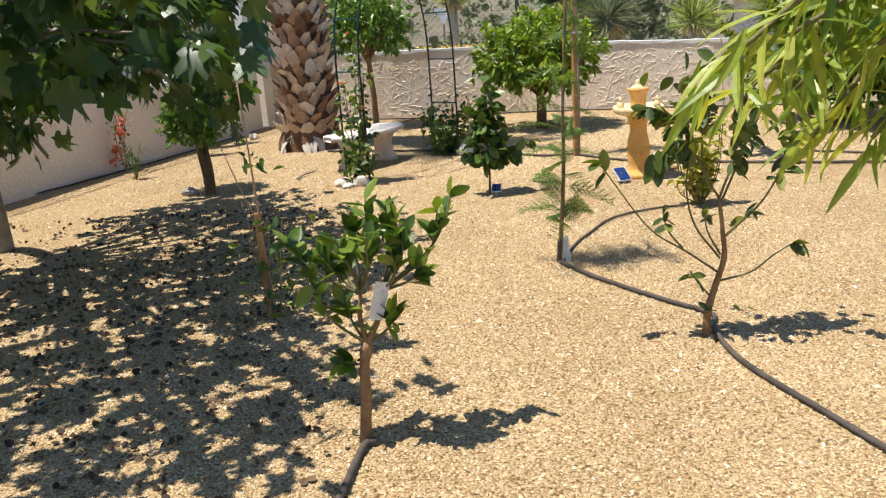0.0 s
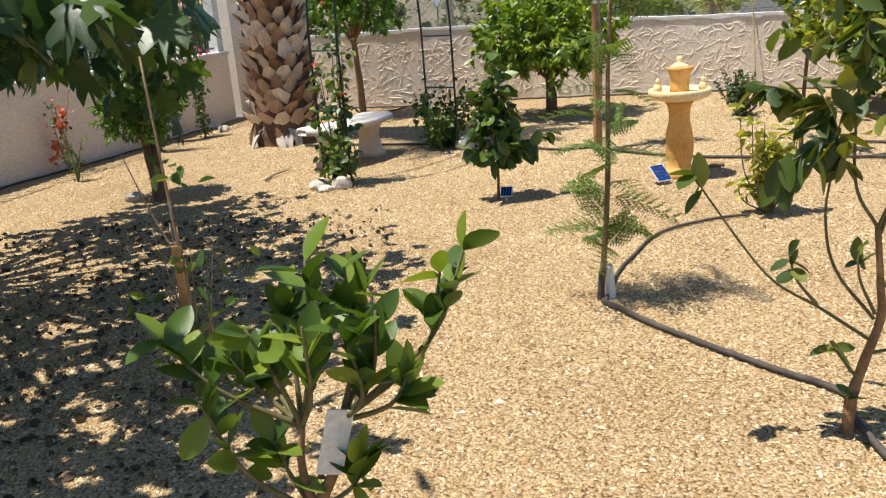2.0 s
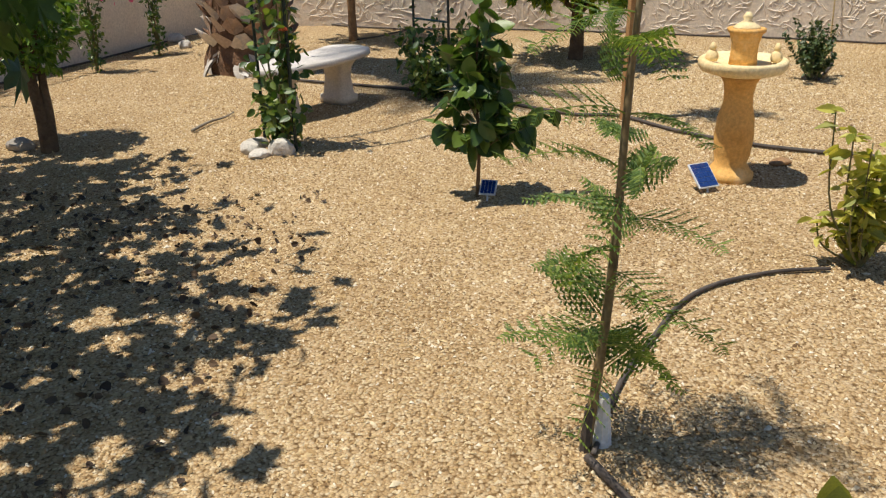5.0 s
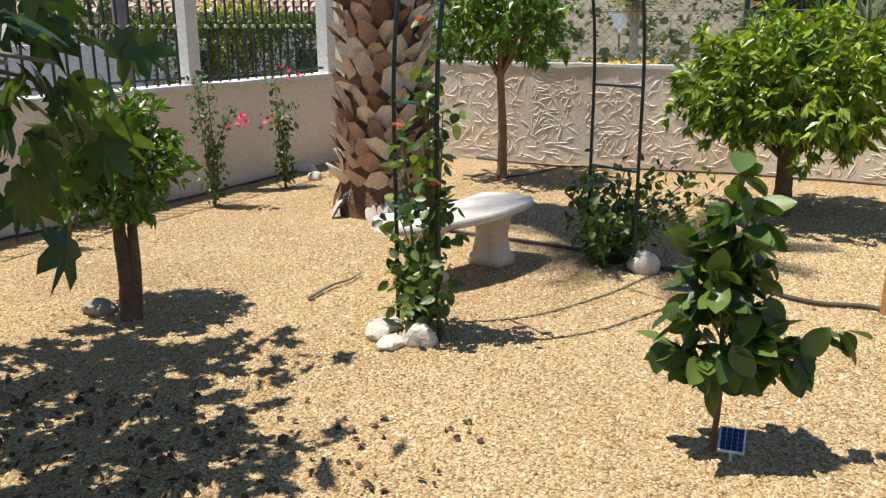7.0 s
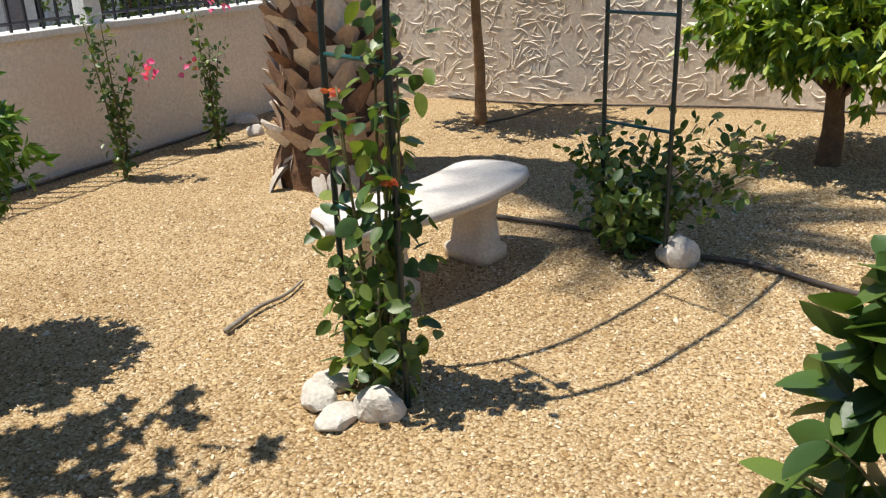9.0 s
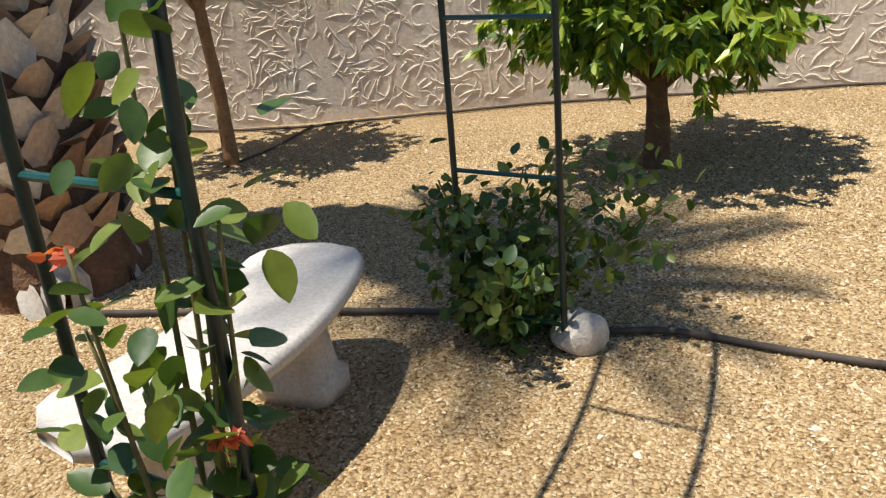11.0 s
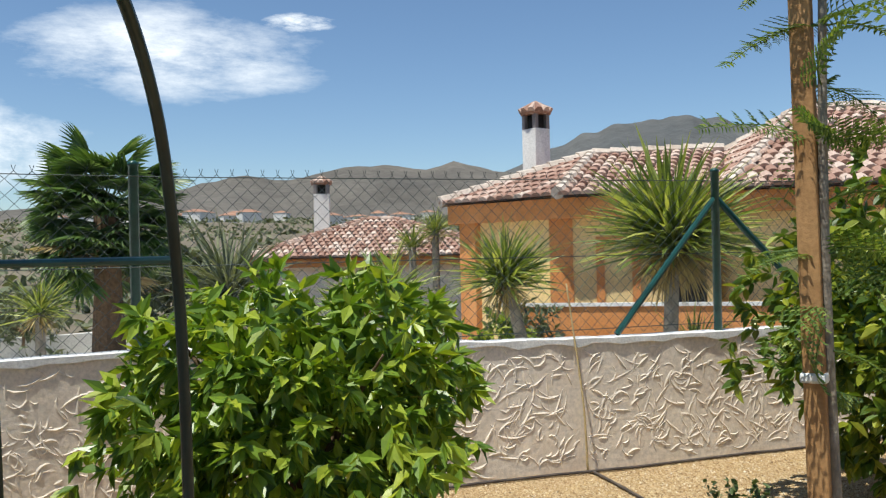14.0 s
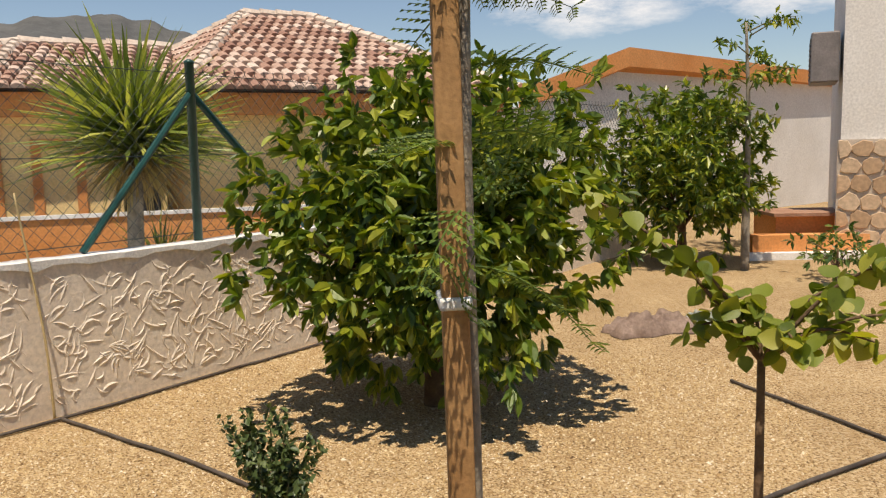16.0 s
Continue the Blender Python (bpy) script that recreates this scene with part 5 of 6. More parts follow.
def fountain():
    rng = np.random.default_rng(71)
    f = thing("bird_bath_fountain", 1.885, 7.9, -0.01, "ochre cast stone bird bath with a small fountain cup", "fountain")
    col = [(0.13, 0.0), (0.13, 0.05), (0.115, 0.06), (0.1, 0.085), (0.088, 0.1), (0.1, 0.16), (0.108, 0.26), (0.1, 0.36), (0.08, 0.44), (0.078, 0.5), (0.09, 0.56), (0.115, 0.6)]
    add("column", lathe(col, 28, 0.012, rng), M_OCHRE, f, smooth=True)
    bowl = [(0.11, 0.6), (0.15, 0.605), (0.215, 0.625), (0.232, 0.645), (0.236, 0.675), (0.225, 0.69), (0.2, 0.685), (0.16, 0.66), (0.02, 0.655)]
    add("bowl", lathe(bowl, 40, 0.008, rng), M_OCHRE_PALE, f, "pale rimmed basin", True)
    cup = [(0.075, 0.657), (0.07, 0.7), (0.072, 0.77), (0.085, 0.82), (0.1, 0.835), (0.1, 0.85), (0.085, 0.853), (0.07, 0.845)]
    add("cup", lathe(cup, 28, 0.012, rng), M_OCHRE, f, smooth=True)
    add("finial", lathe([(0.072, 0.846), (0.07, 0.858), (0.04, 0.876), (0.02, 0.89), (0.027, 0.908), (0.012, 0.932)], 16, 0.03, rng), M_OCHRE_PALE, f, smooth=True)
    for x, y, s in ((-0.16, 0.03, 1.0), (0.17, -0.02, 0.9)):
        o = add("ornament", joined(lathe([(0.03 * s, 0.0), (0.036 * s, 0.02), (0.03 * s, 0.045), (0.012 * s, 0.06)], 14), (lathe([(0.014 * s, 0.055), (0.02 * s, 0.075), (0.008 * s, 0.1)], 12))), M_OCHRE_PALE, f, "small stone ornament on the rim", True)
        o.matrix_basis = pose(x, y, 0.672)


def solar_panel(x, y, z, w, h, rx, rz, label):
    p = thing("solar_panel", x, y, z, label, "solar panel", "small solar panels", rz)
    q = part("frame", bevel_box(-w / 2, -0.006, 0, w / 2, 0.006, h, 0.003), M_PANELFRAME, p)
    q.matrix_basis = pose(0, 0, 0.03, rx)
    n = 4
    for i in range(n):
        for j in range(n + 1):
            a, b = -w / 2 + 0.006 + (w - 0.012) * i / n, 0.006 + (h - 0.012) * j / (n + 1)
            add("cell", box(a + 0.001, -0.0085, b + 0.001, a + (w - 0.012) / n - 0.001, -0.006, b + (h - 0.012) / (n + 1) - 0.001), M_PANEL, q)
    add("stake_foot", tube([(0, 0.0, -0.05), (0, 0.02, 0.05)], 0.006, 6), M_PANELFRAME, p)


def garden_arch():
    a = thing("garden_arch", 0, 0, 0, "green steel garden arch with ladder sides", "garden arch")
    near = [np.array((-0.74, 8.42)), np.array((-1.0, 8.64))]
    far = [np.array((0.19, 9.8)), np.array((-0.1, 10.05))]
    half = [(0.832, -0.1), (0.832, 0.4), (0.832, 0.8), (0.832, 1.2), (0.81, 1.48), (0.78, 1.64), (0.72, 1.82), (0.65, 1.93), (0.55, 2.02), (0.43, 2.08), (0.2, 2.14)]
    curves = []
    for p, q in zip(near, far):
        u, mid = (q - p) / np.linalg.norm(q - p), (p + q) / 2
        k = np.linalg.norm(q - p) / 1.664
        pts = [(*(mid - u * d * k), z) for d, z in half] + [(*mid, 2.155)] + [(*(mid + u * d * k), z) for d, z in half[::-1]]
        curves.append(pts)
        add("side_tube", tube(spline(pts, 4), 0.011, 8), M_ARCH, a, "bent steel tube", True)
    for side_, zs in ((0, (0.12, 0.63, 1.13)), (-1, (0.1, 0.62, 1.12))):
        for z in zs:
            p, q = ((*near[0], z), (*near[1], z)) if side_ == 0 else ((*far[0], z), (*far[1], z))
            add("rung", tube([p, q], 0.008, 8), M_GREENPAINT, a)
    for k in (5, 11, 17):
        add("rung", tube([curves[0][k], curves[1][k]], 0.008, 8), M_GREENPAINT, a)


bench()
fountain()
solar_panel(1.71, 7.63, 0.0, 0.13, 0.16, -50, 25, "blue solar panel leaning at the fountain foot")
solar_panel(0.5, 7.5, 0.0, 0.09, 0.1, -55, -10, "small blue solar panel at a young tree's foot")
garden_arch()
rng = np.random.default_rng(81)
rose(-0.85, 8.52, 0, rng, "climbing_rose", "climbing rose with orange blooms on the garden arch", [(0.12, -0.08, 1.25), (0.1, -0.1, 0.95), (0.06, 0.0, 1.45), (-0.1, 0.06, 0.9), (0.13, -0.05, 0.7), (-0.14, 0.1, 0.6), (0.0, 0.0, 0.5), (0.14, -0.12, 1.1), (-0.08, 0.0, 1.05), (0.05, -0.15, 0.45), (-0.15, -0.02, 0.35), (0.1, -0.06, 1.3), (0.11, -0.1, 0.85), (-0.13, 0.1, 0.3), (0.1, -0.2, 0.3)], 500, ((0.0, 0.05, 1.5), (0.1, -0.12, 0.78), (-0.1, 0.06, 1.02)), size=(0.048, 0.082))
rose(0.02, 9.98, 0, rng, "rose_bush", "rose bush with bluish leaves at the arch foot", [(math.cos(k * 1.2) * r_, math.sin(k * 1.2) * r_ * 0.8, h_) for k, (r_, h_) in enumerate([(0.2, 0.45), (0.28, 0.4), (0.3, 0.5), (0.15, 0.55), (0.32, 0.35), (0.1, 0.62), (0.25, 0.3), (0.3, 0.55), (0.2, 0.25), (0.45, 0.45), (0.36, 0.5), (0.4, 0.58), (0.2, 0.4)])] + [(0.62, -0.12, 0.52), (0.55, 0.06, 0.6), (0.5, -0.22, 0.42)], 1250, size=(0.035, 0.066))


def stones(places, label, mat, seed):
    for k, (x, y, s, fl) in enumerate(places):
        ob = part("stone", rock(s, seed + k, fl), mat, None, smooth=False)
        ob.matrix_world = pose(x, y, s * fl * 0.5, 0, 0, k * 67)
        tagged(ob, label, "stone", "stones in the gravel")


stones([(-0.82, 8.36, 0.09, 0.8), (-0.95, 8.31, 0.095, 0.35), (-1.04, 8.4, 0.075, 0.7), (-1.03, 8.53, 0.08, 0.6), (-1.08, 8.47, 0.05, 0.8)], "rough pale stone at the rose's foot", M_ROCK, 300)
stones([(0.25, 9.82, 0.105, 0.9)], "smooth white boulder beside the arch leg", M_ROCK, 320)
stones([(-3.1, 12.9, 0.12, 0.6), (-2.86, 12.45, 0.09, 0.7)], "white stone by the corner of the wall", M_ROCK, 322)
stones([(-2.62, 8.5, 0.1, 0.55)], "grey stone on the gravel", M_GREYROCK, 330)
stones([(2.25, 8.15, 0.07, 0.4)], "small brown flat stone", M_BARK_RED, 340)


def hose(name, label, pts, r=0.011, seed=0):
    q = spline([(x, y, 0) for x, y in pts], 14)
    q[:, 2] = [ground_z(a, b) + r + 0.006 for a, b, _ in q]
    tagged(add(name, tube(q, r, 8), M_HOSE, smooth=True), label, "hose", "irrigation hoses")


hose("irrigation_hose", "dusty black irrigation hose lying on gravel", [(1.75, 2.4), (1.6, 2.95), (1.42, 3.6), (1.42, 4.0), (1.47, 4.18), (1.3, 4.42), (1.12, 4.68), (0.95, 4.95), (0.8, 5.24)], 0.013)
hose("irrigation_hose", "dusty black irrigation hose lying on gravel", [(0.82, 5.26), (0.95, 5.65), (1.08, 5.9), (1.25, 6.22), (1.44, 6.42), (1.7, 6.55), (1.98, 6.6)], 0.009)
hose("irrigation_hose", "dusty black irrigation hose lying on gravel", [(-0.42, 2.0), (-0.33, 2.5), (-0.27, 2.95), (-0.22, 3.02)], 0.015)
hose("irrigation_hose", "long black irrigation hose crossing the gravel", [(-1.5, 10.7), (-0.95, 10.5), (-0.58, 10.38), (-0.1, 10.18), (0.33, 9.88), (0.6, 9.77), (1.1, 9.36), (1.45, 9.28), (1.8, 8.85), (2.25, 8.5), (2.7, 8.3), (3.6, 7.95), (5.0, 7.6)], 0.013)
hose("irrigation_hose", "thin hose laid along the wall foot", [(-1.5, 14.0), (-0.9, 13.75), (-0.2, 13.62), (0.6, 13.5), (1.35, 13.42), (2.7, 13.0), (4.12, 12.52), (5.4, 12.1), (6.95, 11.58), (9, 10.9)], 0.011)
hose("irrigation_hose", "thin hose running off the wall hose", [(4.15, 12.5), (3.92, 11.9), (3.67, 11.22), (3.3, 10.5)], 0.011)
hose("irrigation_hose", "thin hose by the standard tree", [(-0.5, 13.65), (-0.75, 13.2), (-1.0, 12.85)], 0.009)
hose("irrigation_hose", "thin hose laid along the wall foot", [(-5.0, 8.0), (-4.4, 9.3), (-3.95, 10.4), (-3.5, 11.8), (-3.2, 12.8)], 0.01)
hose("irrigation_hose", "black hose across the open gravel", [(3.65, 8.7), (3.99, 8.44), (4.59, 7.89), (5.3, 7.2)], 0.012)
hose("irrigation_hose", "black hose across the open gravel", [(5.9, 8.55), (5.48, 8.24), (4.9, 7.83), (4.3, 7.4)], 0.011)


def stake(x, y):
    s = thing("tree_stake", x, y, 0, "tall square wooden stake with white tape", "stake")
    b = part("post", bevel_box(-0.024, -0.024, -0.1, 0.024, 0.024, 2.95, 0.004), M_STAKE, s)
    b.matrix_basis = pose(0, 0, 0, -1.0, 1.0, 20)
    p = part("tape", bevel_box(-0.03, -0.03, 1.32, 0.085, 0.03, 1.344, 0.006), M_TAPE, s, "white tie tape")
    p.matrix_basis = pose(0, 0, 0, -1.0, 1.0, 20)


stake(1.48, 9.235)


def cane(x, y):
    c = thing("bamboo_cane", x, y, 0, "thin bamboo cane leaning on the back wall", "cane")
    add("stem", tube(spline([(0, 0, -0.02), (-0.03, 0.0, 0.5), (-0.05, 0.06, 1.0), (-0.08, 0.1, 1.4)], 6), np.linspace(0.009, 0.006, 19), 7), M_BAMBOO, c, smooth=True)


cane(4.15, 12.55)


def fallen_stick():
    q = spline([(-1.58, 8.88, 0.02), (-1.53, 9.1, 0.025), (-1.46, 9.25, 0.022), (-1.44, 9.42, 0.02)], 6)
    tagged(add("fallen_stick", tube(q, np.linspace(0.012, 0.005, len(q)), 8), M_BARK_GREY, smooth=True), "short dry stick lying on the gravel", "stick")


fallen_stick()


def tarp():
    rng = np.random.default_rng(91)
    t = thing("rolled_tarp", 7.45, 9.05, 0, "brown tarpaulin and grey net rolled up on gravel", "tarpaulin", rz=-55)

    def crumple(x0, x1, y0, y1, height, seed):
        """A low creased heap of cloth, its edge on the ground."""
        nx, ny = 44, 20
        vs, fs = [], []
        for b in range(ny + 1):
            for a in range(nx + 1):
                u, v = a / nx, b / ny
                edge = max(0.0, math.sin(math.pi * u)) ** 0.35 * max(0.0, math.sin(math.pi * v)) ** 0.45
                x = x0 + (x1 - x0) * u + 0.05 * noise.noise(Vector((u * 3, v * 4, seed)))
                y = y0 + (y1 - y0) * v + 0.06 * noise.noise(Vector((u * 4, v * 2, seed + 5)))
                crease = 0.5 + 0.5 * abs(noise.noise(Vector((u * 4, v * 9, seed)))) + 0.5 * noise.noise(Vector((u * 9, v * 12, seed + 3)))
                vs.append((x, y, 0.006 + height * edge * max(0.15, crease)))
        for b in range(ny):
            for a in range(nx):
                k = b * (nx + 1) + a
                fs.append((k, k + 1, k + nx + 2, k + nx + 1))
        return np.array(vs), fs
    add("tarpaulin_sheet", crumple(-0.5, 0.3, -0.18, 0.18, 0.21, 1.0), M_TARP, t, smooth=True)
    add("net_bundle", crumple(0.22, 0.62, -0.15, 0.15, 0.18, 9.0), M_TARP2, t, "grey green bundled net", smooth=True)

tarp()


def heart_tree():
    rng = np.random.default_rng(92)
    t = thing("heart_leaf_tree", 3.12, 8.6, 0, "young tree with yellow-green heart shaped leaves", "tree")
    q = spline([(0, 0, -0.03), (0.0, 0, 0.4), (0.02, 0, 0.85)], 6)
    add("trunk", tube(q, np.linspace(0.02, 0.014, len(q)), 9), M_BARK, t, smooth=True)
    ends = [(-0.15, 0.6, 1.45), (-0.1, 0.35, 1.3), (-0.1, -0.35, 0.95), (-0.1, -0.45, 1.25), (0.05, 0.05, 1.05), (-0.2, -0.1, 0.95), (0.15, -0.3, 1.1), (0.0, 0.25, 0.95), (0.1, -0.6, 1.0)]
    lines, P, D = [], [], []
    for e in ends:
        e = np.array(e)
        pts = ((0.02, 0, 0.84), (np.array((0.02, 0, 0.84)) + e) / 2 + (0, 0, 0.08), e)
        lines.append((pts, 0.009, 0.003))
        sp_ = spline(pts, 9)
        for k in range(4, len(sp_)):
            for _ in range(2):
                P.append(sp_[k] + rng.normal(0, 0.02, 3))
                D.append(rng.normal(0, 0.7, 3) + (0, 0, -0.6))
    limbs(t, M_BARK, lines)
    leaf_objects("leaf", HEARTLEAF, np.array(P), np.array(D), rng.uniform(0.05, 0.085, len(P)), leaf_mat("heart_leaf", (0.1, 0.15, 0.018), (0.2, 0.25, 0.03), (0.36, 0.36, 0.05), 0.45, 0.4, by_object=True), t, rng)


heart_tree()


def thin_tree():
    rng = np.random.default_rng(93)
    t = thing("thin_tree", 11.3, 8.12, 0, "tall thin young tree with sparse leaves", "tree")
    add("trunk", tube(spline([(0, 0, -0.05), (0.02, 0, 1.0), (0, 0, 2.0), (0.0, 0.05, 3.1)], 6), np.linspace(0.06, 0.015, 19), 9), M_BARK_GREY, t, smooth=True)
    P, D, lines = [], [], []
    for k in range(16):
        a, z = k * 2.4, rng.uniform(1.5, 3.0)
        e = np.array((math.cos(a) * 0.55, math.sin(a) * 0.55, z + 0.15))
        lines.append((((0, 0, z), e * (0.5, 0.5, 0) + (0, 0, z + 0.12), e), 0.01, 0.004))
        for s in np.linspace(0.4, 1, 8):
            for _ in range(3):
                P.append(e * (s, s, 1) + rng.normal(0, 0.04, 3))
                D.append(rng.normal(0, 0.7, 3) + (0, 0, -0.6))
    limbs(t, M_TWIG, lines)
    add("foliage", scatter(LEAF3, np.array(P), np.array(D), rng.uniform(0.08, 0.15, len(P)), rng), L_BUSH, t)


thin_tree()
crown_tree("low_shrub", "small sprawling shrub with sparse leaves", 10.6, 7.15, 0.15, 0.02, 0.3, (0.75, 0.5, 0.35), 90, 5, LEAF3, 0.1, L_ROSE, M_BARK, 56, 0.3, -0.6, 0.2, cat="shrub", lump=0.4)


# ---- beyond the back wall ----
def roof_tiles(roof, corners, base_len, normal_side, parts_left, rows_w=0.22, rows_l=0.38):
    """Barrel tiles on one slope: corners are eave start, eave end, top end, top start."""
    A, B, C, D = [np.array(c, float) for c in corners]
    e = (B - A) / np.linalg.norm(B - A)
    up0 = (D - A) - e * np.dot(D - A, e)
    H = np.linalg.norm(up0)
    u = up0 / H
    n = np.cross(e, u)
    if n[2] < 0:
        n = -n
    seg = [(math.cos(a) * 0.105, math.sin(a) * 0.075) for a in np.linspace(0, math.pi, 6)]
    tv, tf = [], []
    for k, (s, sc) in enumerate(((0.0, 1.08), (0.42, 0.9))):
        for x, z in seg:
            tv.append((x * sc, s, z * sc + 0.02 * (1 - k)))
    for j in range(5):
        tf.append((j, j + 1, j + 7, j + 6))
    tf.append((0, 6, 7, 8, 9, 10, 11, 5, 4, 3, 2, 1)[::-1] if False else (5, 4, 3, 2, 1, 0))
    tile = mesh_data("roof_tile", tv, tf, M_ROOFTILE)
    tv = np.array(tv)
    R = np.stack([e, u, n], 1)
    rest, made = [], 0
    rows = int(H / rows_l)
    for r in range(rows):
        f = (r * rows_l) / H
        s0 = np.dot((D - A), e) * f
        s1 = np.linalg.norm(B - A) + np.dot((C - B), e) * f
        k = s0 + 0.11
        while k < s1 - 0.08:
            p = A + e * k + u * r * rows_l + n * 0.015
            if made < parts_left:
                ob = new("roof_tile", tile)
                ob.parent = roof
                ob.matrix_basis = Matrix.Translation([float(c) for c in p]) @ Matrix([[float(c) for c in q] for q in R]).to_4x4()
                made += 1
            else:
                rest.append((tv @ R.T + p, tf))
            k += rows_w
    if rest:
        add("tile_field", joined(*rest), M_ROOFTILE_J, roof, kind="stuff")
    return made


def hip_roof(house, x0, y0, x1, y1, ze, rise, over, slopes, parts_left):
    """Hipped roof over a rectangle in the house's own axes."""
    x0, y0, x1, y1 = x0 - over, y0 - over, x1 + over, y1 + over
    w, d = x1 - x0, y1 - y0
    h = min(w, d) / 2
    if w > d:
        t0, t1 = (x0 + h, y0 + h, ze + rise), (x1 - h, y0 + h, ze + rise)
    else:
        t0, t1 = (x0 + h, y0 + h, ze + rise), (x0 + h, y1 - h, ze + rise)
    c = [(x0, y0, ze), (x1, y0, ze), (x1, y1, ze), (x0, y1, ze)]
    vs = c + [t0, t1]
    fs = [(0, 1, 5, 4), (1, 2, 5), (2, 3, 4, 5), (3, 0, 4), (3, 2, 1, 0)] if w > d else [(0, 1, 4), (1, 2, 5, 4), (2, 3, 5), (3, 0, 4, 5), (3, 2, 1, 0)]
    roof = add("roof", (np.array(vs), fs), M_ROOFBASE, house, "hipped roof of clay barrel tiles")
    quads = {"south": (c[0], c[1], t1 if w > d else t0, t0), "west": (c[3], c[0], t0, t0 if w > d else t1), "east": (c[1], c[2], t1, t1 if w > d else t0)}
    for s in slopes:
        A, B, C, D = quads[s]
        parts_left -= roof_tiles(roof, (A, B, C, D), 0, 1, max(0, parts_left))
    hipcap = []
    for a, b in ((c[0], t0), (c[1], t1 if w > d else t0), (c[3], t0 if w > d else t1), (t0, t1)):
        a, b = np.array(a), np.array(b)
        n = max(1, int(np.linalg.norm(b - a) / 0.36))
        for k in range(n):
            p, q = a + (b - a) * k / n, a + (b - a) * (k + 1.15) / n
            hipcap.append(tube([p + (0, 0, 0.075), q + (0, 0, 0.06)], [0.13, 0.1], 7))
    add("ridge_tiles", joined(*hipcap), M_ROOFTILE_J, roof, "pale mortared hip and ridge tiles", kind="stuff")
    return roof


def chimney(house, x, y, z0, z1, w=0.46):
    c = add("chimney", box(x - w / 2, y - w / 2, z0, x + w / 2, y + w / 2, z1), M_WHITE, house, "white chimney stack with a tiled cap")
    for sx in (-1, 1):
        for sy in (-1, 1):
            add("vent_pier", box(x + sx * (w * 0.5 - 0.05) - 0.05, y + sy * (w * 0.5 - 0.05) - 0.05, z1, x + sx * (w * 0.5 - 0.05) + 0.05, y + sy * (w * 0.5 - 0.05) + 0.05, z1 + 0.34), M_GREYMETAL, c)
    add("vent_core", box(x - 0.14, y - 0.14, z1, x + 0.14, y + 0.14, z1 + 0.33), M_DARK, c)
    cone = lathe([(0.36, 0), (0.38, 0.05), (0.08, 0.26)], 12)
    cap = add("cap", (cone[0] + np.array((x, y, z1 + 0.34)), cone[1]), M_ROOFBASE, c, "clay tile cap")
    for k in range(12):
        a = k * math.pi / 6
        add("cap_tile", tube([(x + math.cos(a) * 0.37, y + math.sin(a) * 0.37, z1 + 0.4), (x, y, z1 + 0.64)], [0.1, 0.05], 6), M_ROOFTILE, c)


def walls(house, x0, y0, x1, y1, z0, z1, mat, t=0.25):
    for name, b in (("wall", (x0, y0, z0, x1, y0 + t, z1)), ("wall", (x0, y1 - t, z0, x1, y1, z1)), ("wall", (x0, y0 + t, z0, x0 + t, y1 - t, z1)), ("wall", (x1 - t, y0 + t, z0, x1, y1 - t, z1))):
        add(name, box(*b), mat, house)


def ring_walls(house, pts, z0, z1, mat, t=0.25, name="wall"):
    """One wall a side round a plan (anticlockwise), each with thickness."""
    n = len(pts)
    for k in range(n):
        a, b = np.array(pts[k], float), np.array(pts[(k + 1) % n], float)
        d = (b - a) / np.linalg.norm(b - a)
        m = np.array((-d[1], d[0])) * t
        q = [a, b, b + m - d * t * 0.3, a + m + d * t * 0.3]
        v = np.array([(x, y, z) for z in (z0, z1) for x, y in q])
        add(name, (v, [(3, 2, 1, 0), (4, 5, 6, 7), (0, 1, 5, 4), (1, 2, 6, 5), (2, 3, 7, 6), (3, 0, 4, 7)]), mat, house)


def ridge_caps(roof, lines):
    g = []
    for a, b in lines:
        a, b = np.array(a, float), np.array(b, float)
        n = max(1, int(np.linalg.norm(b - a) / 0.36))
        for k in range(n):
            p, q = a + (b - a) * k / n, a + (b - a) * (k + 1.15) / n
            g.append(tube([p + (0, 0, 0.075), q + (0, 0, 0.06)], [0.13, 0.1], 7))
    add("ridge_tiles", joined(*g), M_RIDGE, roof, "pale mortared hip and ridge tiles", kind="stuff")


M_RIDGE = rough_mat("mortared_ridge", (0.5, 0.4, 0.32), (0.68, 0.6, 0.52), 2, 14, 0.9, 0.5, 0.02)


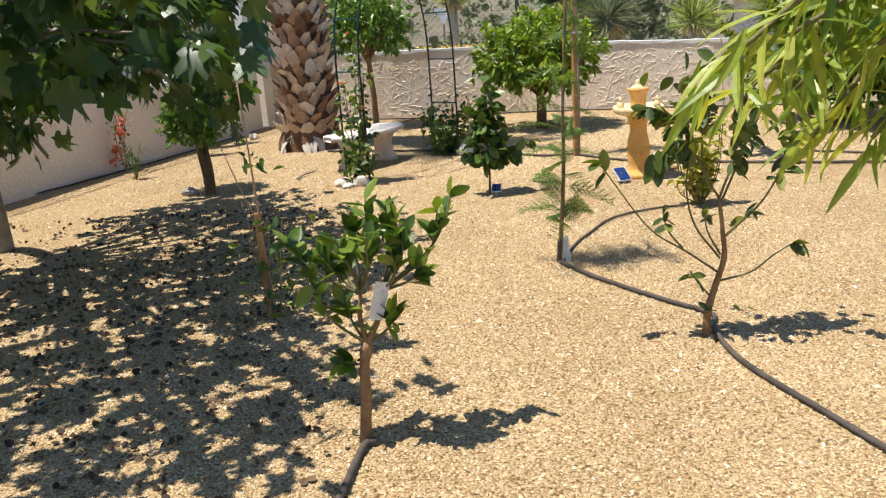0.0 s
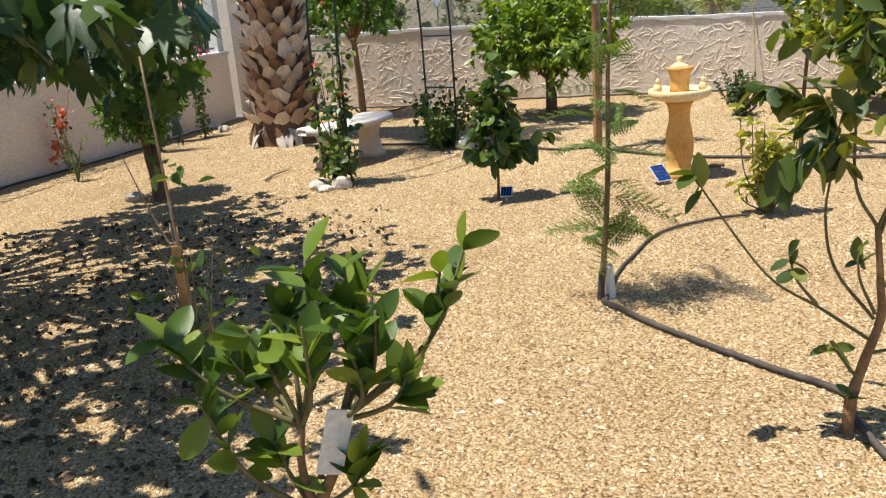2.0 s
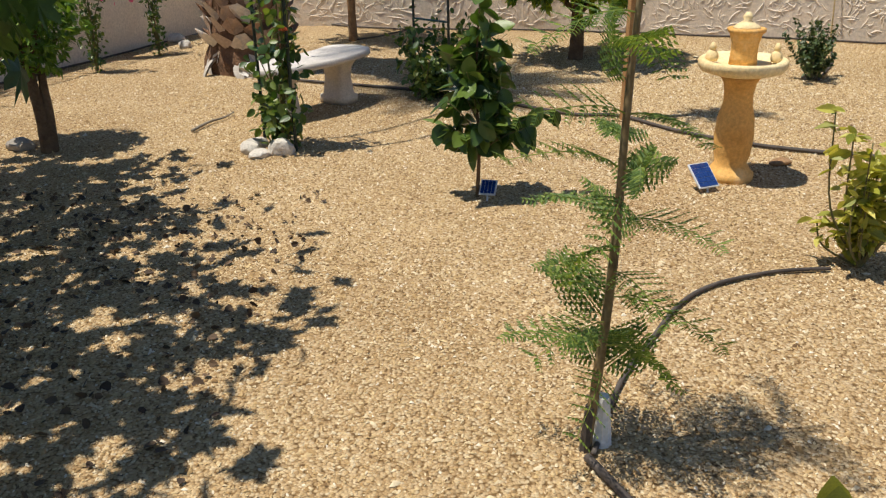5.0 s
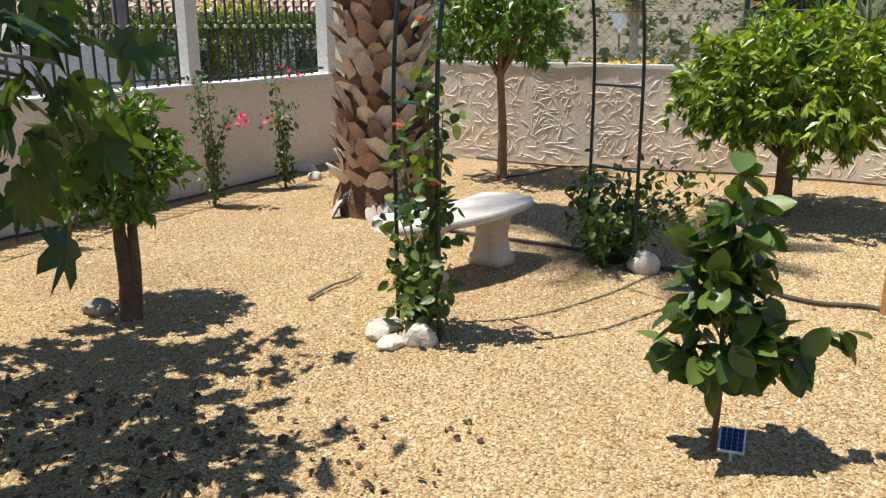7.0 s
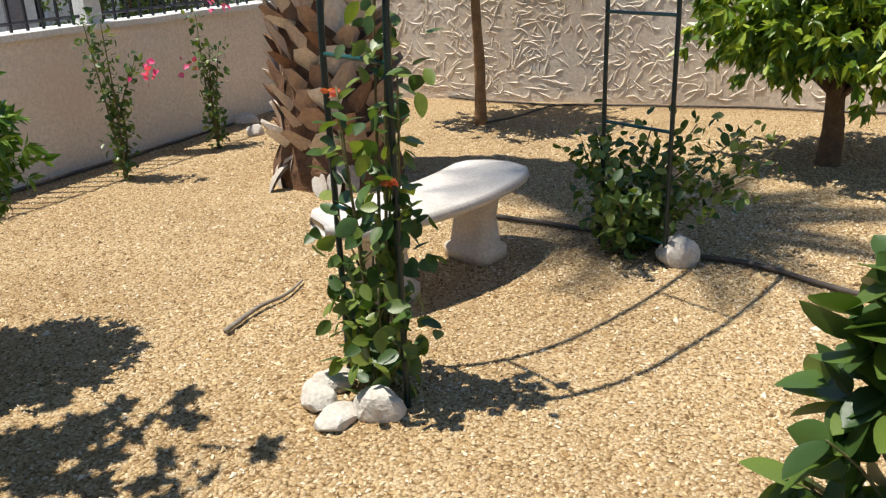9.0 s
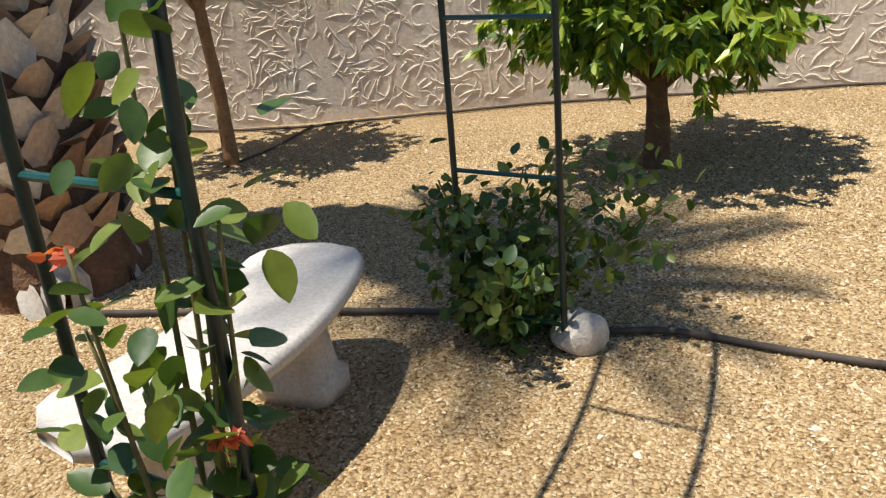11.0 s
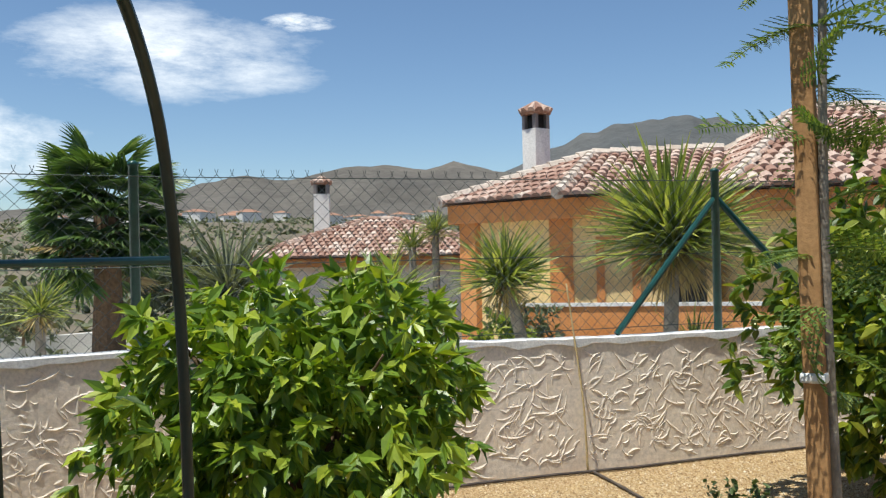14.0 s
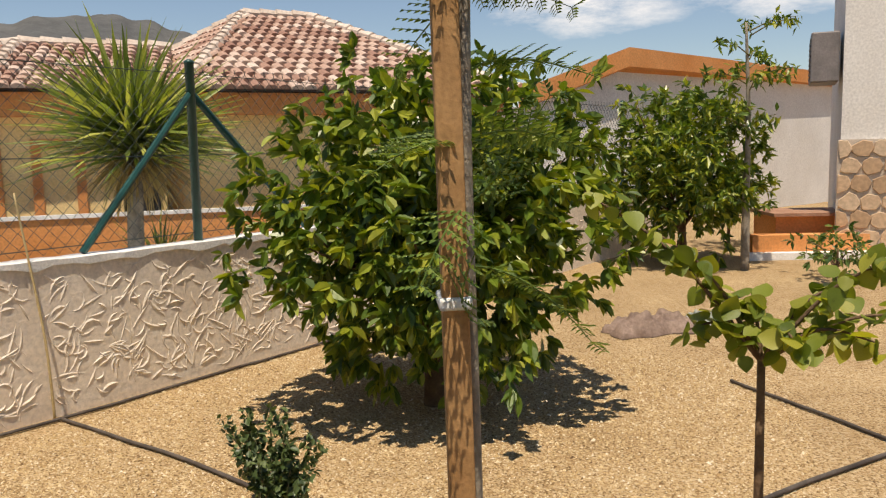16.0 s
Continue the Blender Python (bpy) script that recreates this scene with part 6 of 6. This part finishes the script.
def orange_villa():
    h = thing("orange_villa", 10.75, 19.72, -0.3, "orange and yellow villa with clay tiled hip roofs", "house")
    f = np.array((0.62, -0.79))
    W0, C, G = (-0.36, 2.22), (0.0, 0.0), tuple(f * 2.9)
    ring_walls(h, [W0, C, G, (7.5, 1.5), (4, 5)], 0, 2.6, M_YELLOWWALL)
    out = [(-0.66, 2.35), (-0.18, -0.36), (G[0] - 0.1, G[1] - 0.5), (8, 1.5), (4, 5.5)]
    ring_walls(h, out, 2.55, 2.93, M_ORANGEWALL, 0.5, "cornice")
    e = [(x, y, 2.94) for x, y in [(-0.8, 2.45), (-0.3, -0.52), (G[0], G[1] - 0.72)]]
    R, R2 = (2.8, 1.5, 4.05), (4.6, -0.6, 4.05)
    roof = add("roof", (np.array([*e, R, R2, (4, 5.5, 2.94), (7, 1, 2.94)]), [(0, 1, 3), (1, 2, 4, 3), (0, 3, 5), (3, 4, 6, 5)]), M_ROOFBASE, h, "hipped roof of clay barrel tiles")
    k = roof_tiles(roof, (e[0], e[1], R, R), 0, 1, 140)
    roof_tiles(roof, (e[1], e[2], R2, R), 0, 1, 150)
    ridge_caps(roof, [(e[0], R), (e[1], R), (R, R2)])
    # main block
    M0, M1, M3 = np.array((1.6, -3.1)), np.array((4.87, -7.2)), np.array((5.0, 1.6))
    ring_walls(h, [M0, M1, (10.5, -5.5), (9.4, 0.5), M3], 0, 2.6, M_YELLOWWALL)
    ring_walls(h, [M0 + (-0.35, -0.1), M1 + (-0.1, -0.45), (11, -5.5), (9.6, 1), M3 + (-0.1, 0.4)], 2.55, 2.9, M_ORANGEWALL, 0.5, "cornice")
    E0, E1, E3 = (M0[0] - 0.6, M0[1] - 0.1, 2.91), (M1[0] - 0.1, M1[1] - 0.7, 2.91), (M3[0] - 0.2, M3[1] + 0.6, 2.91)
    P, Q = (6.5, -1.3, 4.95), (7.4, -2.45, 4.95)
    roof2 = add("roof", (np.array([E0, E1, E3, P, Q, (11, -6, 2.91), (9.6, 1, 2.91)]), [(0, 1, 4, 3), (2, 0, 3), (1, 5, 4), (3, 4, 5, 6), (2, 3, 6)]), M_ROOFBASE, h, "hipped roof of clay barrel tiles")
    roof_tiles(roof2, (E0, E1, Q, P), 0, 1, 240)
    roof_tiles(roof2, (E3, E0, P, P), 0, 1, 50)
    ridge_caps(roof2, [(E0, P), (P, Q), (E1, Q), (E3, P)])

    def slab(name, s0, s1, z0, z1, off, mat, parent, label=""):
        n = np.array((-0.79, -0.62))
        a, b = f * s0 + n * off, f * s1 + n * off
        m = -n * 0.08
        q = [a, b, b + m, a + m]
        v = np.array([(x, y, z) for z in (z0, z1) for x, y in q])
        return add(name, (v, [(3, 2, 1, 0), (4, 5, 6, 7), (0, 1, 5, 4), (1, 2, 6, 5), (2, 3, 7, 6), (3, 0, 4, 7)]), mat, parent, label)
    slab("corner_band", -0.02, 0.42, 0, 2.55, 0.03, M_ORANGEWALL, h, "orange corner band")
    dr = slab("door", 1.0, 1.5, 0, 2.05, 0.02, M_YELLOWWALL, h, "yellow panel door")
    for a, b, c, d in ((0.85, 1.0, 0, 2.2), (1.5, 1.65, 0, 2.2), (1.0, 1.5, 2.06, 2.2)):
        slab("door_surround", a, b, c, d, 0.05, M_ORANGEWALL, dr)
    add("corner_band", box(-0.43, 1.75, 0, -0.15, 2.26, 2.55), M_ORANGEWALL, h, "orange corner band")
    ter = slab("terrace_wall", -0.6, 5.0, 0, 1.0, 1.6, M_ORANGEWALL, h, "low orange terrace wall")
    slab("terrace_coping", -0.65, 5.0, 1.0, 1.06, 1.63, M_COPING, ter)
    wdw = slab("window", 2.2, 2.8, 0.9, 1.9, 0.01, M_DARK, h, "dark window with an iron grille")
    for k in range(6):
        slab("grille_bar", 2.2 + k * 0.11, 2.22 + k * 0.11, 0.85, 1.95, 0.09, M_IRON, wdw)
    chimney(h, 2.55, 3.05, 3.0, 4.85)


orange_villa()


def lower_villa():
    h = thing("tiled_villa", 11.2, 33.85, -1.6, "pale villa lower down with a clay tiled hip roof", "house", rz=-32)
    walls(h, 0, 0, 8, 7, 0, 3.0, M_CREAM)
    add("cornice", box(-0.3, -0.3, 2.9, 8.3, 7.3, 3.18), M_ORANGEWALL, h, "orange eaves band")
    hip_roof(h, 0, 0, 8, 7, 3.19, 1.35, 0.5, ("south", "west"), 280)
    chimney(h, 1.9, 2.6, 4.0, 5.5, 0.55)


lower_villa()


def side_building():
    h = thing("white_outbuilding", 17.2, 10.2, 0, "white outbuilding with an orange edged sloping roof", "house")
    A, B, C, D = (-1.7, 1.6), (0, 0), (7.6, -5.1), (8, 2.5)
    v = np.array([(*A, -0.3), (*B, -0.3), (*C, -0.3), (*D, -0.3), (*A, 2.35), (*B, 3.15), (*C, 3.1), (*D, 2.4)])
    add("wall", (v, [(0, 1, 5, 4), (1, 2, 6, 5), (2, 3, 7, 6), (3, 0, 4, 7)]), M_WHITE, h)
    v = np.array([(-1.95, 1.6, 2.3), (-0.1, -0.25, 3.16), (7.8, -5.45, 3.1), (8.2, 2.7, 2.4), (-1.95, 1.6, 2.65), (-0.1, -0.25, 3.53), (7.8, -5.45, 3.4), (8.2, 2.7, 2.75)])
    add("roof", (v, [(3, 2, 1, 0), (4, 5, 6, 7), (0, 1, 5, 4), (1, 2, 6, 5), (2, 3, 7, 6), (3, 0, 4, 7)]), M_ORANGEWALL, h, "orange rendered roof edge")
    g = [tube([(0.2 + 6.8 * k / 24, 0.1 - 4.5 * k / 24, 3.5 - 0.13 * k / 24), (0.5 + 6.8 * k / 24, 0.6 - 4.5 * k / 24, 3.5)], [0.09, 0.08], 6) for k in range(3, 25)]
    add("eave_tiling", joined(*g), M_ROOFTILE_J, h, "clay eave tiles", kind="stuff")


side_building()


def home_corner():
    rng = np.random.default_rng(97)
    h = thing("home", 12.95, 6.78, 0, "white house corner with a stone clad base", "house", rz=-96)
    walls(h, 0, 0, 7, 3, -0.2, 5.2, M_WHITE)
    bs = add("stone_base", box(-0.04, -0.06, -0.2, 7, -0.003, 1.64), M_GROUT, h, "irregular stone cladding")
    cells = [(i, j) for i in range(12) for j in range(7)]
    for i, j in cells:
        cx, cz = 0.0 + i * 0.27 + (0.13 if j % 2 else 0), 0.02 + j * 0.25
        pts = []
        for k in range(7):
            a = k * 2 * math.pi / 7 + rng.normal(0, 0.15)
            r = rng.uniform(0.132, 0.166)
            pts.append((max(-0.03, cx + math.cos(a) * r), min(1.63, cz + math.sin(a) * r * 0.9)))
        vs = [(x, -0.062, z) for x, z in pts] + [(cx + (x - cx) * 0.93, -0.088, cz + (z - cz) * 0.93) for x, z in pts]
        fs = [tuple(range(7, 14))] + [(k, (k + 1) % 7, 7 + (k + 1) % 7, 7 + k) for k in range(7)]
        add("stone", (np.array(vs), fs), M_FLAG, bs)
    ac = part("air_conditioner", bevel_box(-0.42, 0.1, 2.45, -0.05, 0.95, 3.15, 0.02), M_GREYMETAL, h, "grey brown outdoor unit on brackets")
    for k in range(8):
        add("slat", box(-0.425 - 0.004, 0.16, 2.52 + k * 0.072, -0.421, 0.88, 2.55 + k * 0.072), M_IRON, ac)
    p = tagged(new("planter_wall"), "low orange terrace planter wall with a tiled edge", "planter")
    p.matrix_world = pose(12.4, 7.95, 0, 0, 0, -75)
    add("body", box(0.0, 0, -0.1, 6.0, 0.25, 0.33), M_ORANGEWALL, p)
    add("kerb", box(-0.1, -0.16, -0.05, 6.0, -0.004, 0.1), M_COPING, p, "white kerb")
    add("step", box(0.5, 0.5, 0.0, 6.0, 1.4, 0.55), M_ORANGEWALL, p)
    add("edge_tile", box(0.45, 0.42, 0.552, 6.0, 1.44, 0.6), M_ROOFBASE, p, "terracotta edge tiles")


home_corner()
crown_tree("terrace_shrub", "low green shrub growing in the terrace bed", 13.9, 8.2, 0.3, 0.03, 0.8, (0.9, 0.6, 0.45), 160, 6, LEAF3, 0.12, L_BUSH, M_BARK, 57, 0.4, -0.6, 0.2, cat="shrub", lump=0.35)

# neighbour's planting
spiky(6.75, 13.85, -0.1, 1.8, 0.07, 1.05, 700, 101, "large yucca with a round head of stiff blades", lean=(0.25, 0.1), dead=190, single=True)
spiky(6.35, 15.5, -0.1, 1.4, 0.07, 0.72, 420, 102, "yucca with stiff green blades", lean=(-0.25, 0.2), dead=90, single=True)
spiky(7.4, 14.0, -0.1, 0.5, 0.06, 0.6, 200, 103, "low clump of green yucca blades", dead=20, single=True)
spiky(10.15, 22.6, -0.6, 2.7, 0.08, 0.55, 220, 104, "distant yucca on a bare stem", dead=40)
spiky(9.75, 22.9, -0.6, 2.4, 0.08, 0.5, 200, 105, "distant yucca on a bare stem", dead=40)
spiky(2.25, 21.9, -0.4, 1.3, 0.07, 0.6, 220, 106, "small yucca in white gravel", dead=60)
spiky(4.6, 15.9, -0.1, 1.25, 0.06, 0.6, 260, 107, "yucca behind the back wall", dead=50)
spiky(0.3, 24.5, -0.5, 2.45, 0.1, 0.75, 260, 108, "yucca with a dark drooping head", dead=120)
spiky(3.3, 17.2, -0.1, 1.35, 0.1, 0.85, 260, 109, "palm with drooping grey-green fronds behind the wall", mat=L_FARGREEN, dead=120, zlow=-0.7)
spiky(5.2, 17.5, -0.1, 1.1, 0.07, 0.7, 260, 110, "yucca behind the back wall", dead=60)


def fan_palm(x, y, z):
    rng = np.random.default_rng(111)
    t = thing("fan_palm", x, y, z, "fan palm with a shaggy trunk in white gravel", "palm")
    add("trunk", lathe([(0.34, -0.1), (0.3, 0.4), (0.26, 1.6), (0.2, 3.3)], 16, 0.06, rng), M_BARK, t)
    for k in range(120):
        h = 2.15 + 1.2 * (k / 120) ** 0.7
        d = unit(rng, 1)[0]
        d[2] = rng.uniform(-0.45, 0.45) + 0.75 * (k / 120) ** 3
        d /= np.linalg.norm(d)
        L = rng.uniform(0.65, 1.05)
        n = 17
        c = np.array((0, L, 0))
        D = [(math.sin(a), math.cos(a) * 0.9, -0.12) for a in np.linspace(-1.35, 1.35, n)]
        g = joined(scatter(leaf_shape(1, 0.12, 0.3, 0.22), np.repeat([c], n, 0), np.array(D), 0.7, rng, 0.1), tube([(0, 0, 0), c], 0.012, 4))
        ob = add("fan_leaf", g, L_PALM if k > 10 or k % 3 else L_DEADBLADE, t)
        R = frames_for(np.array([d]), rng, 0.2)[0]
        ob.matrix_basis = Matrix.Translation((0, 0, h)) @ Matrix([[float(q) for q in r] for r in R]).to_4x4()


fan_palm(3.95, 24.6, -0.55)
crown_tree("broadleaf_tree", "mid green round tree behind the fan palm", 6.0, 26.5, 0.8, 0.1, 1.1, (1.3, 1.2, 0.9), 200, 6, OVATE, 0.24, L_FARGREEN, M_BARK, 58, 0.4, -0.8, 0.3)
for k, (x, y, r_) in enumerate([(-1.2, 20.5, 0.6), (1.9, 19.0, 0.5), (8.2, 20.5, 0.7), (0.6, 27.5, 0.9), (-2.2, 24.5, 0.9), (9.0, 18.6, 0.7), (7.9, 17.9, 0.6), (2.9, 27, 0.8)]):
    crown_tree("garden_shrub", "loose green shrub in the neighbouring garden", x, y, 0.2, 0.03, r_ * 0.75 - 0.25, (r_, r_, r_ * 0.9), 120, 6, LEAF3, 0.16, L_FARGREEN if k % 2 else L_BUSH, M_BARK, 120 + k, 0.4, -0.6, 0.1, cat="shrub", lump=0.35)


def flower_bed():
    rng = np.random.default_rng(130)
    n = 420
    p = np.stack([rng.normal(-0.1, 0.5, n), rng.normal(22.2, 0.4, n), rng.uniform(0.15, 0.75, n)], 1)
    g = scatter(ROUNDISH, p, unit(rng, n) + (0, 0, 0.5), rng.uniform(0.06, 0.1, n), rng)
    t = thing("flowering_shrub", -0.1, 22.2, -0.2, "low shrub covered in yellow flowers", "shrub")
    g = (g[0] - np.array((-0.1, 22.2, -0.2)), g[1])
    add("flowers", g, L_YELLOWFLOWER, t, kind="stuff")
    p = np.stack([rng.normal(0, 0.55, 300), rng.normal(0, 0.45, 300), rng.uniform(-0.15, 0.6, 300)], 1)
    add("foliage", scatter(LEAF3, p, unit(rng, 300), 0.12, rng), L_BUSH, t)


flower_bed()
geo, _, _ = strip_wall([(-4, 27.6), (6.8, 27.2)], 0.2, [(-10, 0.1), (10, 0.1)], -1.6)
tagged(add("wall_far_garden", geo, M_WHITE), "low white garden wall beyond the neighbour's bed", "wall", kind="structure")


def road_sign():
    s = thing("road_sign", -0.05, 29.5, -1.4, "grey pole with a pale triangular yield sign", "road sign")
    add("pole", tube([(0, 0, 0), (0, 0, 3.2)], 0.03, 8), M_GREYMETAL, s)
    v = np.array([(-0.32, -0.04, 3.15), (0.32, -0.04, 3.15), (0, -0.04, 2.6), (-0.32, -0.06, 3.15), (0.32, -0.06, 3.15), (0, -0.06, 2.6)])
    add("sign_plate", (v, [(0, 1, 2), (5, 4, 3), (0, 3, 4, 1), (1, 4, 5, 2), (2, 5, 3, 0)]), M_SIGNWHITE, s)


road_sign()

# ---- beyond the side wall ----
def hedge(x0, y0, x1, y1, w, z0, z1, seed, label):
    rng = np.random.default_rng(seed)
    t = thing("hedge", x0, y0, 0, label, "hedge")
    d = np.array((x1 - x0, y1 - y0))
    L = np.linalg.norm(d)
    d /= L
    nrm = np.array((-d[1], d[0]))
    n = int(L * 2600)
    s, q, z = rng.uniform(0, L, n), rng.uniform(-w, w, n), rng.uniform(z0, z1, n)
    z = np.where(rng.random(n) > 0.5, z, z1 + rng.normal(0, 0.05, n))
    p = np.stack([d[0] * s + nrm[0] * q, d[1] * s + nrm[1] * q, z], 1)
    add("foliage", scatter(LEAF3, p, unit(rng, n) + (0, 0, 0.2), rng.uniform(0.06, 0.1, n), rng), L_HEDGE, t)
    add("woody_base", joined(*[tube([(d[0] * a, d[1] * a, -0.05), (d[0] * a, d[1] * a, z1 - 0.1)], 0.015, 5) for a in np.arange(0.2, L, 0.35)]), M_BARK, t, kind="stuff")


hedge(-4.9, 13.1, -3.7, 17.0, 0.3, 0.3, 1.5, 141, "clipped green hedge across the lane")
geo, _, _ = strip_wall([(-9.0, 9.0), (-5.0, 13.0)], 0.2, [(-20, 1.3), (10, 1.3)], -0.3)
tagged(add("wall_lane", geo, M_WHITE), "white rendered wall across the lane", "wall", kind="structure")
post_ = thing("lamp_post", -4.75, 12.35, 0, "dark grey lane post", "post")
add("pole", lathe([(0.1, -0.05), (0.1, 0.1), (0.075, 0.12), (0.07, 4.5)], 14), M_GREYMETAL, post_)
crown_tree("white_oleander", "flowering shrub with white blossom over the lane wall", -8.6, 17.6, 0.6, 0.05, 1.7, (1.0, 0.9, 0.8), 160, 6, NARROW, 0.2, L_HEDGE, M_BARK, 142, 0.4, -0.8, 0.2, cat="shrub")
crown_tree("golden_shrub", "yellow-green shrub beyond the railing", -6.2, 18.2, 0.5, 0.05, 1.5, (0.8, 0.7, 0.75), 160, 6, LEAF3, 0.16, L_VARIEG, M_BARK, 143, 0.4, -0.8, 0.0, cat="shrub")
crown_tree("green_shrub", "dark green shrub beyond the railing", -4.3, 19.5, 0.5, 0.05, 1.3, (0.9, 0.8, 0.8), 160, 6, LEAF3, 0.16, L_HEDGE, M_BARK, 144, 0.4, -0.8, 0.0, cat="shrub")


def lane_house():
    h = thing("lane_house", -14.5, 22.5, -1.2, "cream house with a pinkish tiled roof across the lane", "house", rz=22)
    walls(h, 0, 0, 10, 8, 0, 2.9, M_CREAM)
    for x in (1.5, 4.2, 7.0):
        w = add("window", box(x, -0.03, 1.0, x + 1.1, 0.0, 2.1), M_DARK, h, "dark window")
        for b in ((x - 0.08, -0.06, 0.92, x, 0.01, 2.18), (x + 1.1, -0.06, 0.92, x + 1.18, 0.01, 2.18), (x, -0.06, 2.1, x + 1.1, 0.01, 2.18), (x, -0.08, 0.92, x + 1.1, 0.01, 1.0)):
            add("frame", box(*b), M_WHITE, w)
    hip_roof(h, 0, 0, 10, 8, 2.91, 1.6, 0.4, ("south",), 250)


lane_house()

# ---- distance ----
def hill(name, dist, prof, mat, label, seed):
    """A ridge seen over its foot: rows of (degrees clockwise from +y, degrees up)."""
    az = np.linspace(prof[0][0], prof[-1][0], 220)
    el = np.interp(az, [p[0] for p in prof], [p[1] for p in prof])
    vs, fs, rows = [], [], 26
    for j in range(rows):
        f = j / (rows - 1)
        for a, e in zip(az, el):
            r = dist * (0.62 + 0.38 * f)
            x, y = r * math.sin(radians(a)), r * math.cos(radians(a))
            g = noise.fractal(Vector((x * 0.004, y * 0.004, seed)), 0.9, 2.1, 6)
            ridge = dist * math.tan(radians(e)) * (1 + 0.03 * noise.noise(Vector((a * 0.9, seed, 0))))
            z = ridge * (f ** 1.25) + g * 14 * math.sin(math.pi * min(1, f * 1.02)) + (0.6 * g if f > 0.95 else 0)
            vs.append((x, y, z + 8))
    n = len(az)
    for j in range(rows - 1):
        fs += [(j * n + i, j * n + i + 1, (j + 1) * n + i + 1, (j + 1) * n + i) for i in range(n - 1)]
    tagged(add(name, (np.array(vs), fs), mat, smooth=True), label, "hill", kind="structure")


hill("backdrop_near", 1500, [(-75, 0.5), (-50, 1.6), (-30, 2.4), (-10, 2.2), (5, 2.6), (14, 3.5), (19, 4.3), (23, 5.3), (26, 4.9), (30, 5.8), (33, 5.9), (35.3, 5.5), (37.6, 6.1), (40, 5.3), (43, 5.0), (50, 3.4), (62, 2.0), (90, 1.0), (130, 0.5)], M_HILL, "dry brown hills on the skyline", 1.0)
hill("backdrop_far", 2300, [(36, 3), (41, 5.4), (43.8, 6.6), (46.1, 7.6), (48.4, 8.2), (51, 8.35), (52.7, 8.6), (55.3, 8.1), (57.5, 7.4), (62, 4.8), (70, 3), (85, 2.0)], M_HILLFAR, "hazy flat topped mountain on the skyline", 7.0)


def town():
    rng = np.random.default_rng(150)
    for k in range(34):
        a, r = radians(rng.uniform(12, 36)), rng.uniform(500, 900)
        x, y = r * math.sin(a), r * math.cos(a)
        w, d, hgt = rng.uniform(8, 22), rng.uniform(8, 14), rng.uniform(4, 8)
        z = ground_z(x, y)
        h = thing("distant_house", x, y, z, "far off white house on the slope", "house", "far off houses", rng.uniform(0, 90))
        add("wall", box(-w / 2, -d / 2, -6, w / 2, d / 2, hgt), M_WHITE, h)
        add("roof", (np.array([(-w / 2 - 0.5, -d / 2 - 0.5, hgt), (w / 2 + 0.5, -d / 2 - 0.5, hgt), (w / 2 + 0.5, d / 2 + 0.5, hgt), (-w / 2 - 0.5, d / 2 + 0.5, hgt), (-w / 4, 0, hgt + 2.2), (w / 4, 0, hgt + 2.2)]), [(0, 1, 5, 4), (1, 2, 5), (2, 3, 4, 5), (3, 0, 4)]), M_ROOFBASE, h)
    n = 4800
    a, r = np.radians(rng.uniform(-60, 75, n)), rng.uniform(6.6, 30, n) ** 2
    P, D, S = [], [], []
    for q, t in zip(a, r):
        x, y = t * math.sin(q), t * math.cos(q)
        if y < back_y(min(max(x, -3), 14)) + 16:
            continue
        z = ground_z(x, y)
        c = rng.uniform(0.4, 1.1) * (1 + t / 300)
        for _ in range(8):
            P.append((x + rng.normal(0, c * 0.5), y + rng.normal(0, c * 0.5), z + abs(rng.normal(0, c * 0.5))))
            D.append(rng.normal(0, 1, 3))
            S.append(c * 0.7)
    g = scatter(ROUNDISH, np.array(P), np.array(D), np.array(S), rng)
    tagged(add("scrub", g, L_FARGREEN), "olive green scrub dotted over the dry land", "scrub", kind="stuff")


town()


def clouds():
    m = cloud_mat()
    for az, el, w, h, r in ((18.5, 13.2, 1700, 560, 0), (8, 7.0, 1000, 480, 0), (27, 15.5, 420, 110, 0), (83, 9.5, 1200, 420, 0), (95, 10, 1100, 420, 0), (-20, 16, 900, 260, 0)):
        d = 2900
        c = Vector((d * math.sin(radians(az)), d * math.cos(radians(az)), d * math.tan(radians(el))))
        n = 24
        vs = [((i / n - 0.5) * w, (j / n - 0.5) * h, 0.0) for j in range(n + 1) for i in range(n + 1)]
        fs = [(j * (n + 1) + i, j * (n + 1) + i + 1, (j + 1) * (n + 1) + i + 1, (j + 1) * (n + 1) + i) for j in range(n) for i in range(n)]
        ob = tagged(add("backdrop_cloud", (np.array(vs, float), fs), m), "white fair weather cloud", "cloud", kind="structure")
        ob.matrix_world = look(c, (0, 0, 1.6))


clouds()
